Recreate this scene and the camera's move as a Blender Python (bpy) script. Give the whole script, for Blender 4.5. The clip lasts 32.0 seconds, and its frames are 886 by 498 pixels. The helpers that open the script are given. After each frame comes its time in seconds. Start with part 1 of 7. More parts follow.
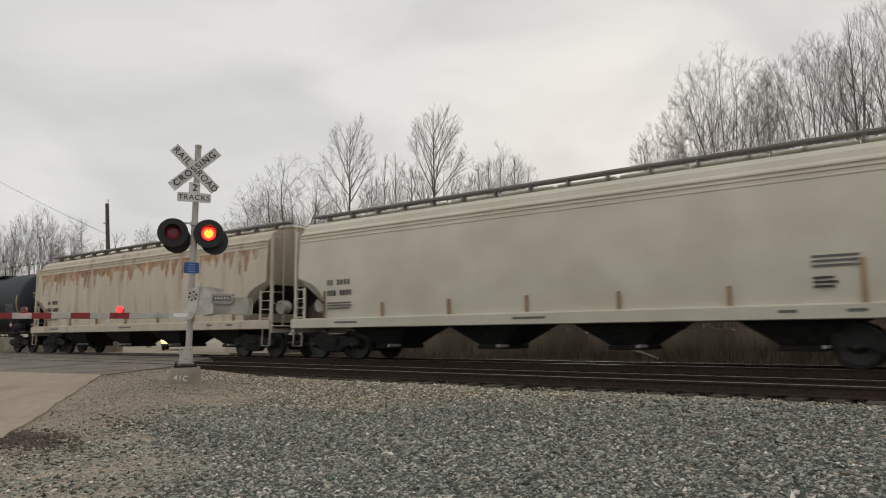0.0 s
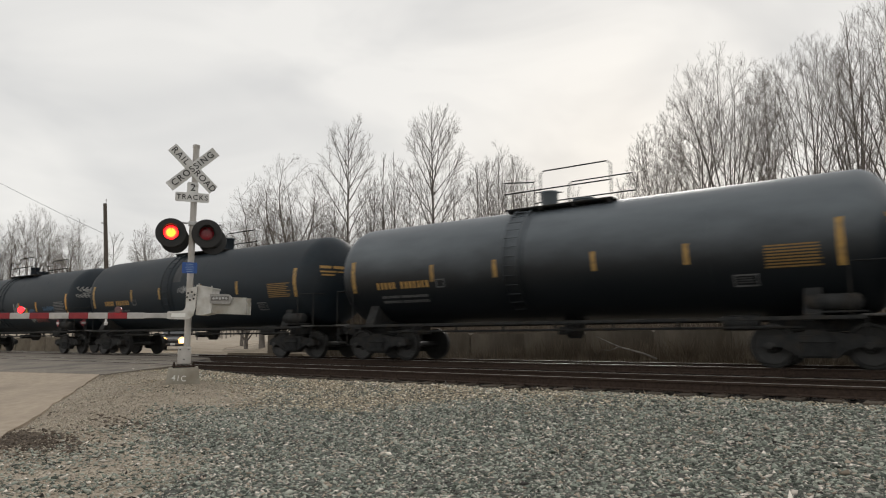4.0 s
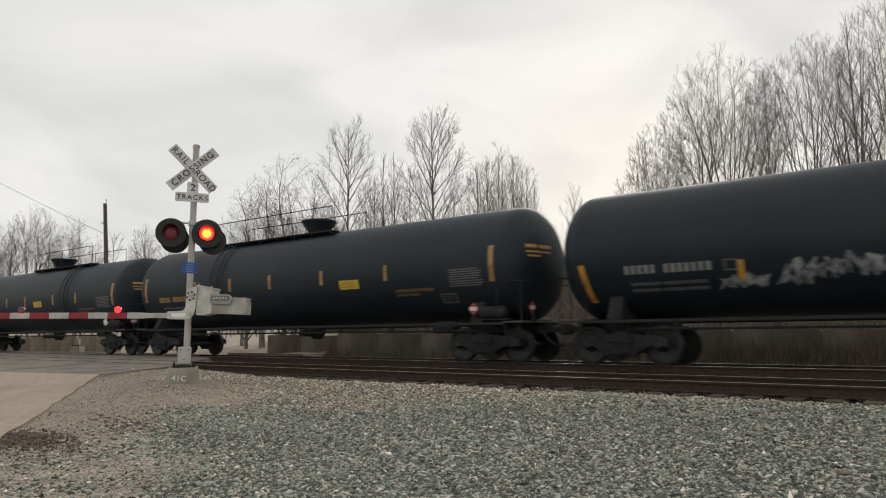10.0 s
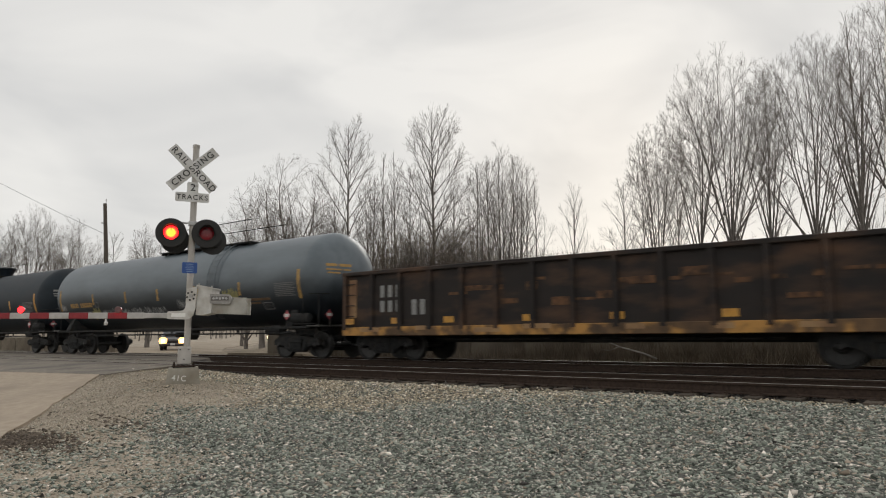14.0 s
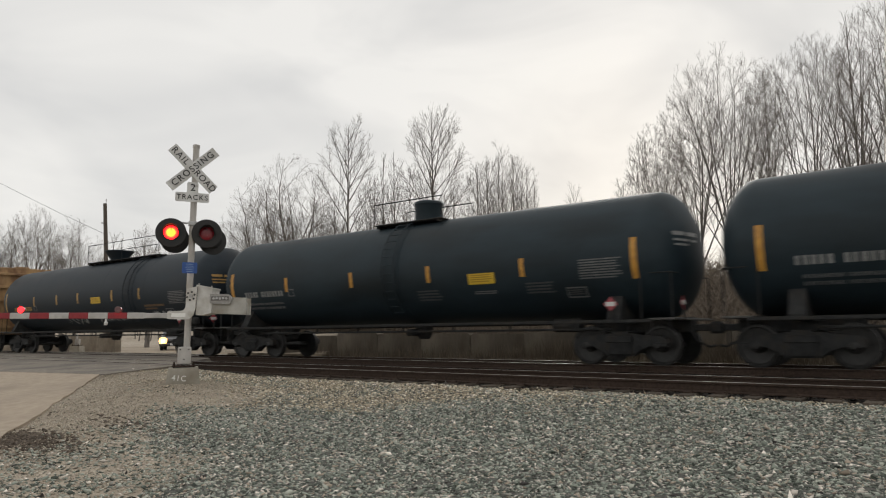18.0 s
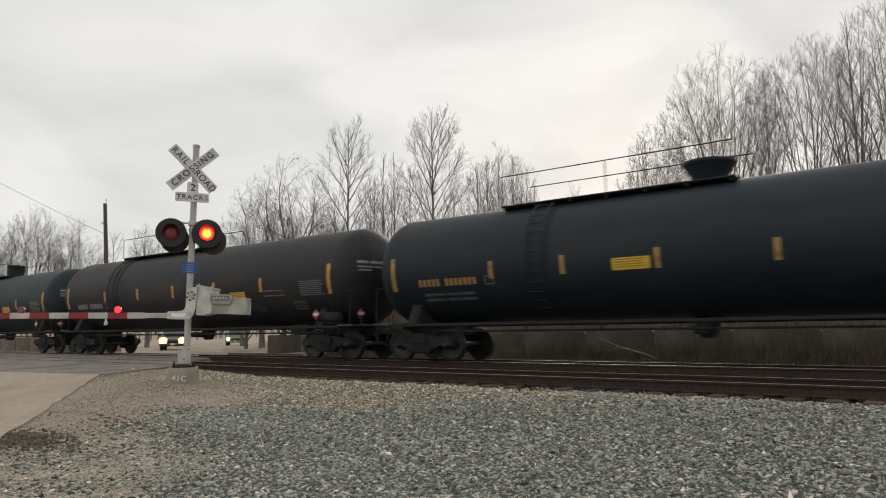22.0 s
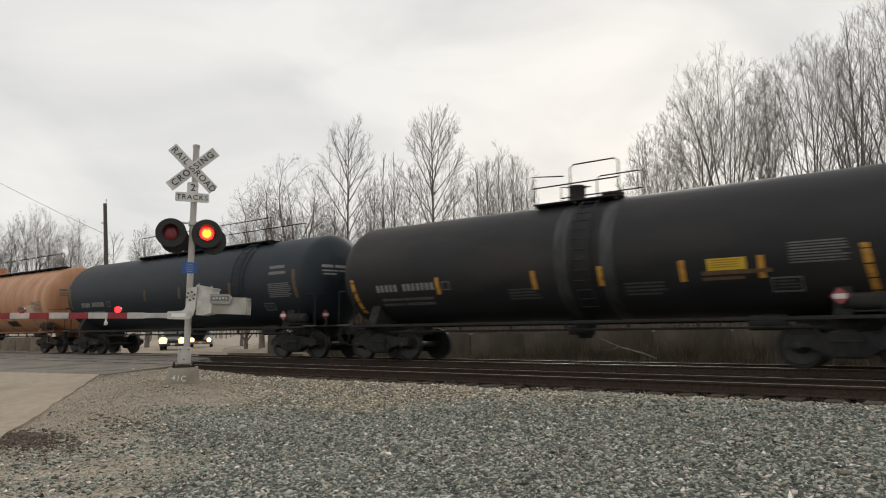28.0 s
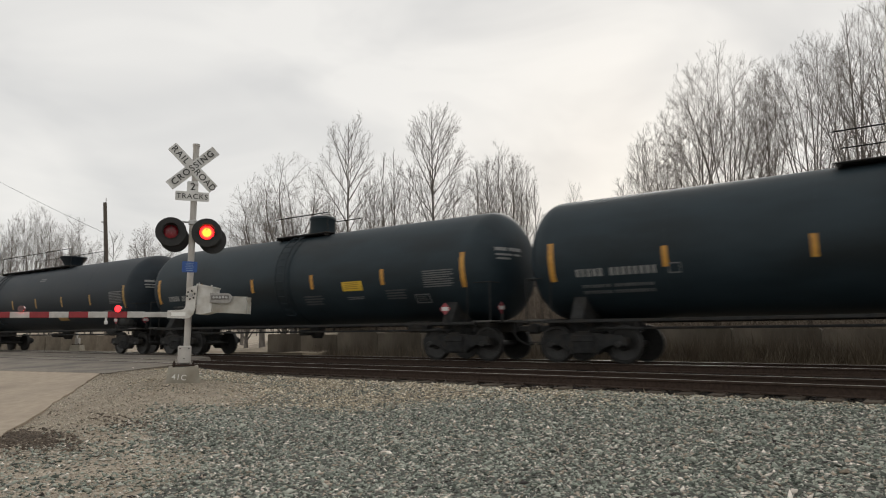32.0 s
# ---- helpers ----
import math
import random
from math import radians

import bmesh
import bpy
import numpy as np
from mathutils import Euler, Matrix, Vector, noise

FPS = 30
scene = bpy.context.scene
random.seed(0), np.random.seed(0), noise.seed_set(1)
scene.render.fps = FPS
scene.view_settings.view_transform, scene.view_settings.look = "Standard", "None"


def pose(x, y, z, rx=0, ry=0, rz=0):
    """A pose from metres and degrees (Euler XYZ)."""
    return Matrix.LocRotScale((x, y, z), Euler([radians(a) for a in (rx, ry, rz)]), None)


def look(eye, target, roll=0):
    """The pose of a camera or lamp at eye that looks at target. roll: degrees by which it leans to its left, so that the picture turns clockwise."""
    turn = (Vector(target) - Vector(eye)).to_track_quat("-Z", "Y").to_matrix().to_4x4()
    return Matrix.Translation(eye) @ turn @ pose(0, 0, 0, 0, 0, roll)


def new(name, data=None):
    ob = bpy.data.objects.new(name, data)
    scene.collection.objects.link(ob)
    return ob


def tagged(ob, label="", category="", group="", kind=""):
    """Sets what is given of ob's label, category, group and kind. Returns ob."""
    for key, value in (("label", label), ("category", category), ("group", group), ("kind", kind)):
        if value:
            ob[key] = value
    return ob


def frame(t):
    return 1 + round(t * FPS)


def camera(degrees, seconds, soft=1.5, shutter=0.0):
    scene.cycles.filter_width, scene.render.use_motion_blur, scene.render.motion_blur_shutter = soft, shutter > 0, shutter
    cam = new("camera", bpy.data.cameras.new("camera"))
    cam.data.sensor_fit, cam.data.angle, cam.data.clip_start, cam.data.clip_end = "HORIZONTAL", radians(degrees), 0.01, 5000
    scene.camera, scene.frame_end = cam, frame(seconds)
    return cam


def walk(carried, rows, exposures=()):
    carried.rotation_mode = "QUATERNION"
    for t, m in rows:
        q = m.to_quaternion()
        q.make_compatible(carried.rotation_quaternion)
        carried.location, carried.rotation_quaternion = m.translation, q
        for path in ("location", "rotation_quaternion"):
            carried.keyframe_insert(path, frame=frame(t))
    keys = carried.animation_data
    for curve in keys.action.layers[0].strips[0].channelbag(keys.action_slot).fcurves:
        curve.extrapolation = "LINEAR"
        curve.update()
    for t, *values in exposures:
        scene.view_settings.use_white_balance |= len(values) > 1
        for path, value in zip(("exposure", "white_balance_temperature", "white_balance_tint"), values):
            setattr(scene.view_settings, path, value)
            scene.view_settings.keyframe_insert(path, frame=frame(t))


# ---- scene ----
# One road crossing seen from the verge. The tracks run along x, the far track at TY carries the train,
# which runs towards -x. Rail heads lie at z = 0; the camera stands at the origin.
TY, NY, NZ = 16.66, 12.31, -0.026
EYE = (0.0, 0.0, 0.781)
SPEED = 16.152


def aim(turn, pitch, roll):
    a, b = radians(turn), radians(pitch)
    way = Vector((-math.sin(a) * math.cos(b), math.cos(a) * math.cos(b), math.sin(b)))
    return look(EYE, Vector(EYE) + way, roll)


cam = camera(65.45, 32.0, 1.1, 0.2)
walk(cam, [(0.0, aim(36.95, 6.98, -0.538)), (0.3, aim(36.88, 6.98, -0.538)), (0.7, aim(36.813, 6.98, -0.538)),
           (1.2, aim(36.812, 6.98, -0.538)), (29.0, aim(36.812, 6.98, -0.538)), (30.2, aim(36.812, 6.92, -0.538)),
           (32.0, aim(36.812, 6.90, -0.538))], [(0.0, 0.12), (0.6, 0.18), (1.5, 0.22), (3.0, 0.27), (6.0, 0.32), (10.0, 0.31), (13.0, 0.29), (14.0, 0.24), (17.0, 0.28), (24.0, 0.31), (28.0, 0.33), (32.0, 0.29)])

# ---- sky and sun ----
world = bpy.data.worlds.new("overcast")
scene.world = world
world.use_nodes = True
wn, wl = world.node_tree.nodes, world.node_tree.links
wn.clear()
w_out = wn.new("ShaderNodeOutputWorld")
w_bg = wn.new("ShaderNodeBackground")
w_co = wn.new("ShaderNodeTexCoord")
w_map = wn.new("ShaderNodeMapping")
w_map.inputs["Scale"].default_value = (1.0, 1.0, 2.6)
w_big = wn.new("ShaderNodeTexNoise")
w_big.inputs["Scale"].default_value, w_big.inputs["Detail"].default_value = 2.6, 4.0
w_big.inputs["Roughness"].default_value, w_big.inputs["Distortion"].default_value = 0.5, 0.5
w_ramp = wn.new("ShaderNodeValToRGB")
w_ramp.color_ramp.elements[0].position, w_ramp.color_ramp.elements[0].color = 0.36, (0.565, 0.56, 0.55, 1)
w_ramp.color_ramp.elements[1].position, w_ramp.color_ramp.elements[1].color = 0.62, (0.715, 0.700, 0.672, 1)
w_sky = wn.new("ShaderNodeTexSky")
w_sky.sky_type, w_sky.sun_disc = "NISHITA", False
w_sky.sun_elevation, w_sky.sun_rotation = radians(16), radians(-22)
w_dim = wn.new("ShaderNodeMix")
w_dim.data_type, w_dim.blend_type = "RGBA", "MULTIPLY"
w_dim.inputs["Factor"].default_value = 1.0
w_dim.inputs["B"].default_value = (0.1, 0.1, 0.1, 1)
w_mix = wn.new("ShaderNodeMix")
w_mix.data_type = "RGBA"
w_mix.inputs["Factor"].default_value = 0.95
wl.new(w_co.outputs["Generated"], w_map.inputs["Vector"])
wl.new(w_map.outputs["Vector"], w_big.inputs["Vector"])
wl.new(w_big.outputs["Fac"], w_ramp.inputs["Fac"])
wl.new(w_sky.outputs["Color"], w_dim.inputs["A"])
wl.new(w_dim.outputs["Result"], w_mix.inputs["A"])
wl.new(w_ramp.outputs["Color"], w_mix.inputs["B"])
wl.new(w_mix.outputs["Result"], w_bg.inputs["Color"])
w_bg.inputs["Strength"].default_value = 1.0
wl.new(w_bg.outputs["Background"], w_out.inputs["Surface"])

sun = new("sun", bpy.data.lights.new("sun", "SUN"))
sun.data.energy, sun.data.angle, sun.data.color = 0.7, radians(20), (1.0, 0.95, 0.88)
sun.matrix_world = look((-20, 48, 24), (0, 0, 0))


# ---- materials ----
def surface(name, a, b, scale=6.0, rough=0.7, metal=0.0, bump=0.0, bump_scale=60.0, stain=None, stain_scale=1.2,
            stain_at=0.56, stain_soft=0.12, island=0.0, per_object=0.0, stretch=(1, 1, 1), coat=0.0, rough_var=0.08,
            spec=0.5):
    """A painted, earthy or metal surface: colour between a and b by grain, stains by a broad noise, fine bump."""
    m = bpy.data.materials.new(name)
    m.use_nodes = True
    nt = m.node_tree
    bsdf = nt.nodes["Principled BSDF"]
    co = nt.nodes.new("ShaderNodeTexCoord")
    mp = nt.nodes.new("ShaderNodeMapping")
    mp.inputs["Scale"].default_value = stretch
    nt.links.new(co.outputs["Object"], mp.inputs["Vector"])
    grain = nt.nodes.new("ShaderNodeTexNoise")
    grain.inputs["Scale"].default_value, grain.inputs["Detail"].default_value = scale, 5.0
    nt.links.new(mp.outputs["Vector"], grain.inputs["Vector"])
    ramp = nt.nodes.new("ShaderNodeValToRGB")
    ramp.color_ramp.elements[0].position, ramp.color_ramp.elements[0].color = 0.32, (*a, 1)
    ramp.color_ramp.elements[1].position, ramp.color_ramp.elements[1].color = 0.68, (*b, 1)
    nt.links.new(grain.outputs["Fac"], ramp.inputs["Fac"])
    col = ramp.outputs["Color"]
    if stain:
        big = nt.nodes.new("ShaderNodeTexNoise")
        big.inputs["Scale"].default_value, big.inputs["Detail"].default_value = stain_scale, 6.0
        nt.links.new(mp.outputs["Vector"], big.inputs["Vector"])
        cut = nt.nodes.new("ShaderNodeMapRange")
        cut.inputs["From Min"].default_value = stain_at - stain_soft
        cut.inputs["From Max"].default_value = stain_at + stain_soft
        nt.links.new(big.outputs["Fac"], cut.inputs["Value"])
        mix = nt.nodes.new("ShaderNodeMix")
        mix.data_type = "RGBA"
        mix.inputs["B"].default_value = (*stain, 1)
        nt.links.new(cut.outputs["Result"], mix.inputs["Factor"])
        nt.links.new(col, mix.inputs["A"])
        col = mix.outputs["Result"]
    if island or per_object:
        if island:
            src = nt.nodes.new("ShaderNodeNewGeometry").outputs["Random Per Island"]
        else:
            src = nt.nodes.new("ShaderNodeObjectInfo").outputs["Random"]
        rng = nt.nodes.new("ShaderNodeMapRange")
        k = island or per_object
        rng.inputs["To Min"].default_value, rng.inputs["To Max"].default_value = 1 - k, 1 + k
        nt.links.new(src, rng.inputs["Value"])
        hsv = nt.nodes.new("ShaderNodeHueSaturation")
        nt.links.new(rng.outputs["Result"], hsv.inputs["Value"])
        nt.links.new(col, hsv.inputs["Color"])
        col = hsv.outputs["Color"]
    nt.links.new(col, bsdf.inputs["Base Color"])
    rr = nt.nodes.new("ShaderNodeMapRange")
    rr.inputs["To Min"].default_value, rr.inputs["To Max"].default_value = max(0.02, rough - rough_var), min(1, rough + rough_var)
    nt.links.new(grain.outputs["Fac"], rr.inputs["Value"])
    nt.links.new(rr.outputs["Result"], bsdf.inputs["Roughness"])
    bsdf.inputs["Metallic"].default_value = metal
    bsdf.inputs["Specular IOR Level"].default_value = spec
    bsdf.inputs["Coat Weight"].default_value = coat
    if bump:
        fine = nt.nodes.new("ShaderNodeTexNoise")
        fine.inputs["Scale"].default_value, fine.inputs["Detail"].default_value = bump_scale, 4.0
        nt.links.new(co.outputs["Object"], fine.inputs["Vector"])
        bp = nt.nodes.new("ShaderNodeBump")
        bp.inputs["Strength"].default_value, bp.inputs["Distance"].default_value = bump, 0.02
        nt.links.new(fine.outputs["Fac"], bp.inputs["Height"])
        nt.links.new(bp.outputs["Normal"], bsdf.inputs["Normal"])
    return m


def stones_mat(name, colours):
    """Loose stones: each stone takes one of the colours, with grain."""
    m = surface(name, (0.5, 0.5, 0.5), (0.62, 0.62, 0.62), 30, 0.85, spec=0.25)
    nt = m.node_tree
    bsdf = nt.nodes["Principled BSDF"]
    geo = nt.nodes.new("ShaderNodeNewGeometry")
    ramp = nt.nodes.new("ShaderNodeValToRGB")
    ramp.color_ramp.interpolation = "CONSTANT"
    e = ramp.color_ramp.elements
    while len(e) < len(colours):
        e.new(0.5)
    for i, (at, c) in enumerate(colours):
        e[i].position, e[i].color = at, (*c, 1)
    nt.links.new(geo.outputs["Random Per Island"], ramp.inputs["Fac"])
    mul = nt.nodes.new("ShaderNodeMix")
    mul.data_type, mul.blend_type = "RGBA", "MULTIPLY"
    mul.inputs["Factor"].default_value = 1.0
    old = bsdf.inputs["Base Color"].links[0].from_socket
    gain = nt.nodes.new("ShaderNodeMix")
    gain.data_type, gain.blend_type = "RGBA", "MULTIPLY"
    gain.inputs["Factor"].default_value = 1.0
    gain.inputs["B"].default_value = (1.78, 1.78, 1.78, 1)
    nt.links.new(old, gain.inputs["A"])
    nt.links.new(gain.outputs["Result"], mul.inputs["A"])
    nt.links.new(ramp.outputs["Color"], mul.inputs["B"])
    nt.links.new(mul.outputs["Result"], bsdf.inputs["Base Color"])
    return m


def glow(name, colour, strength):
    m = bpy.data.materials.new(name)
    m.use_nodes = True
    b = m.node_tree.nodes["Principled BSDF"]
    b.inputs["Base Color"].default_value = (*[min(1, c) for c in colour], 1)
    b.inputs["Emission Color"].default_value = (*colour, 1)
    b.inputs["Emission Strength"].default_value = strength
    return m


EARTH = surface("dry_earth", (0.30, 0.252, 0.195), (0.42, 0.362, 0.286), 3, 0.95, bump=0.5, bump_scale=25,
                stain=(0.24, 0.20, 0.15), stain_scale=0.5, stain_at=0.6)
DARK_BED = surface("dark_ballast", (0.016, 0.0135, 0.012), (0.042, 0.035, 0.03), 14, 0.95, bump=1.0, bump_scale=22, spec=0.1)
ASPHALT = surface("worn_asphalt", (0.18, 0.156, 0.128), (0.27, 0.237, 0.196), 9, 0.9, bump=0.35, bump_scale=120,
                  stain=(0.12, 0.108, 0.095), stain_scale=0.8, stain_at=0.58)
PALE_ROAD = surface("pale_pavement", (0.335, 0.272, 0.205), (0.42, 0.346, 0.265), 5, 0.9, bump=0.25, bump_scale=140,
                    stain=(0.29, 0.24, 0.185), stain_scale=0.7, stain_at=0.6)
FAR_ROAD = surface("tan_gravel_road", (0.287, 0.236, 0.178), (0.402, 0.339, 0.259), 5, 0.9, bump=0.3, bump_scale=60, stain=(0.23, 0.184, 0.132), stain_scale=0.35, stain_at=0.55)
STEEL_WORN = surface("polished_rail_steel", (0.40, 0.38, 0.36), (0.55, 0.53, 0.50), 30, 0.38, 1.0)
RAIL_RUST = surface("rusty_rail", (0.0374, 0.0259, 0.0202), (0.0634, 0.0439, 0.0338), 20, 0.85, bump=0.3, bump_scale=80, spec=0.2)
TIE_WOOD = surface("weathered_tie", (0.022, 0.019, 0.0165), (0.05, 0.043, 0.038), 8, 0.9, bump=0.6, bump_scale=40,
                   stretch=(6, 1, 6), per_object=0.3, spec=0.1)
TIE_PALE = surface("bleached_tie", (0.0562, 0.0465, 0.0375), (0.112, 0.0938, 0.075), 8, 0.9, bump=0.6, bump_scale=40, stretch=(6, 1, 6), per_object=0.35, spec=0.1)
CONCRETE = surface("stained_concrete", (0.31, 0.285, 0.235), (0.41, 0.385, 0.325), 7, 0.9, bump=0.3, bump_scale=60,
                   stain=(0.22, 0.19, 0.145), stain_scale=1.6, stain_at=0.6)
WALL_CONCRETE = surface("old_wall_concrete", (0.15, 0.127, 0.10), (0.22, 0.19, 0.15), 4, 0.92, bump=0.4, bump_scale=40,
                        stain=(0.07, 0.057, 0.043), stain_scale=0.9, stain_at=0.52, stretch=(1, 1, 0.35), per_object=0.12)
WALL_PALE = surface("pale_wall_concrete", (0.24, 0.205, 0.16), (0.33, 0.29, 0.23), 4, 0.92, bump=0.4, bump_scale=40, stain=(0.16, 0.13, 0.10), stain_scale=0.9, stain_at=0.55, per_object=0.12)
GALV = surface("galvanised_steel", (0.40, 0.40, 0.40), (0.54, 0.54, 0.53), 14, 0.5, 0.55, stain=(0.32, 0.31, 0.29), stain_scale=3)
SIGN_WHITE = surface("sign_white", (0.60, 0.60, 0.59), (0.70, 0.70, 0.68), 4, 0.5, stain=(0.52, 0.51, 0.48), stain_scale=2.5)
MAST_PAINT = surface("silver_mast_paint", (0.43, 0.41, 0.39), (0.53, 0.51, 0.48), 9, 0.5, stain=(0.36, 0.33, 0.29), stain_scale=3, stretch=(1, 1, 0.4))
GALV_DULL = surface("dull_galvanised", (0.26, 0.25, 0.24), (0.36, 0.35, 0.33), 14, 0.6, 0.3)
WEIGHT_PAINT = surface("weathered_weight_paint", (0.36, 0.35, 0.32), (0.46, 0.45, 0.41), 5, 0.6, stain=(0.27, 0.24, 0.19), stain_scale=3, stain_at=0.56)
TAB_WHITE = surface("reflective_tab", (0.78, 0.78, 0.75), (0.86, 0.86, 0.83), 8, 0.4)
CHALK = surface("white_chalk_paint", (0.70, 0.69, 0.65), (0.82, 0.81, 0.77), 30, 0.8)
NOTICE_PRINT = surface("pale_blue_print", (0.16, 0.25, 0.45), (0.26, 0.35, 0.52), 30, 0.6)
LAMP_SHELL = surface("lamp_shell", (0.10, 0.05, 0.05), (0.16, 0.08, 0.08), 20, 0.4)
BOX_WHITE = surface("weathered_white_paint", (0.52, 0.51, 0.48), (0.63, 0.62, 0.59), 5, 0.5, stain=(0.40, 0.37, 0.32),
                    stain_scale=4, stain_at=0.6)
BLACK = surface("black_paint", (0.012, 0.012, 0.012), (0.022, 0.021, 0.02), 10, 0.6)
LETTER = surface("black_letter", (0.02, 0.02, 0.02), (0.03, 0.03, 0.03), 10, 0.6)
BLUE = surface("sign_blue", (0.02, 0.075, 0.27), (0.03, 0.09, 0.31), 6, 0.45)
ARM_RED = surface("gate_red", (0.22, 0.014, 0.022), (0.29, 0.022, 0.03), 8, 0.5)
ARM_WHITE = surface("gate_white", (0.44, 0.43, 0.42), (0.54, 0.53, 0.51), 8, 0.5, stain=(0.34, 0.33, 0.31), stain_scale=3)
LENS_OFF = surface("dark_red_lens", (0.20, 0.008, 0.016), (0.27, 0.014, 0.024), 40, 0.25)
LENS_CORE = glow("lit_red_lamp", (1.0, 0.19, 0.018), 4.0)
LENS_MID = glow("lit_orange_ring", (1.0, 0.035, 0.012), 4.0)
LENS_RIM = glow("lit_red_rim", (1.0, 0.008, 0.012), 4.0)
ARM_GLOW = glow("lit_arm_lamp", (1.0, 0.014, 0.018), 4.0)
HEAD_GLOW = glow("headlamp_light", (1.0, 0.74, 0.36), 14.0)
HEAD_GLARE = glow("headlamp_glare", (1.0, 0.50, 0.14), 3.2)
BARK = surface("grey_bark", (0.125, 0.112, 0.1), (0.231, 0.21, 0.188), 6, 0.95, bump=0.4, bump_scale=40, stretch=(1, 1, 0.3))
TWIG = surface("bare_twigs", (0.155, 0.135, 0.121), (0.243, 0.216, 0.193), 3, 0.95)
PALE_BARK = surface("pale_bark", (0.30, 0.28, 0.25), (0.42, 0.40, 0.36), 6, 0.9, stain=(0.12, 0.11, 0.10), stain_scale=4)
BRUSH = surface("dry_brush", (0.127, 0.101, 0.0782), (0.218, 0.178, 0.138), 2, 0.95, island=0.35)
WEED = surface("dry_weeds", (0.10, 0.08, 0.058), (0.185, 0.15, 0.11), 2, 0.95, island=0.45)
POLE_WOOD = surface("creosoted_pole", (0.075, 0.062, 0.05), (0.13, 0.11, 0.09), 5, 0.9, stretch=(8, 8, 0.6), bump=0.3)
RUBBER = surface("rubber", (0.015, 0.015, 0.015), (0.03, 0.03, 0.03), 20, 0.85)
GLASS = surface("dark_window_glass", (0.02, 0.025, 0.03), (0.03, 0.035, 0.04), 3, 0.06, coat=0.5)


# ---- mesh building ----
class Form:
    """Collects the faces of one mesh."""

    def __init__(self):
        self.v, self.f = [], []

    def add(self, verts, faces):
        n = len(self.v)
        self.v += [tuple(p) for p in verts]
        self.f += [tuple(i + n for i in q) for q in faces]
        return self

    def box(self, c, s, ch=0.0, turn=None):
        """A box at c of size s with chamfered edges ch, turned by a matrix."""
        hx, hy, hz = s[0] / 2, s[1] / 2, s[2] / 2
        pts, faces = [], []
        if ch <= 0:
            pts = [(x, y, z) for x in (-hx, hx) for y in (-hy, hy) for z in (-hz, hz)]
            faces = [(0, 1, 3, 2), (4, 6, 7, 5), (0, 4, 5, 1), (2, 3, 7, 6), (0, 2, 6, 4), (1, 5, 7, 3)]
        else:
            h = (hx, hy, hz)
            ch = min(ch, 0.45 * min(s))
            idx = {}
            for sx in (-1, 1):
                for sy in (-1, 1):
                    for sz in (-1, 1):
                        for ax in range(3):
                            p = [sx * (h[0] - ch), sy * (h[1] - ch), sz * (h[2] - ch)]
                            p[ax] = (sx, sy, sz)[ax] * h[ax]
                            idx[(sx, sy, sz, ax)] = len(pts)
                            pts.append(tuple(p))
            order = ((-1, -1), (1, -1), (1, 1), (-1, 1))
            for ax in range(3):
                for sg in (-1, 1):
                    q = []
                    for a, b in order:
                        k = [0, 0, 0]
                        k[ax], k[(ax + 1) % 3], k[(ax + 2) % 3] = sg, a, b
                        q.append(idx[(*k, ax)])
                    faces.append(tuple(q if sg > 0 else q[::-1]))
            for ax in range(3):
                u, w = (ax + 1) % 3, (ax + 2) % 3
                for a in (-1, 1):
                    for b in (-1, 1):
                        k0, k1 = [0, 0, 0], [0, 0, 0]
                        k0[ax], k1[ax] = -1, 1
                        k0[u] = k1[u] = a
                        k0[w] = k1[w] = b
                        q = (idx[(*k0, u)], idx[(*k1, u)], idx[(*k1, w)], idx[(*k0, w)])
                        faces.append(q if a * b > 0 else q[::-1])
            for sx in (-1, 1):
                for sy in (-1, 1):
                    for sz in (-1, 1):
                        q = (idx[(sx, sy, sz, 0)], idx[(sx, sy, sz, 1)], idx[(sx, sy, sz, 2)])
                        faces.append(q if sx * sy * sz > 0 else q[::-1])
        if turn is not None:
            pts = [tuple(turn @ Vector(p)) for p in pts]
        return self.add([(p[0] + c[0], p[1] + c[1], p[2] + c[2]) for p in pts], faces)

    def tube(self, pts, radii, n=6, caps=True):
        """A round bar along a line of points."""
        pts = [Vector(p) for p in pts]
        if not hasattr(radii, "__len__"):
            radii = [radii] * len(pts)
        base = len(self.v)
        side = None
        for i, p in enumerate(pts):
            d = (pts[min(i + 1, len(pts) - 1)] - pts[max(i - 1, 0)]).normalized()
            if side is None:
                side = d.orthogonal().normalized()
            side = (side - d * side.dot(d))
            side = side.normalized() if side.length > 1e-6 else d.orthogonal().normalized()
            up = d.cross(side)
            for k in range(n):
                a = 2 * math.pi * k / n
                self.v.append(tuple(p + (side * math.cos(a) + up * math.sin(a)) * radii[i]))
        for i in range(len(pts) - 1):
            for k in range(n):
                a, b = base + i * n + k, base + i * n + (k + 1) % n
                self.f.append((a, b, b + n, a + n))
        if caps:
            self.f.append(tuple(base + k for k in range(n))[::-1])
            self.f.append(tuple(base + (len(pts) - 1) * n + k for k in range(n)))
        return self

    def spike(self, p, q, r):
        """A thin folded twig from p to its tip q."""
        d = (q - p).normalized()
        o = d.orthogonal().normalized() * r
        u = d.cross(o)
        n = len(self.v)
        self.v += [tuple(p + o), tuple(p - o * 0.5 + u * 0.866), tuple(p - o * 0.5 - u * 0.866), tuple(q)]
        self.f += [(n, n + 1, n + 3), (n + 1, n + 2, n + 3)]
        return self

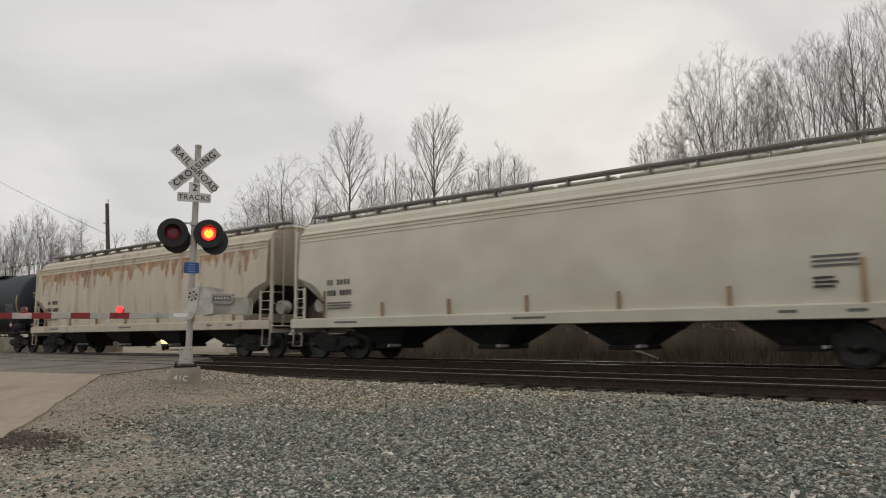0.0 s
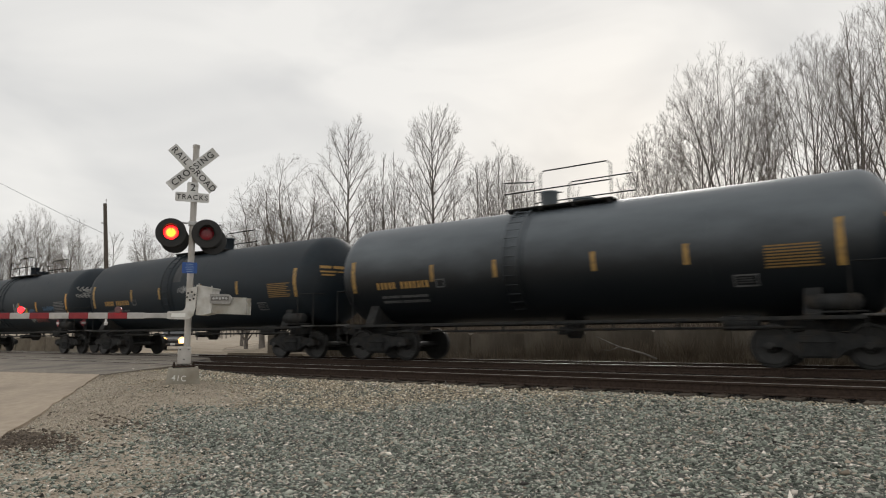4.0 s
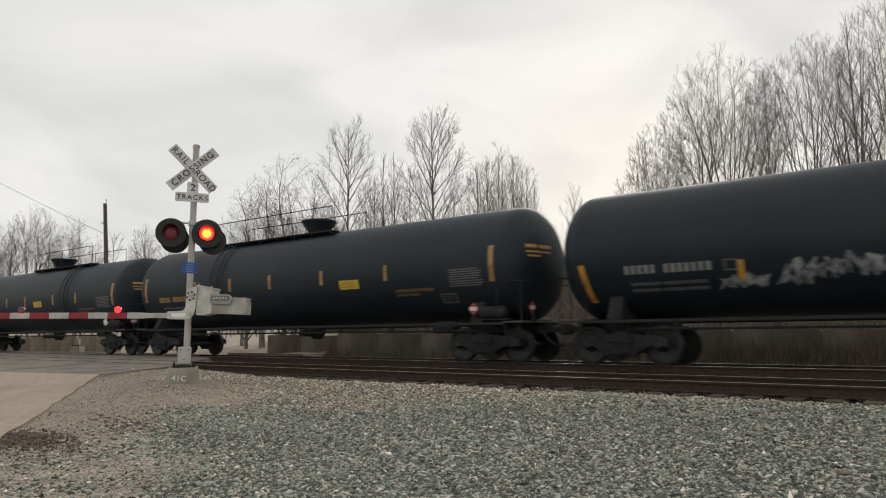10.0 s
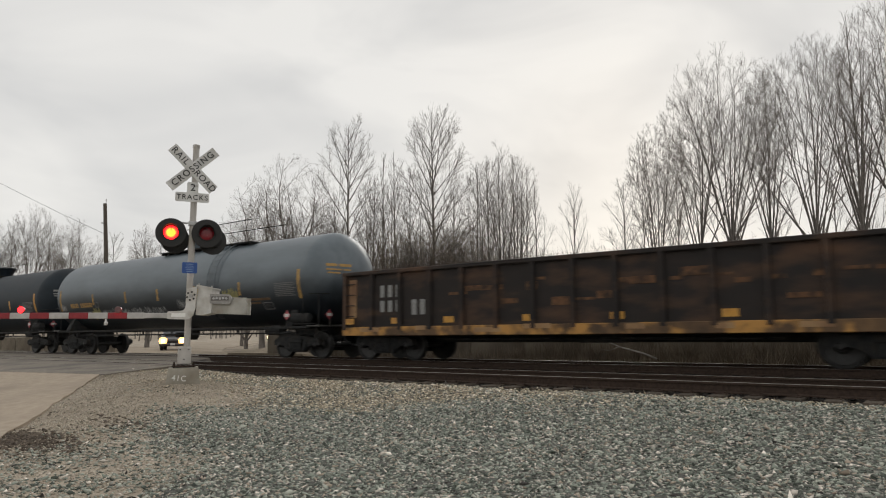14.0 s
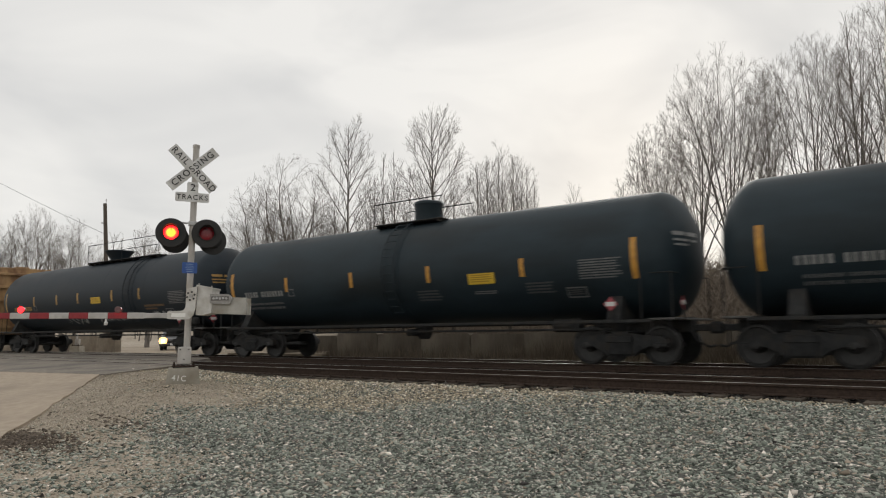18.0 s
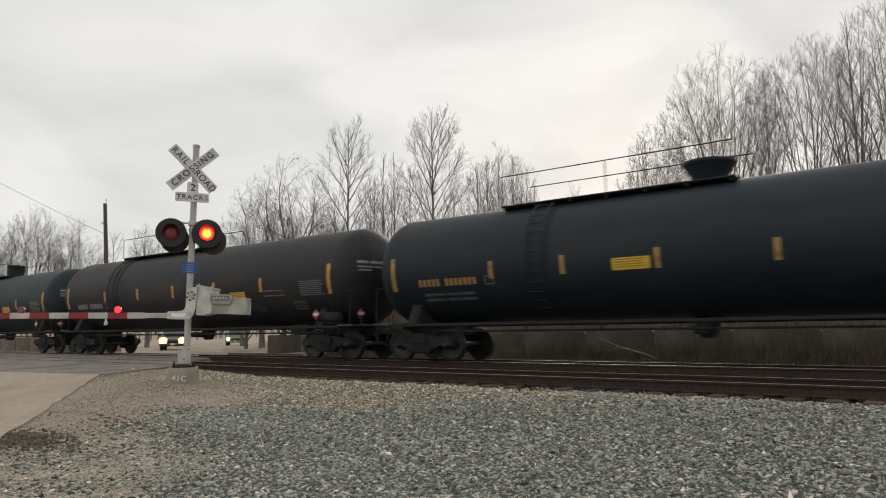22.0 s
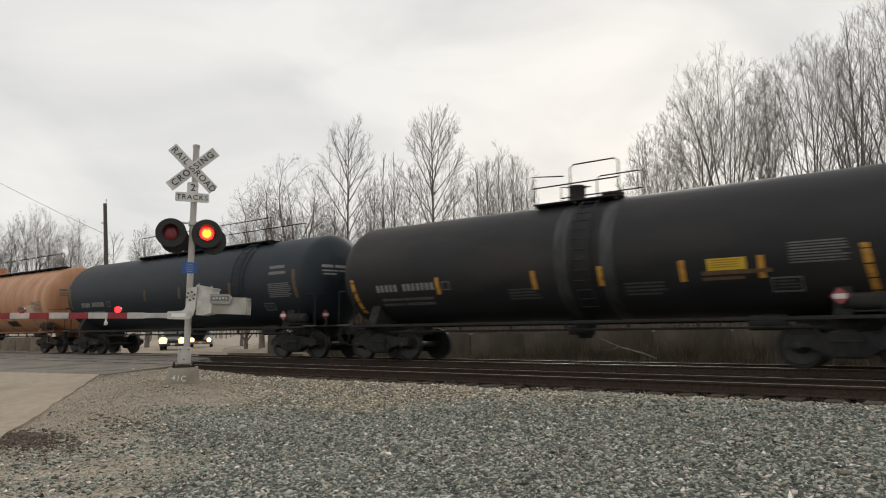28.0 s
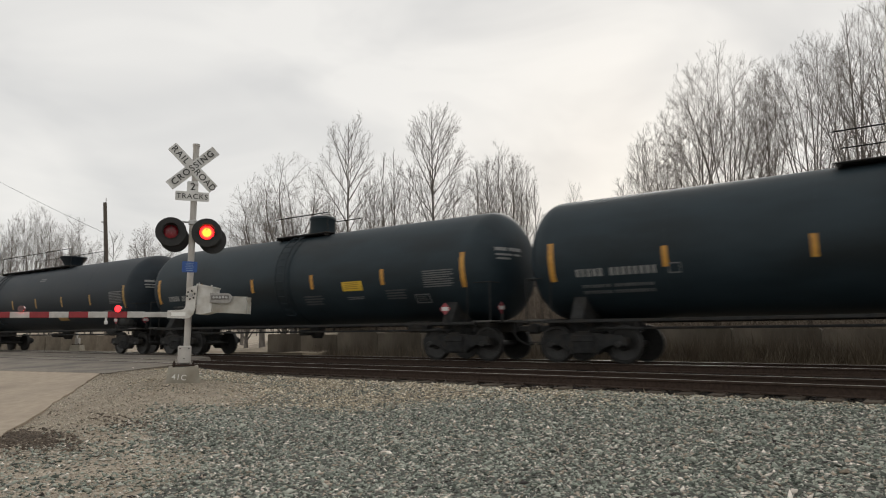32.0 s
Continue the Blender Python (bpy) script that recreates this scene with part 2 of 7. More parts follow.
    def lathe(self, profile, n=24, axis="x", c=(0, 0, 0)):
        """A turned form: profile of (along, radius) round an axis through c."""
        rings = []
        for a, r in profile:
            if r < 1e-5:
                rings.append([len(self.v)])
                self.v.append(self._turned(a, 0, 0, axis, c))
                continue
            rings.append(list(range(len(self.v), len(self.v) + n)))
            for k in range(n):
                t = 2 * math.pi * k / n
                self.v.append(self._turned(a, r * math.cos(t), r * math.sin(t), axis, c))
        for p, q in zip(rings, rings[1:]):
            for k in range(n):
                j = (k + 1) % n
                if len(p) == 1 and len(q) == 1:
                    continue
                if len(p) == 1:
                    self.f.append((p[0], q[j], q[k]))
                elif len(q) == 1:
                    self.f.append((p[k], p[j], q[0]))
                else:
                    self.f.append((p[k], p[j], q[j], q[k]))
        return self

    @staticmethod
    def _turned(a, u, w, axis, c):
        q = {"x": (a, u, w), "y": (u, a, w), "z": (u, w, a)}[axis]
        return (q[0] + c[0], q[1] + c[1], q[2] + c[2])

    def prism(self, poly, a, b, axis="y"):
        """A flat outline pushed from a to b along an axis."""
        def at(u, w, t):
            return {"x": (t, u, w), "y": (u, t, w), "z": (u, w, t)}[axis]
        n = len(poly)
        return self.add([at(u, w, a) for u, w in poly] + [at(u, w, b) for u, w in poly],
                        [tuple(range(n))[::-1], tuple(range(n, 2 * n))] +
                        [(i, (i + 1) % n, n + (i + 1) % n, n + i) for i in range(n)])

    def mesh(self, name, material, smooth=None):
        me = bpy.data.meshes.new(name)
        me.from_pydata(self.v, [], self.f)
        me.materials.append(material)
        if smooth is not None:
            me.polygons.foreach_set("use_smooth", [True] * len(me.polygons))
            me.set_sharp_from_angle(angle=radians(smooth))
        me.update()
        return me


def part(name, form, material, parent=None, label="", smooth=None, m=None, kind=""):
    """One mesh object under a thing or a part. form may be a finished mesh, shared with others."""
    me = form if isinstance(form, bpy.types.Mesh) else form.mesh(name, material, smooth)
    ob = new(name, me)
    ob.parent = parent
    if m is not None:
        ob.matrix_basis = m
    return tagged(ob, label, kind=kind)


def base(name, m, label, category, group="", kind=""):
    """An Empty at the foot of a thing."""
    ob = new(name)
    ob.empty_display_size = 0.2
    ob.matrix_basis = m
    return tagged(ob, label, category, group, kind)


def step(a, b, x):
    t = np.clip((np.asarray(x, float) - a) / (b - a), 0, 1)
    return t * t * (3 - 2 * t)


# ---- the lie of the land ----
EDGE_A, EDGE_B = np.array((-17.0, 8.66)), np.array((-11.5, 4.65))
EDGE_W = (EDGE_B - EDGE_A) / np.linalg.norm(EDGE_B - EDGE_A)
EDGE_N = np.array((-EDGE_W[1], EDGE_W[0]))      # points away from the road, to the verge


def road_z(y):
    return np.interp(y, (-30, 0, 2, 3.3, 4.65, 6.1, 8.6, 10.5, 11.4, 18.5, 22, 60), (-0.9, -0.8, -0.72, -0.65, -0.55, -0.40, -0.13, -0.06, -0.045, -0.04, -0.2, -0.22))


def off_road(x, y):
    return (np.asarray(x) - EDGE_A[0]) * EDGE_N[0] + (np.asarray(y) - EDGE_A[1]) * EDGE_N[1]


def land(x, y):
    """Height of the open ground on both sides of the line."""
    x, y = np.asarray(x, float), np.asarray(y, float)
    near = np.interp(y, (-60, 2.5, 5.6, 7.6, 9.6, 10.5, 11.0), (-0.88, -0.75, -0.69, -0.55, -0.345, -0.252, -0.245))
    far = np.interp(y, (17.4, 19.4, 21.5, 25, 60, 200), (-0.30, -0.36, -0.34, -0.24, -0.22, -0.2))
    z = np.where(y < 14.4, near, far)
    z = z + 6.0 * step(75, 210, np.hypot(x, y)) * step(22, 60, np.abs(y - 14.5))
    w = (1 - step(0.3, 4.6, off_road(x, y))) * (y < 13.0)
    z = z * (1 - w) + np.minimum(road_z(y) - 0.03, 5) * w
    z = z + 0.13 * np.exp(-((x + 12.9) ** 2 + (y - 8.2) ** 2) / 1.9)
    wf = step(-25.5, -30.0, x) * (y > 17) * (1 - step(112, 140, y)) * (1 - step(140, 170, -x))
    z = z * (1 - wf) + (road_z(y) - 0.05) * wf
    return z


def height_noise(x, y, amp=0.03):
    return amp * (np.sin(x * 1.7 + 0.6 * np.sin(y * 1.1)) * np.cos(y * 1.35 + 0.8 * np.sin(x * 0.7)))


xs = np.unique(np.concatenate([np.linspace(-3000, -200, 8), np.linspace(-200, -60, 15), np.arange(-60, 12, 0.5), np.linspace(12, 80, 12),
                               np.linspace(80, 200, 6), np.linspace(200, 3000, 7)]))
ys = np.unique(np.concatenate([np.linspace(-3000, -60, 7), np.linspace(-60, 0, 8), np.arange(0, 12, 0.4), np.arange(12, 30, 0.5),
                               np.linspace(30, 80, 14), np.linspace(80, 300, 6), np.linspace(300, 3000, 6)]))
gx, gy = np.meshgrid(xs, ys)
gz = land(gx, gy) + height_noise(gx, gy, 0.02) * ((np.abs(gx) < 100) & (gy < 11))
gz -= 0.16 * ((gy > 10.7) & (gy < 19.2))
gz -= 0.12 * (1 - step(-1.2, -0.2, off_road(gx, gy))) * (gy < 10.9) * (off_road(gx, gy) < 0)
ground_form = Form()
nx, ny = len(xs), len(ys)
ground_form.v = list(zip(gx.ravel().tolist(), gy.ravel().tolist(), gz.ravel().tolist()))
ground_form.f = [(j * nx + i, j * nx + i + 1, (j + 1) * nx + i + 1, (j + 1) * nx + i) for j in range(ny - 1) for i in range(nx - 1)]
tagged(part("ground", ground_form, EARTH, smooth=60), "dry brown earth with gravel and winter litter", "ground", kind="structure")


def ribbon(name, left, right, zf, material, label, category, thick=0.12, cuts=24, crown=0.0):
    """A paved strip between two edge lines, with thickness."""
    f = Form()
    n = len(left)
    for lp, rp in zip(left, right):
        for k in range(cuts + 1):
            t = k / cuts
            x, y = lp[0] + (rp[0] - lp[0]) * t, lp[1] + (rp[1] - lp[1]) * t
            f.v.append((x, y, float(zf(x, y)) + crown * math.sin(math.pi * t)))
    w = cuts + 1
    for i in range(n - 1):
        for k in range(cuts):
            f.f.append((i * w + k, i * w + k + 1, (i + 1) * w + k + 1, (i + 1) * w + k))
    m0 = len(f.v)
    f.v += [(x, y, z - thick) for x, y, z in f.v]
    for i in range(n - 1):
        for k, flip in ((0, False), (cuts, True)):
            a, b = i * w + k, (i + 1) * w + k
            f.f.append((a, b, b + m0, a + m0) if not flip else (b, a, a + m0, b + m0))
    for k in range(cuts):
        f.f.append((k + 1, k, k + m0, k + 1 + m0))
        a = (n - 1) * w + k
        f.f.append((a, a + 1, a + 1 + m0, a + m0))
    return tagged(part(name, f, material, smooth=40), label, category, kind="structure")


def resample(pts, n):
    pts = np.array(pts, float)
    d = np.r_[0, np.cumsum(np.linalg.norm(np.diff(pts, axis=0), axis=1))]
    t = np.linspace(0, d[-1], n)
    return [(float(np.interp(q, d, pts[:, 0])), float(np.interp(q, d, pts[:, 1]))) for q in t]


def ragged(pts, amp, seed):
    rnd = random.Random(seed)
    return [(x + rnd.uniform(-amp, amp), y + rnd.uniform(-amp, amp)) for x, y in pts]


# near pavement, the asphalt of the crossing, the road beyond
near_right = ragged(resample([EDGE_A, EDGE_B, EDGE_B + EDGE_W * 50], 150), 0.035, 3)
near_left = resample([(-27.5, 7.75), EDGE_B - EDGE_N * 7.5, EDGE_B + EDGE_W * 50 - EDGE_N * 7.5], 150)
ribbon("pavement", near_left, near_right, lambda x, y: road_z(y), PALE_ROAD, "pale worn concrete road pavement with a ragged edge", "pavement")
cross_right = ragged(resample([EDGE_A + (0.25, -0.05), (-17.15, 9.85), (-17.6, 11.02)], 16), 0.05, 5)
cross_left = resample([(-27.6, 7.75), (-32, 10.0), (-33, 11.02)], 16)
ribbon("road", cross_left, cross_right, lambda x, y: road_z(y) + 0.006, ASPHALT, "dark patched asphalt approach to the crossing", "road")
far_right = ragged(resample([(-26.2, 18.3), (-29, 21.2), (-36, 25.8), (-46, 33.0), (-57, 43), (-82, 66), (-126, 109)], 40), 0.08, 7)
far_left = resample([(-42, 18.3), (-43.5, 20.4), (-49, 24.4), (-59, 31.0), (-70, 40.5), (-92, 60), (-136, 103)], 40)
ribbon("road_beyond", far_left, far_right, lambda x, y: road_z(y) + 0.004, FAR_ROAD, "pale gravelly road leading away beyond the crossing", "road")
verge_l = resample([(-27.0, 19.6), (-33.6, 24.2), (-45, 32.3), (-56, 43), (-65, 58)], 30)
verge_r = resample([(-22.0, 19.6), (-22.8, 21.9), (-24.3, 25), (-30, 35), (-38, 47), (-44, 61)], 30)
ribbon("gravel_apron", verge_l, verge_r, lambda x, y: road_z(y) - 0.01 + 0.10 * float(step(-33, -25, x)) + 0.95 * float(step(0.9, 4.4, (x + 29) * 0.62 + (y - 21.2) * 0.785) * step(21.8, 24.5, y)), surface(
    "pale_gravel", (0.24, 0.195, 0.145), (0.36, 0.30, 0.225), 6, 0.95, bump=0.6, bump_scale=30, stain=(0.17, 0.14, 0.10), stain_scale=0.4),
    "pale gravel apron beside the far road", "gravel")

# ---- the two tracks ----
for yc, zc, what in ((NY, NZ, "near"), (TY, 0.0, "far")):
    prof = [(-2.45, -0.36), (-1.75, -0.215), (-0.9, -0.20), (-0.7, -0.225), (0.7, -0.225), (0.9, -0.20), (1.75, -0.215), (2.45, -0.36)]
    if what == "near":
        prof[0] = (-1.72, -0.30)
        prof[1] = (-1.36, -0.25)
        prof[2] = (-0.95, -0.225)
    f = Form()
    bx = np.concatenate([[-700, -200], np.arange(-60, 8, 0.25), [200, 700]])
    for x in bx:
        for k, (dy, z) in enumerate(prof):
            j = 0.012 * math.sin(x * 9.1 + k * 2.3) + 0.01 * math.sin(x * 23.7 + k)
            f.v.append((float(x), yc + dy, zc + z + j))
    w = len(prof)
    f.f = [(i * w + k, (i + 1) * w + k, (i + 1) * w + k + 1, i * w + k + 1) for i in range(len(bx) - 1) for k in range(w - 1)]
    f.f = [q[::-1] for q in f.f]
    tagged(part("track_bed_" + what, f, DARK_BED, smooth=50), "dark ballast bed of the " + what + " track", "ballast", kind="structure")
    track = base("railway_track", pose(0, yc, zc), what + " track with worn steel rails on timber ties", "railway track", "tracks")
    for side in (-1, 1):
        rail = [(-0.07, -0.172), (0.07, -0.172), (0.07, -0.160), (0.012, -0.142), (0.009, -0.045), (0.034, -0.036), (0.036, -0.006),
                (0.028, -0.0015), (-0.028, -0.0015), (-0.036, -0.006), (-0.034, -0.036), (-0.009, -0.045), (-0.012, -0.142), (-0.07, -0.160)]
        fr = Form().prism([(side * 0.753 + a, b) for a, b in rail], -700, 700, "x")
        part("rail", fr, RAIL_RUST, track, "rust-brown steel rail")
        part("rail_head", Form().prism([(side * 0.753 + a, b) for a, b in ((-0.027, -0.004), (0.027, -0.004), (0.025, 0.0), (-0.025, 0.0))], -700, 700, "x"),
             STEEL_WORN, track, "bright worn running surface")
    tie_wood = TIE_PALE if what == "near" else TIE_WOOD
    tie_mesh = [Form().box((0, 0, 0), (0.225 + 0.01 * k, 2.58, 0.17), 0.012).mesh("tie", tie_wood) for k in range(3)]
    rnd = random.Random(yc)
    far_ties = Form()
    for i in range(-220, 60):
        x = i * 0.52 + rnd.uniform(-0.03, 0.03)
        m = pose(x, rnd.uniform(-0.05, 0.05), -0.262 + rnd.uniform(-0.008, 0.004), 0, 0, rnd.uniform(-1.2, 1.2))
        if -42 < x < 6:
            part("tie", tie_mesh[i % 3], None, track, m=m)
        else:
            far_ties.box((x, 0, -0.262), (0.23, 2.58, 0.17))
    tagged(part("more_ties", far_ties, TIE_WOOD, track), kind="stuff")
    plates = Form()
    for i in range(-80, 12):
        for side in (-1, 1):
            plates.box((i * 0.52, side * 0.753, -0.172), (0.19, 0.36, 0.014))
            for dy in (-0.095, 0.095):
                plates.box((i * 0.52 + 0.05, side * 0.753 + dy, -0.155), (0.03, 0.035, 0.03))
    tagged(part("tie_plate_rest", plates, RAIL_RUST, track, "rusty tie plates with spikes"), kind="stuff")

# asphalt between and beside the rails at the crossing
panel_right = ((-17.6, 10.99), (-18.0, 11.5), (-19.8, 13.1), (-22.0, 15.2), (-24.2, 15.95), (-26.0, 17.4), (-26.8, 18.4))


def cross_x(y):
    return float(np.interp(y, [p[1] for p in panel_right], [p[0] for p in panel_right]))


for y0, y1, z in ((10.99, 11.47, -0.040), (11.655, 12.965, -0.038), (13.15, 15.81, -0.025), (16.01, 17.31, -0.012), (17.51, 18.4, -0.03)):
    f = Form()
    n = 20
    for i in range(n + 1):
        y = y0 + (y1 - y0) * i / n
        f.v += [(-52.0, y, z), (cross_x(y), y, z), (cross_x(y) + 0.14, y, z - 0.16), (-52.0, y, z - 0.16)]
    for i in range(n):
        a, b = 4 * i, 4 * i + 4
        f.f += [(a, a + 1, b + 1, b), (a + 1, a + 2, b + 2, b + 1), (a + 3, a, b, b + 3)]
    f.f += [(0, 3, 2, 1), (4 * n, 4 * n + 1, 4 * n + 2, 4 * n + 3)]
    tagged(part("crossing_panel", f, ASPHALT), "worn asphalt strip of the level crossing between rails", "crossing", "crossing panels", kind="structure")


# ---- crossing signal: mast, crossbuck, lamps, gate ----
def flat_text(words, size, material, parent, m, name="lettering", spread=1.12):
    """Raised lettering as a mesh, centred at m."""
    cu = bpy.data.curves.new(name, "FONT")
    cu.body, cu.size, cu.align_x, cu.align_y, cu.extrude, cu.space_character = words, size, "CENTER", "CENTER", 0.002, spread
    cu.offset = 0.0012
    tmp = bpy.data.objects.new(name, cu)
    scene.collection.objects.link(tmp)
    bpy.context.view_layer.update()
    me = bpy.data.meshes.new_from_object(tmp.evaluated_get(bpy.context.evaluated_depsgraph_get()))
    bpy.data.objects.remove(tmp)
    me.materials.clear()
    me.materials.append(material)
    ob = new(name, me)
    ob.parent, ob.matrix_basis = parent, m
    return ob


TURNERS = []        # lamp discs that flip between their lit and their dark face


def flasher(mast, at, facing, phase, tag):
    """A round flasher unit: black background disc, hood, housing, and the lens disc that flips. facing: degrees about z."""
    m = pose(*at, 0, 0, facing)
    unit = part("flasher_light", Form().lathe([(0.012, 0.0), (0.012, 0.30), (0.0, 0.308), (-0.012, 0.30), (-0.012, 0.0)], 40, "y"), BLACK, mast,
                "black round flasher background", 40, m)
    part("housing", Form().lathe([(0.014, 0.16), (0.06, 0.165), (0.19, 0.15), (0.22, 0.09), (0.22, 0.0)], 24, "y"), BLACK, unit, "", 40)
    hood = Form()
    n = 22
    for i in range(n + 1):
        a = math.pi * (-0.12 + 1.24 * i / n)
        for r, yy in ((0.168, -0.012), (0.168, -0.17 - 0.05 * math.sin(a)), (0.160, -0.17 - 0.05 * math.sin(a)), (0.160, -0.012)):
            hood.v.append((r * math.cos(a), yy, r * math.sin(a)))
    for i in range(n):
        for k in range(4):
            a, b = 4 * i + k, 4 * i + (k + 1) % 4
            hood.f.append((a, b, b + 4, a + 4))
    hood.f += [(3, 2, 1, 0), (4 * n, 4 * n + 1, 4 * n + 2, 4 * n + 3)]
    part("hood", hood, BLACK, unit, "short black visor", 40)
    part("lens_rib", Form().box((0, -0.036, 0.10), (0.014, 0.004, 0.09)), BLACK, unit)
    part("lens_ring", Form().lathe([(-0.014, 0.162), (-0.03, 0.160), (-0.03, 0.146), (-0.014, 0.146)], 32, "y"), BLACK, unit, "", 40)
    disc = new("lens")
    disc.parent, disc.matrix_basis = unit, pose(0, -0.018, 0)
    lens = Form().lathe([(-0.007, 0.119), (-0.003, 0.145), (0.0, 0.146)], 32, "y")
    mid = Form().lathe([(-0.0095, 0.091), (-0.0065, 0.120)], 28, "y")
    core = Form().lathe([(-0.012, 0.0), (-0.0105, 0.05), (-0.0095, 0.092)], 28, "y")
    back = Form().lathe([(0.0, 0.146), (0.003, 0.14), (0.008, 0.07), (0.010, 0.0)], 32, "y")
    me = Form()
    me.add(lens.v, lens.f).add(core.v, core.f).add(back.v, back.f).add(mid.v, mid.f)
    mesh = me.mesh("lens", LENS_RIM, 40)
    mesh.materials.append(LENS_CORE)
    mesh.materials.append(LENS_OFF)
    mesh.materials.append(LENS_MID)
    n0, n1 = len(lens.f), len(lens.f) + len(core.f)
    n2 = n1 + len(back.f)
    mesh.polygons.foreach_set("material_index", [0 if i < n0 else 1 if i < n1 else 2 if i < n2 else 3 for i in range(len(mesh.polygons))])
    bpy.data.objects.remove(disc)
    disc = part("lens", mesh, None, unit, "round red signal lens", m=pose(0, -0.018, 0))
    TURNERS.append((disc, phase, (0, -0.018, 0)))
    return unit


def signal(m, label, facing, arm_turn, lights, back_lights, arm_len=9.0, extra=0.0):
    """A crossing signal. facing: degrees by which its signs turn about z (0 faces -y); arm_turn: the way of the gate arm."""
    mast = base("crossing_signal", m, label, "railroad crossing signal", "crossing signals")
    f0 = pose(0, 0, 0, 0, 0, facing)
    part("foundation", Form().add([(-0.37, -0.34, -0.2), (0.33, -0.34, -0.2), (0.33, 0.34, -0.2), (-0.37, 0.34, -0.2), (-0.315, -0.285, 0.285), (0.265, -0.285, 0.30),
                                   (0.265, 0.285, 0.30), (-0.315, 0.285, 0.285)],
                                  [(0, 1, 5, 4), (1, 2, 6, 5), (2, 3, 7, 6), (3, 0, 4, 7), (4, 5, 6, 7), (3, 2, 1, 0)]), CONCRETE, mast,
         "tapered concrete foundation block", m=f0)
    flat_text("41C", 0.155, CHALK, mast, f0 @ pose(-0.10, -0.326, 0.085, 83, 6, 0), "painted_mark")
    part("junction_box", Form().box((-0.012, -0.03, 0.535), (0.265, 0.22, 0.36), 0.018), MAST_PAINT, mast, "pale cast junction box at the mast foot", m=f0)
    for k, (u, z) in enumerate(((-0.10, 0.66), (0.07, 0.66), (-0.02, 0.46))):
        part("screw", Form().lathe([(-0.152, 0.0), (-0.152, 0.014), (-0.138, 0.014)], 8, "y", (u, 0, z)), BLACK, mast, m=f0)
    for sx in (-1, 1):
        for sy in (-1, 1):
            part("anchor_bolt", Form().tube([(sx * 0.19 - 0.02, sy * 0.19, 0.27), (sx * 0.19 - 0.02, sy * 0.19, 0.40)], 0.016, 8), RAIL_RUST, mast, m=f0)
            part("nut", Form().tube([(sx * 0.19 - 0.02, sy * 0.19, 0.31), (sx * 0.19 - 0.02, sy * 0.19, 0.345)], 0.032, 6), RAIL_RUST, mast, m=f0)
    part("base_flange", Form().box((-0.02, 0, 0.32), (0.46, 0.46, 0.025), 0.008), RAIL_RUST, mast, "rusty base flange", m=f0)
    f = f0 @ pose(0.02, 0, 0, 0, 0.7, 0)
    part("mast", Form().lathe([(0.33, 0.066), (4.97 + extra, 0.066), (4.98 + extra, 0.075), (5.03 + extra, 0.075), (5.05 + extra, 0.0)], 20, "z"), MAST_PAINT, mast, "silver-painted round mast", 40, f)
    # crossbuck
    for k, (words, ang) in enumerate((("CROSSING", 43), ("RAIL   ROAD", -45))):
        blade = part("crossbuck_blade", Form().box((0, 0, 0), (1.24, 0.006, 0.225), 0.002), SIGN_WHITE, mast, "white crossbuck blade with black letters",
                     m=f @ pose(-0.05, -0.085 - 0.012 * k, 4.485, 0, -ang, 0))
        if k == 0:
            flat_text("CROSSING", 0.19, LETTER, blade, pose(0, -0.019, 0, 90), spread=1.24)
        else:
            flat_text("RAIL", 0.19, LETTER, blade, pose(-0.37, -0.005, 0, 90), spread=1.2)
            flat_text("ROAD", 0.19, LETTER, blade, pose(0.36, -0.005, 0, 90), spread=1.1)
    u = -0.035
    plate = part("track_count_sign", Form().prism([(u - 0.115, 3.93), (u + 0.115, 3.93), (u + 0.115, 4.17), (u + 0.09, 4.195), (u - 0.09, 4.195), (u - 0.115, 4.17)], -0.080, -0.074), SIGN_WHITE, mast,
                 "white plate with a black number", m=f)
    flat_text("2", 0.22, LETTER, plate, pose(u + 0.005, -0.082, 4.075, 90))
    plate = part("tracks_sign", Form().prism([(u - 0.34, 3.785), (u - 0.32, 3.765), (u + 0.32, 3.765), (u + 0.34, 3.785), (u + 0.34, 3.945), (u + 0.32, 3.965), (u - 0.32, 3.965), (u - 0.34, 3.945)], -0.090, -0.084),
                 SIGN_WHITE, mast, "white plate with black letters", m=f)
    flat_text("TRACKS", 0.15, LETTER, plate, pose(u, -0.092, 3.862, 90), spread=1.2)
    for z in (3.81, 4.12, 4.48):
        part("bracket", Form().box((0, -0.05, z), (0.14, 0.06, 0.05), 0.006), MAST_PAINT, mast, m=f)
    # lamp arm and flashers
    part("cross_arm", Form().tube([(-0.44, 0.05, 3.26), (-0.40, 0.03, 3.33), (0.36, 0.03, 3.31), (0.40, 0.05, 3.24)], 0.022, 8), GALV, mast, "thin lamp cross arm", 40, f)
    part("arm_clamp", Form().box((0, 0.0, 3.31), (0.17, 0.17, 0.09), 0.01), GALV, mast, m=f)
    for x0, x1, z0, z1, ph in ((-0.42, -0.35, 3.085, 3.0, 1), (0.29, 0.42, 3.10, 3.0, 0)):
        part("lamp_stem", Form().tube([(x0, 0.05, 3.31), (x0, 0.05, 3.05)], 0.024, 8), GALV, mast, m=f)
        flasher(mast, f @ Vector((x0, -0.10, z0)), facing + lights, ph, "front")
        flasher(mast, f @ Vector((x1, 0.26, z1)), facing + back_lights, ph, "back")
    u = -0.02
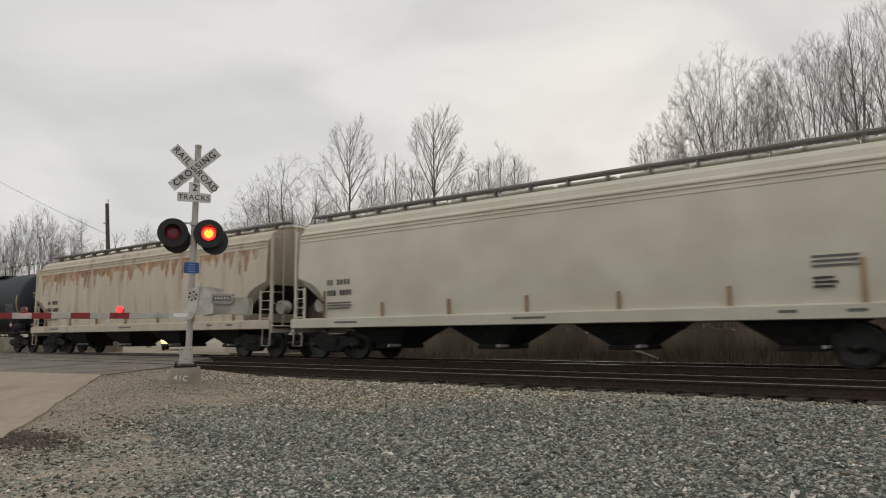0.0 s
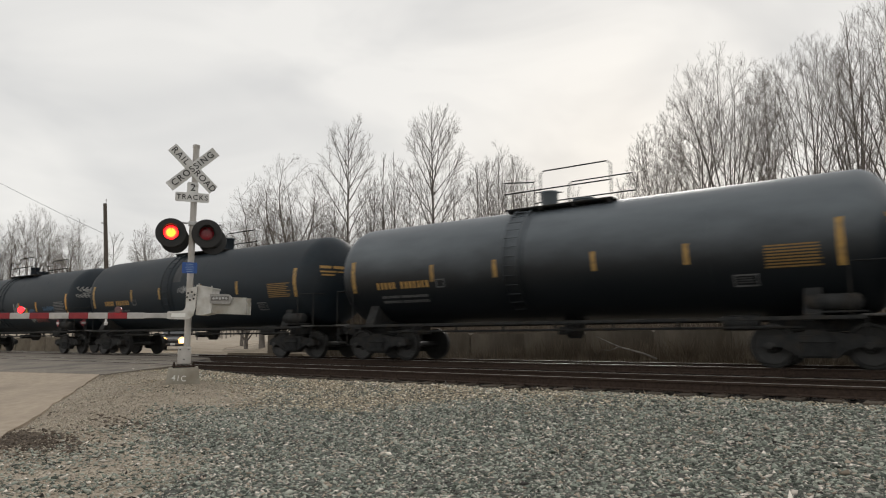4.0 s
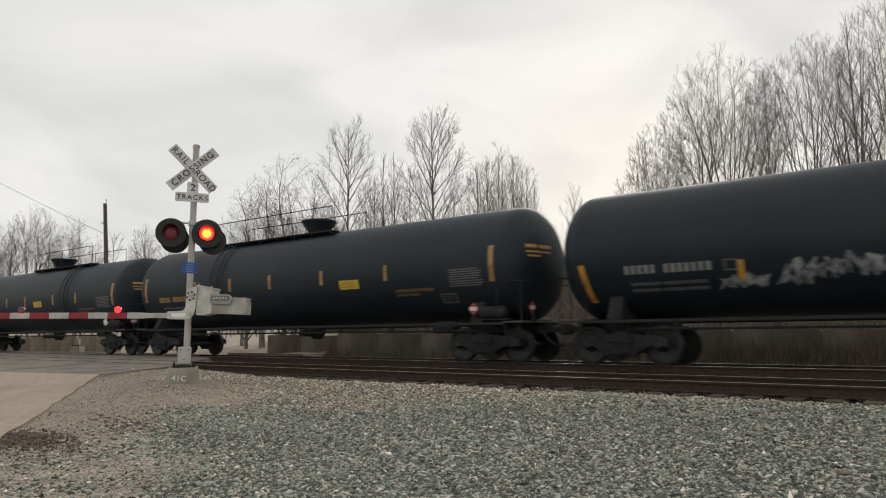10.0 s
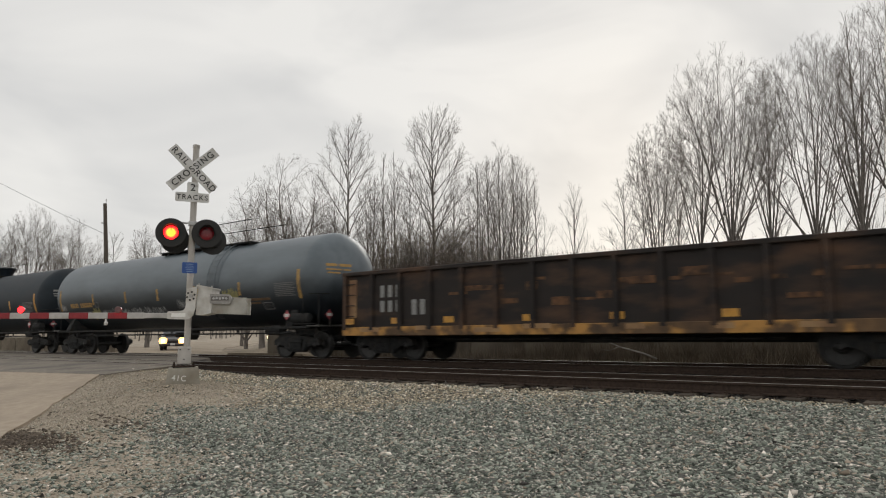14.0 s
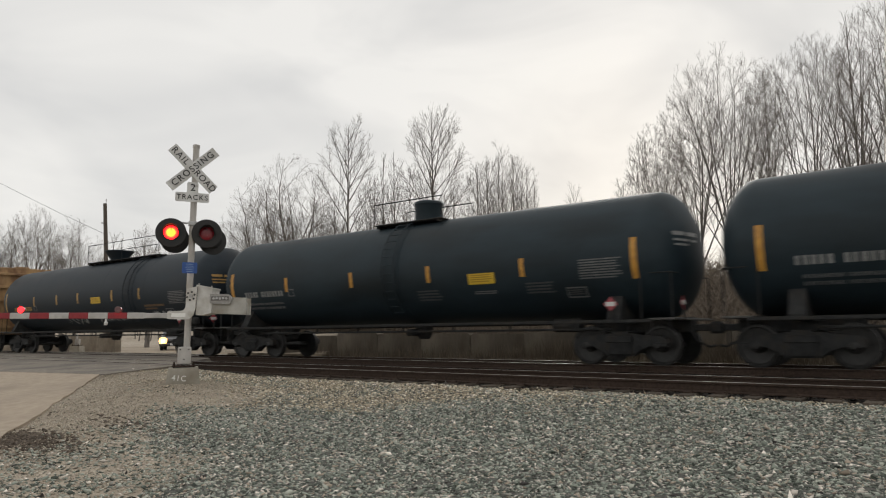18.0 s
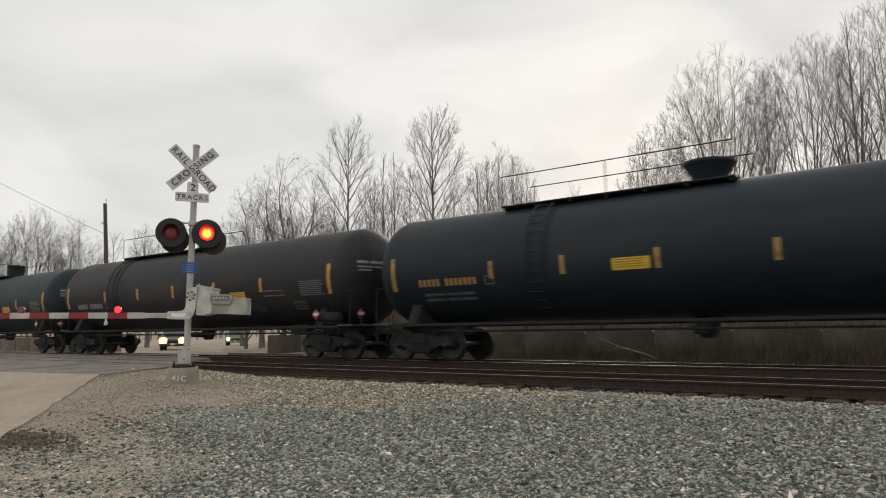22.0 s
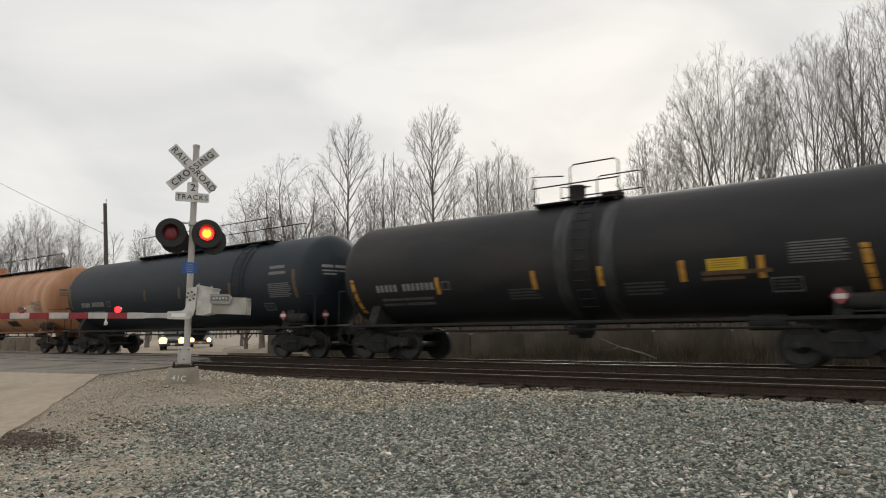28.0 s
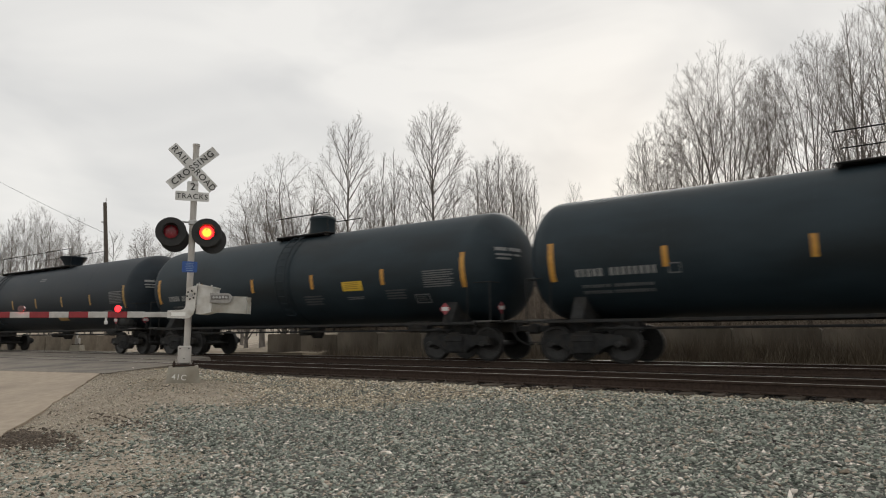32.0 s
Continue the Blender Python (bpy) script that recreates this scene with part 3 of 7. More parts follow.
    sign = part("notice", Form().prism([(u - 0.135, 2.245), (u + 0.135, 2.245), (u + 0.15, 2.26), (u + 0.15, 2.46), (u + 0.135, 2.475), (u - 0.135, 2.475), (u - 0.15, 2.46), (u - 0.15, 2.26)], -0.078, -0.074),
                BLUE, mast, "blue emergency notice with white lines of small print", m=f)
    rnd = random.Random(4)
    for k in range(5):
        w = rnd.uniform(0.13, 0.22)
        part("print_line", Form().box((u, -0.080, 2.435 - 0.038 * k), (w, 0.002, 0.011)), NOTICE_PRINT, sign)
    # gate mechanism
    g = pose(0, 0, 0, 0, 0, arm_turn)
    mech = part("gate_mechanism", Form().prism([(0.27, 1.37), (0.36, 1.355), (0.585, 1.40), (0.605, 1.90), (0.30, 1.955)], -0.255, 0.24), BOX_WHITE, mast, "white gate mechanism housing", m=g)
    part("lid", Form().prism([(0.275, 1.955), (0.62, 1.895), (0.625, 1.925), (0.28, 1.99)], -0.28, 0.26), BOX_WHITE, mech)
    for u in (0.32, 0.58):
        part("lid_bolt", Form().lathe([(1.90, 0.014), (2.02 - 0.2 * (u - 0.3), 0.014), (2.02 - 0.2 * (u - 0.3), 0.0)], 8, "z", (u, -0.24, 0)), GALV, mech)
    part("latch", Form().box((0.60, -0.10, 1.70), (0.03, 0.05, 0.09), 0.006), GALV, mech)
    plate = part("arm_bracket", Form().prism([(-0.285, 1.288), (0.08, 1.272), (0.17, 1.29), (0.235, 1.36), (0.275, 1.50), (0.30, 1.955), (0.10, 1.90), (0.085, 1.60), (0.075, 1.52), (0.04, 1.465), (-0.02, 1.452), (-0.285, 1.44)],
                                          -0.31, -0.27), BOX_WHITE, mast, "white hooked arm bracket with bolt holes", m=g)
    for k in range(6):
        a = k * math.pi / 3 + 0.3
        part("bolt_hole", Form().lathe([(-0.314, 0.0), (-0.314, 0.021), (-0.308, 0.021)], 10, "y", (0.18 + 0.078 * math.cos(a), 0, 1.755 + 0.085 * math.sin(a))), BLACK, plate)
    part("hub", Form().lathe([(-0.335, 0.0), (-0.335, 0.04), (-0.31, 0.04)], 12, "y", (0.18, 0, 1.755)), GALV, plate)
    part("tab", Form().box((-0.06, -0.313, 1.365), (0.285, 0.006, 0.075), 0.002), TAB_WHITE, plate, "bright reflective tab")
    n = 9
    link = part("link_bar", Form().prism([(0.56, 1.60)] + [(0.905 + 0.105 * math.sin(math.pi * k / n), 1.682 - 0.105 * math.cos(math.pi * k / n)) for k in range(n + 1)] + [(0.56, 1.795)], -0.29, -0.25),
                GALV_DULL, mast, "grey slotted link", m=g)
    # the slot is a thin plate, its dark colour standing for the shade inside
    part("slot", Form().box((0.77, -0.292, 1.70), (0.36, 0.006, 0.085), 0.002), surface("slot_shade", (0.10, 0.095, 0.09), (0.16, 0.15, 0.14), 20, 0.8), link)
    for k in range(5):
        part("bolt", Form().lathe([(-0.305, 0.0), (-0.305, 0.026), (-0.293, 0.026)], 8, "y", (0.64 + 0.065 * k, 0, 1.70 + 0.006 * (k % 2))), GALV, link)
    for y0, y1 in ((-0.22, -0.14), (0.12, 0.20)):
        part("counterweight", Form().prism([(0.56, 1.40), (1.285, 1.365), (1.295, 1.60), (1.28, 1.64), (1.295, 1.715), (0.90, 1.73), (0.56, 1.72)], y0, y1), WEIGHT_PAINT, mast, "weathered white counterweight plate", m=g)
    bar = part("gate_arm", Form().box((-0.52, -0.285, 1.355), (0.50, 0.045, 0.105), 0.008), ARM_WHITE, mast, "lowered gate arm in red and white bands", m=g @ pose(0, 0, 0, 0, 0.4, 0))
    x, k = -0.765, 0
    while -x < arm_len:
        w = 0.345 if k == 0 else 0.394
        part("arm_band", Form().box((x - w / 2, -0.285, 1.355), (w - 0.002, 0.046, 0.125 - 0.0005 * k), 0.008), (ARM_RED if k % 2 else ARM_WHITE), bar,
             "red reflective band" if k % 2 else "white reflective band")
        x, k = x - w, k + 1
    part("arm_hanger", Form().lathe([(1.16, 0.0), (1.16, 0.03), (1.21, 0.04), (1.24, 0.02), (1.30, 0.02)], 10, "z", (-1.54, -0.285, 0)), SIGN_WHITE, bar, "small pale hanging fitting", 40)
    for xx, ph in ((-1.29, 0), (-3.24, 1), (-8.6, None)):
        part("lamp_foot", Form().box((xx, -0.285, 1.42), (0.09, 0.05, 0.05), 0.01), BLACK, bar)
        part("lamp_body", Form().lathe([(-0.03, 0.0), (-0.03, 0.062), (0.03, 0.062), (0.03, 0.0)], 16, "y", (xx, -0.285, 1.475)), LAMP_SHELL, bar, "small arm lamp", 40)
        lens = Form().lathe([(-0.014, 0.0), (-0.010, 0.035), (-0.004, 0.066), (0.0, 0.068)], 16, "y")
        dark = Form().lathe([(0.0, 0.068), (0.004, 0.066), (0.010, 0.0)], 16, "y")
        lm = Form().add(lens.v, lens.f).add(dark.v, dark.f).mesh("arm_lamp_lens", ARM_GLOW, 40)
        lm.materials.append(LAMP_SHELL)
        lm.polygons.foreach_set("material_index", [0 if i < len(lens.f) else 1 for i in range(len(lm.polygons))])
        ob = part("arm_lamp_lens", lm, None, bar, "small red lens", m=pose(xx, -0.335, 1.475))
        if ph is not None:
            TURNERS.append((ob, ph, (xx, -0.335, 1.475)))
    return mast


signal(pose(-13.0, 8.38, -0.16), "silver crossing signal with white crossbuck, red flashers and lowered gate arm",
       57, 38.5, 0, 196)
signal(pose(-44.27, 21.0, -0.08), "silver crossing signal mast with crossbuck and flashers on the far side", 215, 215, 0, 178, 7.0, 0.5)


# ---- railway cars ----
STRETCH = 1.002


def along(u):
    """Where a point of the train stands at the start, from its distance along the train."""
    return u * STRETCH + 0.76


def faded(name, a, b, lower_tone, height, soft):
    """Paint between a and b on the upper shell, darker towards the bottom, with an uneven edge."""
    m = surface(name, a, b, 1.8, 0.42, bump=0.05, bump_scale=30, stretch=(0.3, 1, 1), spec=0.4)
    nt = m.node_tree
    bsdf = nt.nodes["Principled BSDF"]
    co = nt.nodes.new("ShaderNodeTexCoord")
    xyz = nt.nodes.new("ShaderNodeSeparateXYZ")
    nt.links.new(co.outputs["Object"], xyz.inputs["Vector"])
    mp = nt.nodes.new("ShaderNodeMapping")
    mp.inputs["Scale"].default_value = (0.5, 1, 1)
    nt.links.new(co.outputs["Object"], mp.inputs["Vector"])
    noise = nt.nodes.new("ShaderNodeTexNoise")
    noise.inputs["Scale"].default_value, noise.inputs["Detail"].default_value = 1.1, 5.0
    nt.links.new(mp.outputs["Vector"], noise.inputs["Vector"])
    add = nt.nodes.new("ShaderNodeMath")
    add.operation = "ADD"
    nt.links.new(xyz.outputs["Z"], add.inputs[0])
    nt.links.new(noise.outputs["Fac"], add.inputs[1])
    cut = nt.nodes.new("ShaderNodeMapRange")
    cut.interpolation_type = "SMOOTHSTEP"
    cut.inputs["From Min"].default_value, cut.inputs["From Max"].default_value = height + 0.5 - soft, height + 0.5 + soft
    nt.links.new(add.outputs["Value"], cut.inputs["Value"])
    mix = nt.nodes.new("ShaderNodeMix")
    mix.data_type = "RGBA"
    mix.inputs["A"].default_value = (*lower_tone, 1)
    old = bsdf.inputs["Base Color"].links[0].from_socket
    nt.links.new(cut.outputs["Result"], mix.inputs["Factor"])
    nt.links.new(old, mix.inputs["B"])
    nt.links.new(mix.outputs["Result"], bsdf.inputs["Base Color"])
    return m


PAINT = {
    "black": surface("sooty_black_paint", (0.0112, 0.0177, 0.0244), (0.0173, 0.0262, 0.0348), 2.2, 0.55, bump=0.05, bump_scale=30, stain=(0.0244, 0.0281, 0.0317), stain_scale=0.7,
                     stain_at=0.64, stretch=(0.35, 1, 1), spec=0.28),
    "brownblack": surface("brown_black_paint", (0.0171, 0.0173, 0.0189), (0.0262, 0.0265, 0.0287), 2.2, 0.58, bump=0.05, bump_scale=30, stain=(0.0415, 0.0366, 0.0329), stain_scale=0.8,
                          stain_at=0.62, stretch=(0.35, 1, 1), spec=0.3),
    "slate": surface("slate_grey_paint", (0.014, 0.0246, 0.0315), (0.021, 0.0344, 0.0433), 2.2, 0.56, bump=0.05, bump_scale=30, stain=(0.011, 0.0159, 0.0183), stain_scale=0.9,
                     stain_at=0.6, stretch=(0.35, 1, 1), spec=0.28),
    "grey": faded("grey_paint_dark_below", (0.085, 0.10, 0.115), (0.125, 0.145, 0.162), (0.010, 0.013, 0.016), 2.75, 0.65),
    "bluegrey": faded("blue_grey_paint_dark_below", (0.115, 0.139, 0.157), (0.162, 0.192, 0.214), (0.014, 0.019, 0.024), 2.48, 0.75),
    "orange": surface("faded_orange_paint", (0.47, 0.24, 0.125), (0.56, 0.32, 0.185), 1.6, 0.6, bump=0.06, bump_scale=30, stain=(0.38, 0.17, 0.085), stain_scale=1.1,
                      stain_at=0.56, stretch=(1.6, 1, 0.25)),
    "white": surface("dusty_white_paint", (0.62, 0.585, 0.485), (0.71, 0.675, 0.57), 1.2, 0.6, bump=0.05, bump_scale=30, stain=(0.59, 0.55, 0.45), stain_scale=0.7, stain_at=0.6,
                     stretch=(0.6, 1, 0.8)),
    "rustwhite": surface("rust_streaked_white_paint", (0.57, 0.50, 0.40), (0.65, 0.58, 0.48), 1.2, 0.65, bump=0.05, bump_scale=30, stain=(0.45, 0.36, 0.27), stain_scale=1.3,
                         stain_at=0.62, stain_soft=0.08, stretch=(1.4, 1, 0.3)),
    "gondola": surface("rusty_brown_black", (0.013, 0.0105, 0.0095), (0.026, 0.019, 0.016), 2.0, 0.8, bump=0.2, bump_scale=20, stain=(0.095, 0.050, 0.028), stain_scale=1.0,
                       stain_at=0.60, stretch=(0.6, 1, 1.6)),
    "yellow": surface("weathered_yellow_paint", (0.33, 0.195, 0.085), (0.46, 0.30, 0.145), 1.6, 0.65, bump=0.1, bump_scale=20, stain=(0.19, 0.10, 0.05), stain_scale=1.5,
                      stain_at=0.53, stretch=(1, 1, 0.5)),
}
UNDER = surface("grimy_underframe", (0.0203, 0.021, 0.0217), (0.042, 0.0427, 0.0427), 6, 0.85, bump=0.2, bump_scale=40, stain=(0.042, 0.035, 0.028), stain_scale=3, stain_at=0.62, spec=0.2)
# lighter than the underframe: the sky's light on the platforms is in the colour
PLATFORM_STEEL = surface("sky_lit_platform_steel", (0.05, 0.048, 0.045), (0.10, 0.096, 0.09), 6, 0.55, 0.2)
WASHED = surface("washed_grey_streak", (0.030, 0.032, 0.034), (0.062, 0.065, 0.068), 2.0, 0.6, stain=(0.02, 0.021, 0.022), stain_scale=2.2, stretch=(2, 1, 0.5))
WHEEL = surface("wheel_steel", (0.0224, 0.0224, 0.0224), (0.0416, 0.0408, 0.0392), 10, 0.5, 0.4)
TAPE = surface("amber_tape", (0.52, 0.255, 0.035), (0.62, 0.33, 0.055), 9, 0.45, stain=(0.40, 0.19, 0.04), stain_scale=8)
TAPE_DIRTY = surface("grimy_amber_tape", (0.34, 0.20, 0.05), (0.44, 0.27, 0.08), 9, 0.5, stain=(0.2, 0.13, 0.05), stain_scale=8)
TAPE_SOOTY = surface("sooty_amber_tape", (0.07, 0.045, 0.025), (0.14, 0.085, 0.035), 9, 0.6)
MARK_WHITE = surface("white_stencil", (0.21, 0.21, 0.205), (0.32, 0.32, 0.31), 14, 0.6)
MARK_GREY = surface("grey_stencil", (0.10, 0.10, 0.102), (0.18, 0.18, 0.18), 14, 0.6)
MARK_DIM = surface("faint_grey_stencil", (0.045, 0.046, 0.048), (0.085, 0.086, 0.088), 14, 0.6)
OLIVE_NOTICE = surface("grimy_olive_notice", (0.16, 0.15, 0.03), (0.24, 0.22, 0.05), 8, 0.6)
MARK_GOLD_DIM = surface("dull_gold_stencil", (0.20, 0.12, 0.035), (0.28, 0.17, 0.05), 14, 0.6)
MARK_GOLD = surface("gold_stencil", (0.38, 0.22, 0.06), (0.48, 0.29, 0.09), 14, 0.6)
MARK_BLACK = surface("black_stencil", (0.03, 0.03, 0.03), (0.05, 0.05, 0.05), 14, 0.6)
NOTICE_INK = surface("worn_notice_ink", (0.33, 0.205, 0.02), (0.44, 0.28, 0.03), 14, 0.6)
SIGN_YELLOW = surface("yellow_notice", (0.62, 0.40, 0.03), (0.70, 0.47, 0.05), 10, 0.5)
PLACARD_RED = surface("placard_red", (0.30, 0.045, 0.06), (0.38, 0.07, 0.08), 10, 0.5)
SPRAY = [surface("spray_white", (0.11, 0.114, 0.118), (0.38, 0.39, 0.39), 5, 0.7), surface("spray_olive", (0.20, 0.19, 0.08), (0.32, 0.30, 0.13), 9, 0.7),
         surface("spray_blue", (0.04, 0.09, 0.16), (0.08, 0.15, 0.24), 9, 0.7), surface("spray_red", (0.18, 0.05, 0.05), (0.27, 0.09, 0.08), 9, 0.7), surface("spray_teal", (0.02, 0.045, 0.045), (0.04, 0.075, 0.07), 9, 0.7)]
SILL_RUST = surface("rusty_ochre_sill", (0.07, 0.042, 0.024), (0.17, 0.10, 0.048), 3, 0.8, stain=(0.50, 0.26, 0.07), stain_scale=1.6, stain_at=0.54, stain_soft=0.06)
RUST_RUN = surface("orange_rust_run", (0.33, 0.17, 0.09), (0.46, 0.29, 0.18), 5, 0.85, stain=(0.56, 0.46, 0.35), stain_scale=3, stain_at=0.56, per_object=0.25)
SPILL = surface("tarry_spill", (0.005, 0.006, 0.007), (0.010, 0.011, 0.012), 5, 0.6, spec=0.3)
RUSTY_ORANGE = surface("rusty_orange_frame", (0.20, 0.085, 0.045), (0.32, 0.15, 0.085), 4, 0.8, stain=(0.07, 0.04, 0.028), stain_scale=2.5, stain_at=0.55)
PALE_ORANGE = surface("pale_chalky_paint", (0.50, 0.38, 0.29), (0.62, 0.50, 0.40), 6, 0.75)
RUST_BAND = surface("broken_rust_band", (0.36, 0.19, 0.10), (0.50, 0.33, 0.21), 4, 0.85, stain=(0.60, 0.53, 0.43), stain_scale=1.3, stain_at=0.48, stain_soft=0.08, stretch=(1, 1, 0.5))
RUST_PATCH = surface("flaked_rust", (0.09, 0.042, 0.020), (0.17, 0.085, 0.040), 8, 0.85, stain=(0.03, 0.02, 0.014), stain_scale=6)
PLATE_BROWN = surface("brown_plate", (0.10, 0.058, 0.03), (0.16, 0.10, 0.05), 8, 0.7)


def wheelset_mesh():
    f = Form()
    for s in (-1, 1):
        f.lathe([(s * 0.665, 0.0), (s * 0.665, 0.47), (s * 0.70, 0.475), (s * 0.715, 0.458), (s * 0.815, 0.452), (s * 0.82, 0.40), (s * 0.79, 0.375), (s * 0.765, 0.16),
                 (s * 0.80, 0.13), (s * 0.80, 0.0)][::s], 28, "y")
        f.lathe([(s * 0.80, 0.08), (s * 1.0, 0.08), (s * 1.0, 0.0)][::s], 12, "y")
    f.lathe([(-0.66, 0.085), (0.66, 0.085)], 12, "y")
    return f.mesh("wheelset", WHEEL, 35)


def side_frame_mesh():
    f = Form()
    top = [(-1.12, 0.44), (-1.12, 0.60), (-0.98, 0.67), (-0.80, 0.68), (-0.52, 0.70), (-0.30, 0.74), (0.30, 0.74), (0.52, 0.70), (0.80, 0.68), (0.98, 0.67), (1.12, 0.60), (1.12, 0.44),
           (0.68, 0.44), (0.52, 0.36), (0.34, 0.22), (-0.34, 0.22), (-0.52, 0.36), (-0.68, 0.44)]
    f.prism(top, -0.09, 0.09)
    for sx in (-1, 1):
        f.prism([(sx * 0.52, 0.40), (sx * 0.34, 0.26), (sx * 0.30, 0.33), (sx * 0.46, 0.47)], -0.13, -0.09)
    for k in range(5):
        f.lathe([(0.26, 0.055), (0.52, 0.055)], 8, "z", (-0.22 + 0.11 * k, -0.115, 0))
    f.box((0, -0.10, 0.60), (0.62, 0.10, 0.16), 0.02)
    return f.mesh("side_frame", UNDER, 35)


def bearing_mesh():
    return Form().lathe([(-0.10, 0.0), (-0.10, 0.055), (-0.075, 0.085), (0.02, 0.10), (0.12, 0.10)], 16, "y").mesh("bearing_cap", WHEEL, 40)


WHEELSET, SIDE_FRAME, BEARING = wheelset_mesh(), side_frame_mesh(), bearing_mesh()
BOLSTER = Form().box((0, 0, 0.66), (0.40, 2.2, 0.26), 0.03).lathe([(0.78, 0.30), (0.90, 0.30)], 16, "z").mesh("bolster", UNDER)
COUPLER = Form().box((0, 0, 0.86), (0.62, 0.16, 0.16), 0.02).box((0.34, 0.03, 0.86), (0.26, 0.26, 0.28), 0.05).box((0.42, -0.10, 0.86), (0.14, 0.10, 0.24), 0.03).mesh("coupler", UNDER)
HOSE = Form().tube([(0.0, -0.35, 0.80), (0.18, -0.33, 0.55), (0.38, -0.2, 0.42), (0.5, -0.06, 0.45)], 0.028, 8).mesh("air_hose", RUBBER, 40)
WHEELS = []


def trucks(car, half, at):
    """Two trucks, couplers and hoses under a car whose couplers meet at +-half."""
    for sx in (-1, 1):
        tr = part("truck", BOLSTER, None, car, "cast steel two-axle truck", m=pose(sx * at, 0, 0))
        for ax in (-0.889, 0.889):
            w = part("wheelset", WHEELSET, None, tr, "steel wheelset", m=pose(ax, 0, 0.457))
            for sy in (-1, 1):
                part("bearing_cap", BEARING, None, tr, m=pose(ax, sy * 1.02, 0.457, 0, 0, 0 if sy < 0 else 180))
        for sy in (-1, 1):
            part("side_frame", SIDE_FRAME, None, tr, "cast side frame with springs", m=pose(0, sy * 1.0, 0, 0, 0, 0 if sy < 0 else 180))
        part("coupler", COUPLER, None, car, m=pose(sx * (half - 0.32), 0, 0, 0, 0, 0 if sx > 0 else 180))
        part("air_hose", HOSE, None, car, m=pose(sx * (half - 0.52), 0, 0, 0, 0, 0 if sx > 0 else 180))


def shell_point(x, a, r, zc, lift=0.0):
    """A point on the near side of a drum: a is the angle above the level through its axis, in radians."""
    return (x, -(r + lift) * math.cos(a), zc + (r + lift) * math.sin(a))


def patch(x0, x1, z0, z1, r, zc, lift=0.006, skew=0.0, n=4):
    """A thin plate bent to the shell from height z0 to z1."""
    f = Form()
    a0, a1 = math.asin(max(-1, min(1, (z0 - zc) / r))), math.asin(max(-1, min(1, (z1 - zc) / r)))
    for i in range(n + 1):
        a = a0 + (a1 - a0) * i / n
        k = skew * i / n
        f.v += [shell_point(x0 + k, a, r, zc, lift), shell_point(x1 + k, a, r, zc, lift), shell_point(x0 + k, a, r, zc, -0.01), shell_point(x1 + k, a, r, zc, -0.01)]
    for i in range(n):
        b, c = 4 * i, 4 * i + 4
        f.f += [(b, b + 1, c + 1, c), (b + 2, b, c, c + 2), (b + 1, b + 3, c + 3, c + 1)]
    f.f += [(0, 2, 3, 1), (4 * n, 4 * n + 1, 4 * n + 3, 4 * n + 2)]
    return f


def head_strip(y0, y1, z0, z1, seam, depth, r, zc, n=6):
    """A thin painted strip that follows the domed tank end."""
    f = Form()
    for i in range(n + 1):
        y = y0 + (y1 - y0) * i / n
        for z in (z0, z1):
            bow = math.sqrt(max(0.0, 1 - (y * y + z * z) / (r * r)))
            f.v += [(seam + depth * bow + 0.012, y, zc + z), (seam + depth * bow - 0.01, y, zc + z)]
    for i in range(n):
        b, c = 4 * i, 4 * i + 4
        f.f += [(b, c, c + 2, b + 2), (b, b + 1, c + 1, c), (b + 2, c + 2, c + 3, b + 3)]
    f.f += [(0, 2, 3, 1), (4 * n, 4 * n + 1, 4 * n + 3, 4 * n + 2)]
    return f


def glyphs(x0, x1, z0, z1, r, zc, seed, fill=0.58, gap_at=0.42):
    """A line of unreadable characters: one plain upright bar for each, with a word gap."""
    rnd = random.Random(seed)
    h = z1 - z0
    n = max(2, int((x1 - x0) / (h * 0.80)))
    f = Form()
    w = (x1 - x0) / n
    for i in range(n):
        if abs((i + 0.5) / n - gap_at) < 0.5 / n and n > 4:
            continue
        xa = x0 + i * w
        g = patch(xa, xa + w * fill * rnd.uniform(0.85, 1.1), z0, z1, r, zc, 0.005, n=1)
        f.add(g.v, g.f)
    return f


def outline(x0, x1, z0, z1, r, zc, t=0.03):
    """A thin painted frame on the shell."""
    f = Form()
    for xa, xb, za, zb in ((x0, x1, z0, z0 + t), (x0, x1, z1 - t, z1), (x0, x0 + t, z0 + t, z1 - t), (x1 - t, x1, z0 + t, z1 - t)):
        g = patch(xa, xb, za, zb, r, zc, 0.005, n=2)
        f.add(g.v, g.f)
    return f


def lines_block(x0, x1, z0, z1, n, r, zc, seed):
    rnd = random.Random(seed)
    f = Form()
    h = (z1 - z0) / n
    for i in range(n):
        za = z1 - (i + 0.75) * h
        cut = rnd.uniform(0.82, 1.0)
        g = patch(x0, x0 + (x1 - x0) * cut, za, za + h * 0.5, r, zc, 0.005, n=1)
        f.add(g.v, g.f)
    return f


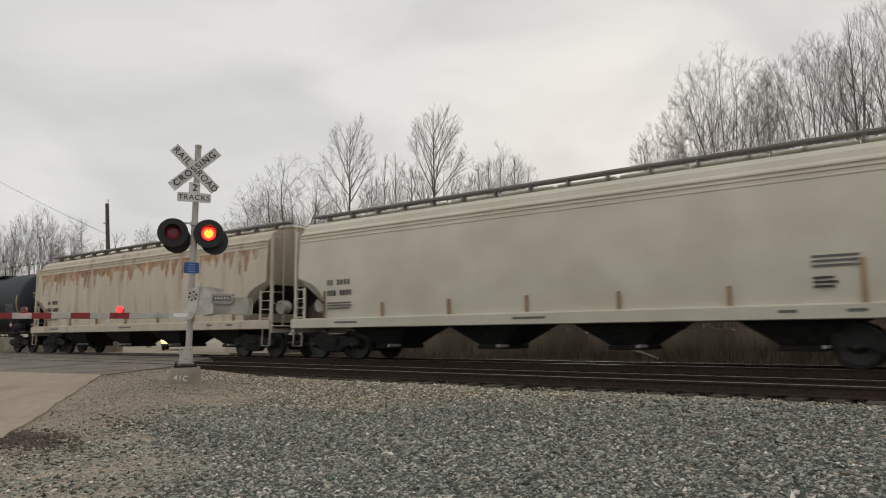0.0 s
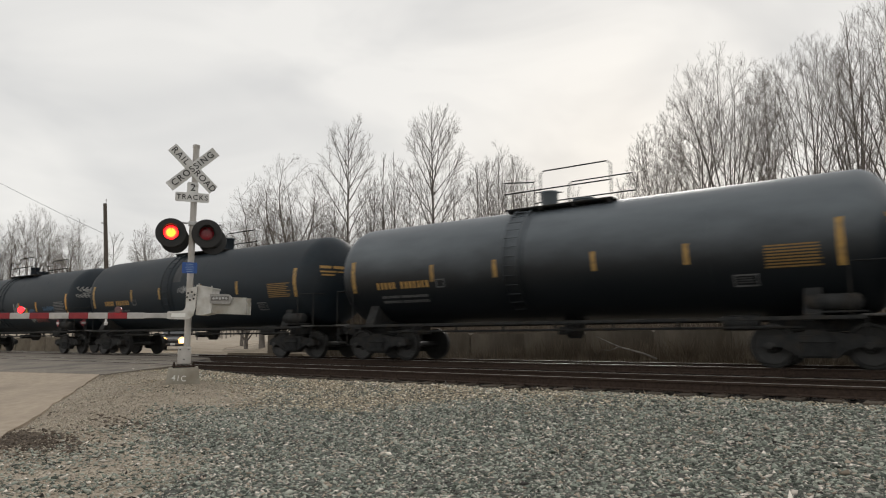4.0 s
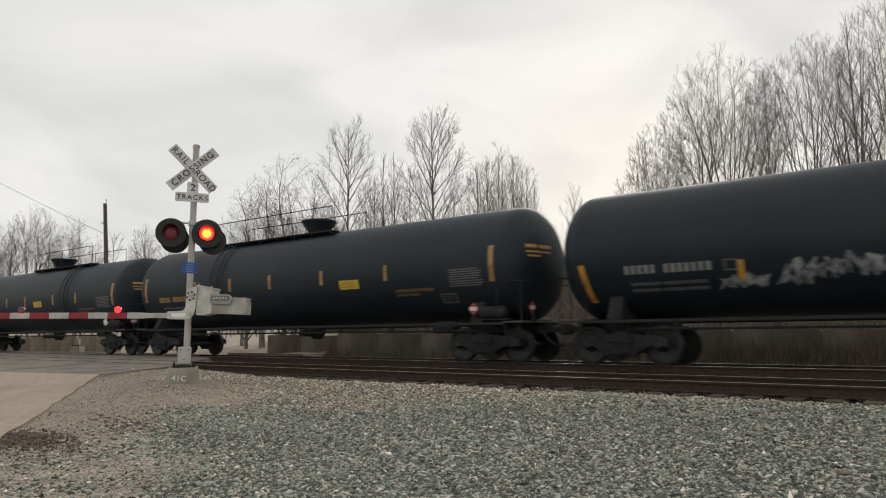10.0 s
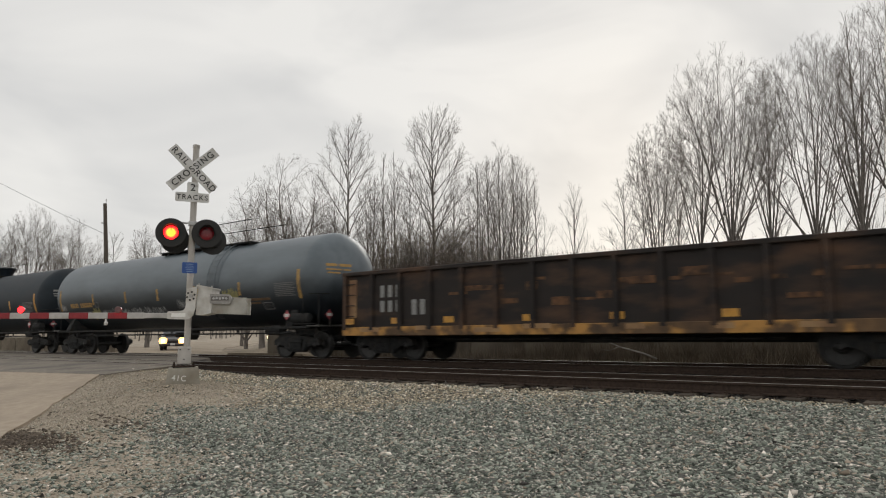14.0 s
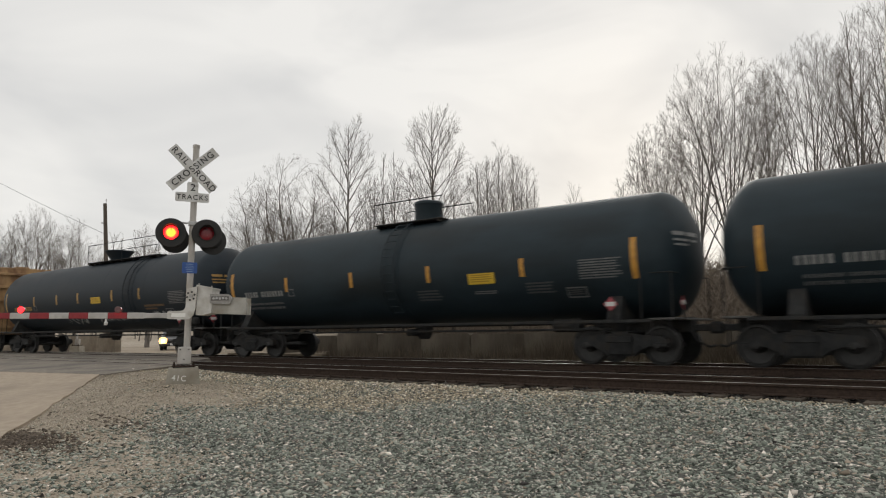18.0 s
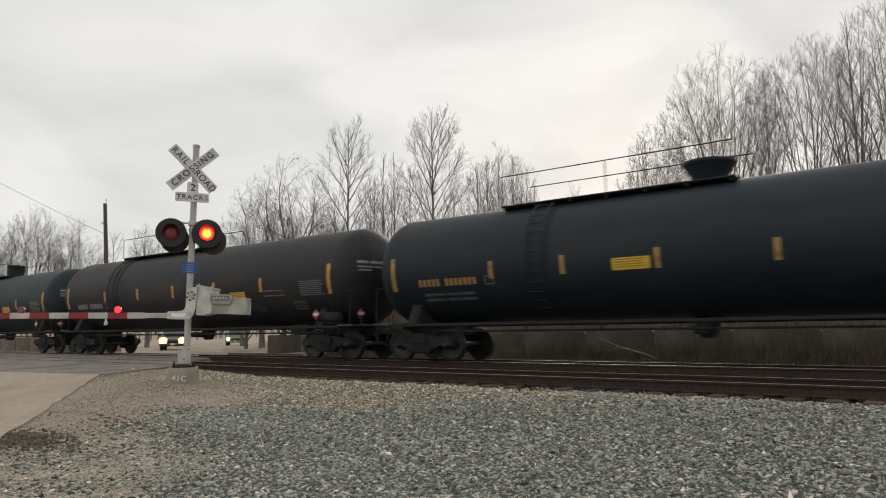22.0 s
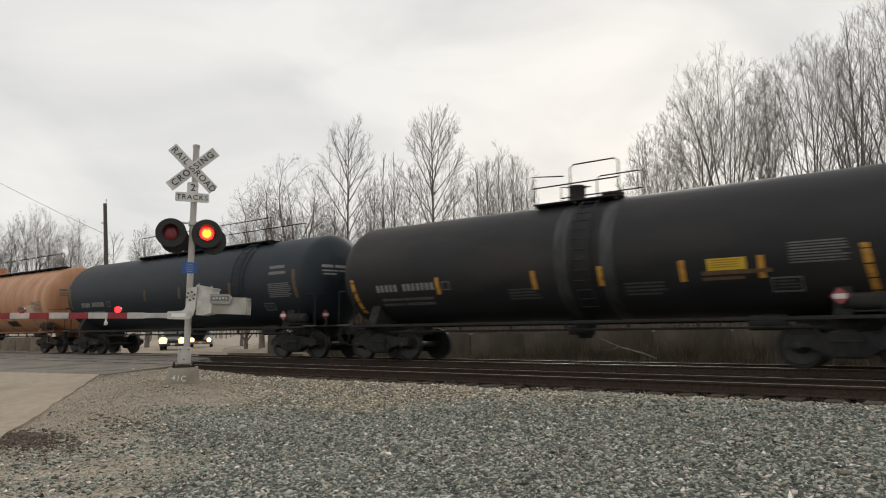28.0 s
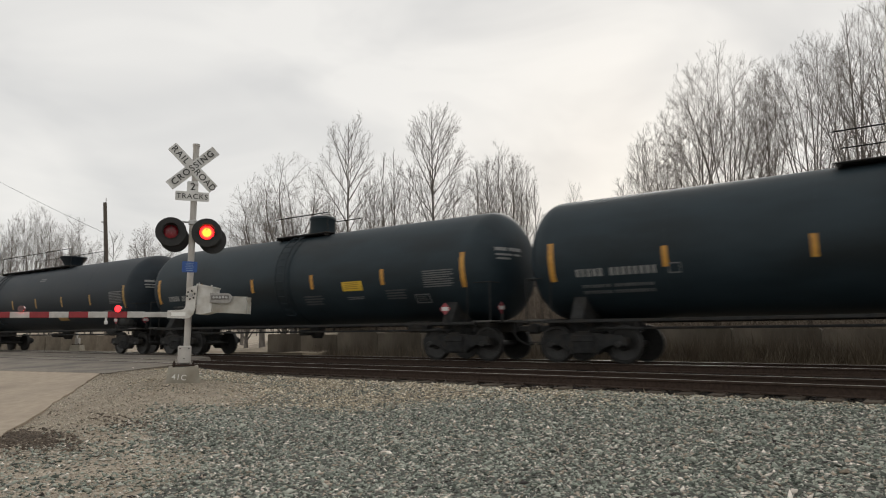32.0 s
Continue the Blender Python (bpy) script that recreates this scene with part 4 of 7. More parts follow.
def scribble(x0, x1, z0, z1, r, zc, seed, width=0.05, turns=9):
    """A sprayed scrawl: strokes of uneven width, letter by letter, bent to the shell."""
    rnd = random.Random(seed)
    f = Form()
    turns *= 2
    cell = (x1 - x0) / turns
    for i in range(turns):
        if rnd.random() < 0.12:
            continue
        low, high = rnd.uniform(0.0, 0.22), rnd.uniform(0.68, 1.0)
        ctrl = []
        for k in range(rnd.randint(4, 6)):
            ctrl.append((x0 + cell * (i + rnd.uniform(-0.7, 1.7)), z0 + (z1 - z0) * (low + (high - low) * ((k % 2) * 0.75 + rnd.uniform(0, 0.25)))))
        pts = []
        for k in range(len(ctrl) - 1):
            a, b, c, d = ctrl[max(k - 1, 0)], ctrl[k], ctrl[k + 1], ctrl[min(k + 2, len(ctrl) - 1)]
            for j in range(5):
                t = j / 5
                pts.append(tuple(0.5 * (2 * b[m] + (c[m] - a[m]) * t + (2 * a[m] - 5 * b[m] + 4 * c[m] - d[m]) * t * t + (3 * b[m] - a[m] - 3 * c[m] + d[m]) * t ** 3) for m in (0, 1)))
        wide = width * rnd.uniform(0.5, 1.5)
        edge = []
        for k, (x, z) in enumerate(pts):
            p, q = pts[max(k - 1, 0)], pts[min(k + 1, len(pts) - 1)]
            dx, dz = q[0] - p[0], q[1] - p[1]
            ln = math.hypot(dx, dz) or 1
            w = wide * (0.35 + 0.65 * math.sin(math.pi * (k + 0.5) / len(pts))) / 2
            for sg in (-1, 1):
                zz = z + sg * dx / ln * w
                edge.append(shell_point(x - sg * dz / ln * w, math.asin(max(-1, min(1, (zz - zc) / r))), r, zc, 0.006 + 0.0004 * (i % 5)))
        f.add(edge, [(2 * k, 2 * k + 1, 2 * k + 3, 2 * k + 2) for k in range(len(pts) - 1)])
    return f


def rail_run(points, r=0.022):
    f = Form()
    for line in points:
        f.tube(line, r, 6)
    return f


def tank_car(u0, u1, label, paint, r=1.53, top=4.15, dome="G", marks="white", tape=None, platform=(-1.23, 1.38), bars=(), notice=None, scrawl=(), dome_at=0.0,
             placards=True, panel=None, square=None, long_rail=False, ladder=0.0, plate=None, heat=False, seed=1, band=True, mark=None, tape_z=2.42, end_z=None, service=(),
             flip=False, decal=None, spill=0.0):
    """A tank car between the coupling points u0 and u1 of the train, which is measured at the start of the clip."""
    half = (u1 - u0) / 2 * STRETCH
    zc = top - r
    car = base("tank_car", pose(along((u0 + u1) / 2), TY, 0), label, "tank car", "train cars")
    pm = PAINT[paint]
    frame_paint = RUSTY_ORANGE if paint == "orange" else UNDER
    seam, depth = (half - 1.2, 0.42) if paint == "orange" else (half - 1.15, 0.84)
    shell = [(-seam - depth, 0.0)] + [(-seam - depth * math.cos(math.pi / 2 * k / 14), r * math.sin(math.pi / 2 * k / 14)) for k in range(1, 15)]
    part("tank_shell", Form().lathe([(-seam, r), (seam, r)], 64, "x", (0, 0, zc)), pm, car, "", 30)
    part("tank_head", Form().lathe(shell, 64, "x", (0, 0, zc)), pm, car, "domed tank end", 30)
    part("tank_head", Form().lathe([(-x, y) for x, y in shell[::-1]], 64, "x", (0, 0, zc)), pm, car, "domed tank end", 30)
    tape = tape or TAPE
    for x in np.linspace(-seam, seam, 6)[1:-1]:
        part("weld_seam", Form().lathe([(x - 0.012, r - 0.002), (x - 0.008, r + 0.004), (x + 0.008, r + 0.004), (x + 0.012, r - 0.002)], 48, "x", (0, 0, zc)), pm, car, "", 30)
    # stub sills, bolsters, cradles, walkways at the ends
    for sx in (-1, 1):
        part("stub_sill", Form().box((sx * (half - 1.75), 0, 0.93), (2.5, 0.42, 0.36), 0.02), frame_paint, car)
        part("body_bolster", Form().prism([(-1.42, 0.98), (1.42, 0.98), (1.42, 1.10), (1.15, 1.65), (0.7, 1.25), (-0.7, 1.25), (-1.15, 1.65), (-1.42, 1.10)],
                                          sx * (half - 1.93) - 0.16, sx * (half - 1.93) + 0.16, "x"), frame_paint, car, "saddle under the tank")
        part("end_platform", Form().box((sx * (half - 0.80), 0, 1.06), (0.62, 2.85, 0.05), 0.01), PLATFORM_STEEL if frame_paint is UNDER else frame_paint, car, "steel grating end platform")
        part("side_step", Form().tube([(sx * (half - 0.62), -1.42, 1.05), (sx * (half - 0.62), -1.45, 0.52), (sx * (half - 1.02), -1.45, 0.52), (sx * (half - 1.02), -1.42, 1.05)], 0.018, 6), frame_paint, car)
        part("end_railing", rail_run([[(sx * (half - 0.55), -1.40, 1.06), (sx * (half - 0.55), -1.40, 2.1), (sx * (half - 0.55), 1.40, 2.1), (sx * (half - 0.55), 1.40, 1.06)],
                                      [(sx * (half - 0.55), -1.40, 2.1), (sx * (half - 1.25), -1.44, 2.1), (sx * (half - 1.25), -1.44, 1.06)]], 0.017), frame_paint, car, "thin end railing", 40)
    part("side_sill", Form().box((0, -1.46, 1.02), (2 * half - 2.0, 0.035, 0.075), 0.008), frame_paint, car, "narrow side sill")
    part("side_sill", Form().box((0, 1.46, 1.02), (2 * half - 2.0, 0.035, 0.075), 0.008), frame_paint, car, "narrow side sill")
    part("brake_pipe", Form().tube([(-half + 2.2, -0.9, 0.84), (half - 2.2, -0.9, 0.84)], 0.03, 6), UNDER, car)
    for k in range(7):
        x = -half + 3.2 + (2 * half - 6.4) * k / 6
        part("pipe_hanger", Form().box((x, -0.9, 0.95), (0.05, 0.05, 0.24)), UNDER, car)
    rnd = random.Random(seed)
    part("outlet_valve", Form().lathe([(0.62, 0.0), (0.62, 0.16), (0.75, 0.24), (1.08, 0.30), (1.15, 0.0)], 14, "z", (0.1, 0, 0)).box((0.1, -0.5, 0.82), (0.24, 0.5, 0.2), 0.03), UNDER, car, "bottom outlet valve", 40)
    part("brake_cylinder", Form().lathe([(-0.38, 0.0), (-0.38, 0.17), (0.36, 0.17), (0.38, 0.0)], 16, "x", (half - 3.4, -0.75, 0.95)), UNDER, car, "brake cylinder", 40)
    if dome != "G":
        part("air_reservoir", Form().lathe([(-0.5, 0.0), (-0.46, 0.13), (-0.38, 0.17), (0.38, 0.17), (0.46, 0.13), (0.5, 0.0)], 16, "x", (half - 1.55, -1.28, 1.32)), UNDER, car, "grimy air reservoir drum", 40)
        part("reservoir_bracket", Form().box((half - 1.55, -1.26, 1.13), (1.1, 0.30, 0.04), 0.01), UNDER, car)
    trucks(car, half, half - 1.93)
    # reflective tape
    if paint == "orange":
        part("outline_strip", outline(-half + 1.17, -half + 2.36, 2.65, 3.72, r, zc, 0.06), PALE_ORANGE, car, "pale rectangle outline painted on the shell")
        part("white_patch", patch(half - 3.3, half - 2.5, 1.75, 2.35, r, zc, 0.006), PALE_ORANGE, car, "faded white paint patch")
        part("dark_patch", patch(half - 6.3, half - 5.1, 1.35, 1.62, r, zc, 0.006), SPILL, car, "dark patch low on the shell")
    e0, e1 = end_z or (tape_z - 0.43, tape_z + 0.51)
    for sx in (-1, 1) if paint != "orange" else ():
        part("end_tape", patch(sx * (half - 1.34) - 0.075, sx * (half - 1.34) + 0.075, e0, e1, r, zc, skew=-0.14 * (heat or 0)), tape, car, "tall amber reflective strip")
    for x in bars:
        part("side_tape", patch(x - 0.065, x + 0.065, tape_z - 0.23, tape_z + 0.23, r, zc), tape, car, "short amber reflective strip")
    # marks
    mk = {"white": MARK_WHITE, "gold": MARK_GOLD, "grey": MARK_GREY}[marks]
    x0, x1, z0, z1 = mark or (-half + 2.27, -half + 4.25, 2.08, 2.27)
    part("reporting_mark", glyphs(x0, x1, z0, z1, r, zc, seed), mk, car, "line of stencilled characters", kind="stuff")
    for k in range(2):
        part("small_print", glyphs(x0 + 0.1, x1 - 0.15, z0 - 0.26 - 0.14 * k, z0 - 0.19 - 0.14 * k, r, zc, seed + 5 + k), MARK_GREY, car, "line of small stencilling", kind="stuff")
    part("stencil_box", outline(x1 + 0.22, x1 + 0.50, z0 - 0.03, z0 + 0.20, r, zc, 0.025), MARK_GREY, car, kind="stuff")
    x0, x1, z0, z1 = panel or (half - 2.72, half - 1.60, 2.03, 2.52)
    pm2 = MARK_GOLD_DIM if (marks, dome) == ("gold", "A") else MARK_GREY
    part("data_panel", lines_block(x0, x1, z0, z1, 8, r, zc, seed + 2), pm2, car, "panel of small stencilling", kind="stuff")
    x0, x1, z0, z1 = square or (half - 3.15, half - 2.62, 1.62, 1.87)
    sq = part("qualification_stencil", outline(x0, x1, z0, z1, r, zc, 0.03), MARK_GREY, car, "stencilled square outline", kind="stuff")
    part("print_line", lines_block(x0 + 0.08, x1 - 0.08, z0 + 0.06, z1 - 0.05, 3, r, zc, seed + 3), MARK_DIM, sq, kind="stuff")
    for k, (x0, x1, z0, z1, n) in enumerate(service):
        part("service_stencil", lines_block(x0, x1, z0, z1, n, r, zc, seed + 4 + k), MARK_DIM if n > 2 else MARK_GREY, car, "faint lines of stencilling", kind="stuff")
    if decal:
        x0, x1, z0, z1 = decal
        dk = part("decal", patch(x0, x1, z0, z1, r, zc, 0.008), MARK_GREY, car, "pale sticker with red stripes")
        for k in range(3):
            part("stripe", patch(x0 + 0.30, x1 - 0.02, z0 + 0.02 + (z1 - z0) * k / 3, z0 + 0.06 + (z1 - z0) * k / 3, r, zc, 0.012, n=1), PLACARD_RED, dk)
    for y0, y1, z0, z1 in ((-1.08, -0.72, 0.34, 0.43), (-0.64, -0.15, 0.34, 0.43), (-1.08, -0.55, 0.21, 0.26), (-0.48, -0.2, 0.21, 0.26), (-1.05, -0.62, 0.10, 0.15)):
        part("end_stencil", head_strip(y0, y1, z0, z1, seam, depth, r, zc), mk, car, "stencilled line on the head")
    if notice is not None:
        x0, x1, z0, z1, nm, said = (*notice, SIGN_YELLOW, "yellow warning notice") if len(notice) == 4 else notice
        pl = part("notice_panel", patch(x0, x1, z0, z1, r, zc, 0.012), nm, car, said)
        if nm is SIGN_YELLOW:
            part("print_line", lines_block(x0 + 0.07, x1 - 0.06, z0 + 0.04, z1 - 0.02, 4, r + 0.010, zc, seed + 9), NOTICE_INK, pl, kind="stuff")
    if plate is not None:
        part("brown_panel", patch(plate, plate + 1.40, 1.97, 2.05, r, zc, 0.008), PLATE_BROWN, car, "long brown-gold stencilled strip")
        part("brown_panel", patch(plate, plate + 0.85, 1.86, 1.92, r, zc, 0.008), PLATE_BROWN, car)
    if placards:
        for x, y, rot in ((half - 1.95, -1.50, 0), (half - 0.42, -1.05, 90)):
            pl = part("placard", Form().box((0, 0, 0), (0.24, 0.012, 0.24), 0.004), PLACARD_RED, car, "red and white diamond placard", m=pose(x, y, 1.42, 0, 45, rot))
            part("placard_band", Form().box((0, -0.008, 0), (0.22, 0.006, 0.10), 0.0), SIGN_WHITE, pl, m=pose(0, 0, 0, 0, -45))
            part("placard_stem", Form().box((x, y + 0.03, 1.2), (0.05, 0.03, 0.36), 0.0), UNDER, car)
    for k, (xa, xb, za, zb, col, tn) in enumerate(scrawl):
        part("graffiti", scribble(xa, xb, za, zb, r, zc, seed * 7 + k, 0.055, tn), SPRAY[col], car, "sprayed scrawl", kind="stuff")
    # platform, dome, ladder
    if spill:
        part("spill_stain", patch(dome_at - spill, dome_at + 0.70, top - 0.62, top - 0.10, r, zc, 0.004, n=6), SPILL, car, "dark spill stain below the valve housing")
        for k, dx in enumerate((0.15 - spill, -0.8, -0.25, 0.1, 0.45)):
            part("spill_run", patch(dome_at + dx - 0.07, dome_at + dx + 0.10, top - 0.72 - 0.13 * ((k * 7) % 3), top - 0.60, r, zc, 0.004, n=2), SPILL, car)
    pa, pb = platform
    for sy in (-1, 1):
        part("walkway", Form().box(((pa + pb) / 2, sy * 0.62, top - 0.045), (pb - pa, 0.42, 0.04), 0.012), UNDER, car, "grating walkway on the tank top")
        for k in range(int((pb - pa) / 0.9) + 1):
            x = pa + 0.1 + (pb - pa - 0.2) * k / max(1, int((pb - pa) / 0.9))
            part("walkway_bracket", Form().box((x, sy * 0.70, top - 0.10), (0.05, 0.24, 0.08)), UNDER, car)
    if dome == "G":
        part("dome", Form().lathe([(top - 0.05, 0.44), (top + 0.52, 0.44), (top + 0.56, 0.47), (top + 0.62, 0.46), (top + 0.66, 0.40), (top + 0.66, 0.0)], 28, "z", (dome_at, 0, 0)), pm, car, "round valve housing", 40)
        for sy in (-1, 1):
            part("dome_railing", rail_run([[(pa, sy * 0.8, top + 0.05), (pa, sy * 0.8, top + 0.62), (pb, sy * 0.8, top + 0.62), (pb, sy * 0.8, top + 0.05)]], 0.016), UNDER, car, "low pipe railing", 40)
    elif dome == "A":
        part("dome", Form().lathe([(top - 0.05, 0.22), (top + 0.42, 0.22), (top + 0.45, 0.245), (top + 0.49, 0.235), (top + 0.51, 0.0)], 24, "z", (dome_at + (-0.5 if flip else 0.5), 0, 0)), pm, car, "small valve housing", 40)
        part("manway", Form().lathe([(top - 0.05, 0.25), (top + 0.12, 0.25), (top + 0.13, 0.30), (top + 0.18, 0.30), (top + 0.20, 0.0)], 20, "z", (dome_at + (0.5 if flip else -0.5), 0, 0)), pm, car, "bolted manway", 40)
        for sy in (-1, 1):
            part("hoop_railing", rail_run([[(pa, sy * 0.82, top + 0.03), (pa, sy * 0.82, top + 0.72), (pa + 0.9, sy * 0.82, top + 0.62)],
                                           [(pa + 1.1, sy * 0.82, top + 0.03), (pa + 1.1, sy * 0.82, top + 0.80), (pa + 1.2, sy * 0.82, top + 0.88), (pb - 0.1, sy * 0.82, top + 0.88),
                                            (pb, sy * 0.82, top + 0.80), (pb, sy * 0.82, top + 0.03)],
                                           [(pa, sy * 0.82, top + 0.40), (pb, sy * 0.82, top + 0.40)]], 0.018), UNDER, car, "hooped pipe railing", 40)
    else:
        prof = [(top - 0.06, 0.36), (top + 0.12, 0.40), (top + 0.42, 0.58), (top + 0.46, 0.62), (top + 0.52, 0.62), (top + 0.55, 0.0)]
        if dome == "C":
            prof = [(top - 0.06, 0.52), (top + 0.48, 0.52), (top + 0.54, 0.56), (top + 0.58, 0.0)]
        part("dome", Form().lathe(prof, 28, "z", (dome_at, 0, 0)), pm, car, "flared valve housing bonnet", 40)
        rise = 0.62 if long_rail else 0.78
        for sy in (-1,) if long_rail else (-1, 1):
            runs = [[(pa, sy * 0.82, top - 0.05), (pa, sy * 0.82, top + rise), (pb, sy * 0.82, top + rise), (pb, sy * 0.82, top - 0.05)]]
            part("railing", rail_run(runs, 0.014), UNDER, car, "long pipe railing", 40)
            gap = 2.6
            for k in range(1, int((pb - pa) / gap)):
                x = pa + (pb - pa) * k / int((pb - pa) / gap)
                part("railing_post", Form().tube([(x, sy * 0.82, top - 0.05), (x, sy * 0.82, top + rise)], 0.014, 6), UNDER, car)
    angles = [-0.85 + 0.155 * k for k in range(15)]
    for dx in (-0.22, 0.22):
        part("ladder_stile", Form().tube([shell_point(ladder + dx, a, r, zc, 0.10) for a in angles], 0.022, 6), pm, car)
    for a in angles:
        part("ladder_rung", Form().tube([shell_point(ladder - 0.22, a, r, zc, 0.10), shell_point(ladder + 0.22, a, r, zc, 0.10)], 0.014, 5), pm, car)
    if band:
        part("ladder_band", Form().lathe([(ladder - 0.35, r - 0.01), (ladder - 0.35, r + 0.012), (ladder + 0.35, r + 0.012), (ladder + 0.35, r - 0.01)], 48, "x", (0, 0, zc)), pm, car, "reinforcing band", 30)
    return car


WALK = surface("walk_grating", (0.17, 0.165, 0.155), (0.25, 0.24, 0.23), 14, 0.7)


def hopper(u0, u1, label, paint, seed, ribs=False):
    """A long covered hopper with curved sides, roof hatches and a roof walk."""
    half = (u1 - u0) / 2 * STRETCH
    car = base("covered_hopper", pose(along((u0 + u1) / 2), TY, 0), label, "covered hopper car", "train cars")
    pm = PAINT[paint]
    e = half - 0.82
    sec = []
    for k in range(27):
        z = 1.24 + 2.75 * k / 26
        y = -(1.50 - 0.10 * ((z - 2.5) / 1.6) ** 2)
        sec.append((y, z))
    sec += [(-1.36, 4.10), (-1.30, 4.14), (-1.27, 4.28), (-1.0, 4.44), (-0.5, 4.55), (0.0, 4.58)]
    full = sec + [(-y, z) for y, z in sec[::-1][1:]]
    slope = 1.25
    low = Form()
    # the body: full section between the slope sheets, its ends sloping in below
    n = len(full)
    xs_top = [-e, -e + 0.02, e - 0.02, e]
    for x in (-e, e):
        for y, z in full:
            inset = slope * math.sqrt(max(0.0, 1 - ((z - 1.55) / 1.0) ** 2))
            low.v.append((x - math.copysign(inset, x), y, z))
    low.f = [(k, k + 1, n + k + 1, n + k) for k in range(n - 1)] + [tuple(range(n)), tuple(range(2 * n - 1, n - 1, -1))]
    part("hopper_body", low, pm, car, "", 35)
    if ribs:
        rnd = random.Random(seed)
        band = Form()
        for z in (3.55, 3.68, 3.80):
            y = -(1.50 - 0.10 * ((z - 2.5) / 1.6) ** 2)
            band.v += [(-e + 1.0, y - 0.003, z), (e - 1.4, y - 0.003, z), (-e + 1.0, y + 0.01, z), (e - 1.4, y + 0.01, z)]
        for b in (0, 4):
            band.f += [(b, b + 1, b + 5, b + 4), (b + 2, b, b + 4, b + 6), (b + 1, b + 3, b + 7, b + 5)]
        part("rust_band", band, RUST_BAND, car, "broken band of rust under the roof edge")
        for k in range(52):
            x = -e + 0.6 + (2 * e - 1.2) * ((k + rnd.random()) / 52) ** 1.3
            top_z, w = 3.80, rnd.uniform(0.18, 0.95) * (1.0 if x < 2 else 0.55)
            low_z = top_z - rnd.uniform(0.25, 1.05) * (1.35 - w)
            drip = Form()
            for j in range(5):
                t = j / 4
                z = top_z + (low_z - top_z) * t
                y = -(1.50 - 0.10 * ((z - 2.5) / 1.6) ** 2)
                ww = w * (1 - 0.75 * t) * rnd.uniform(0.75, 1.2)
                drip.v += [(x - ww / 2, y - 0.004, z), (x + ww / 2, y - 0.004, z), (x - ww / 2, y + 0.01, z), (x + ww / 2, y + 0.01, z)]
            for j in range(4):
                b = 4 * j
                drip.f += [(b + 1, b, b + 4, b + 5), (b, b + 2, b + 6, b + 4), (b + 3, b + 1, b + 5, b + 7)]
            part("rust_streak", drip, RUST_RUN, car, "rust run below the roof edge")
    for z, w in ((3.80, 0.05), (3.92, 0.04), (4.03, 0.06)):
        part("side_rib", Form().box((0, -1.425 - 0.01 * (4.03 - z), z), (2 * e, 0.05, w), 0.012), pm, car, "long pressed rib")
    part("side_sill", Form().prism([(-1.50, 0.98), (-1.55, 1.0), (-1.56, 1.26), (-1.44, 1.30), (-1.40, 1.0)], -half + 0.55, half - 0.55, "x"), pm, car, "deep side sill")
    part("side_sill", Form().prism([(1.50, 0.98), (1.55, 1.0), (1.56, 1.26), (1.44, 1.30), (1.40, 1.0)], -half + 0.55, half - 0.55, "x"), pm, car, "deep side sill")
    for k in range(7):
        x = -7.6 + 2.44 * k
        tall = 0.85 if k in (0, 6) else 0.42
        part("side_gusset", Form().box((x, -1.51, 1.30 + tall / 2), (0.075, 0.05, tall), 0.01), TAPE_DIRTY if ribs else PAINT["yellow"], car, "tan reflective strip on a gusset")
    for k in range(4):
        x = -e + 3.1 + (2 * e - 6.2) * k / 3
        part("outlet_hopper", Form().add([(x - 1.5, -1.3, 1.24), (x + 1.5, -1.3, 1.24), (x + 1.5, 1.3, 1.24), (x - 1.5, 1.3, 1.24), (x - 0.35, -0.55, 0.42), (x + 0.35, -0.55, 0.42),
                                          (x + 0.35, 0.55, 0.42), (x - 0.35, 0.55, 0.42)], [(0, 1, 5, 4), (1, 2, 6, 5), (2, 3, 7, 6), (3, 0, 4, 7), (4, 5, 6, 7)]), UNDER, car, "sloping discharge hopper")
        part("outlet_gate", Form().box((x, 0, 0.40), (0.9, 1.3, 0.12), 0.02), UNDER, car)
        part("gate_capstan", Form().tube([(x + 0.5, -1.1, 0.44), (x + 0.5, -0.6, 0.44)], 0.04, 8), BOX_WHITE, car)
    for sx in (-1, 1):
        # slope sheet takes the dark underframe colour in place of shade
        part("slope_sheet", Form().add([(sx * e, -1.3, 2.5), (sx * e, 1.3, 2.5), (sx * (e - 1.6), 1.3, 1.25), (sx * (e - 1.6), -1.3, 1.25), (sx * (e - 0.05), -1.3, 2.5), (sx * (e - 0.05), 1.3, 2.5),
                                        (sx * (e - 1.66), 1.3, 1.25), (sx * (e - 1.66), -1.3, 1.25)], [(0, 1, 2, 3), (7, 6, 5, 4), (0, 3, 7, 4), (1, 5, 6, 2)]), UNDER, car, "end slope sheet coloured dark for its shade")
        for sy in (-1, 1):
            part("corner_post", Form().box((sx * (half - 0.62), sy * 1.40, 2.7), (0.10, 0.10, 2.95), 0.015), pm, car)
        for dy in (-1.40, -0.95):
            part("ladder_stile", Form().tube([(sx * (half - 0.56), dy, 1.0), (sx * (half - 0.56), dy, 4.4)], 0.02, 6), pm, car)
        for k in range(9):
            part("ladder_rung", Form().tube([(sx * (half - 0.56), -1.40, 1.1 + 0.38 * k), (sx * (half - 0.56), -0.95, 1.1 + 0.38 * k)], 0.014, 5), pm, car)
        for k in range(4):
            part("side_rung", Form().tube([(sx * (half - 0.62), -1.47, 1.35 + 0.30 * k), (sx * (half - 1.15), -1.47, 1.35 + 0.30 * k)], 0.016, 5), pm, car)
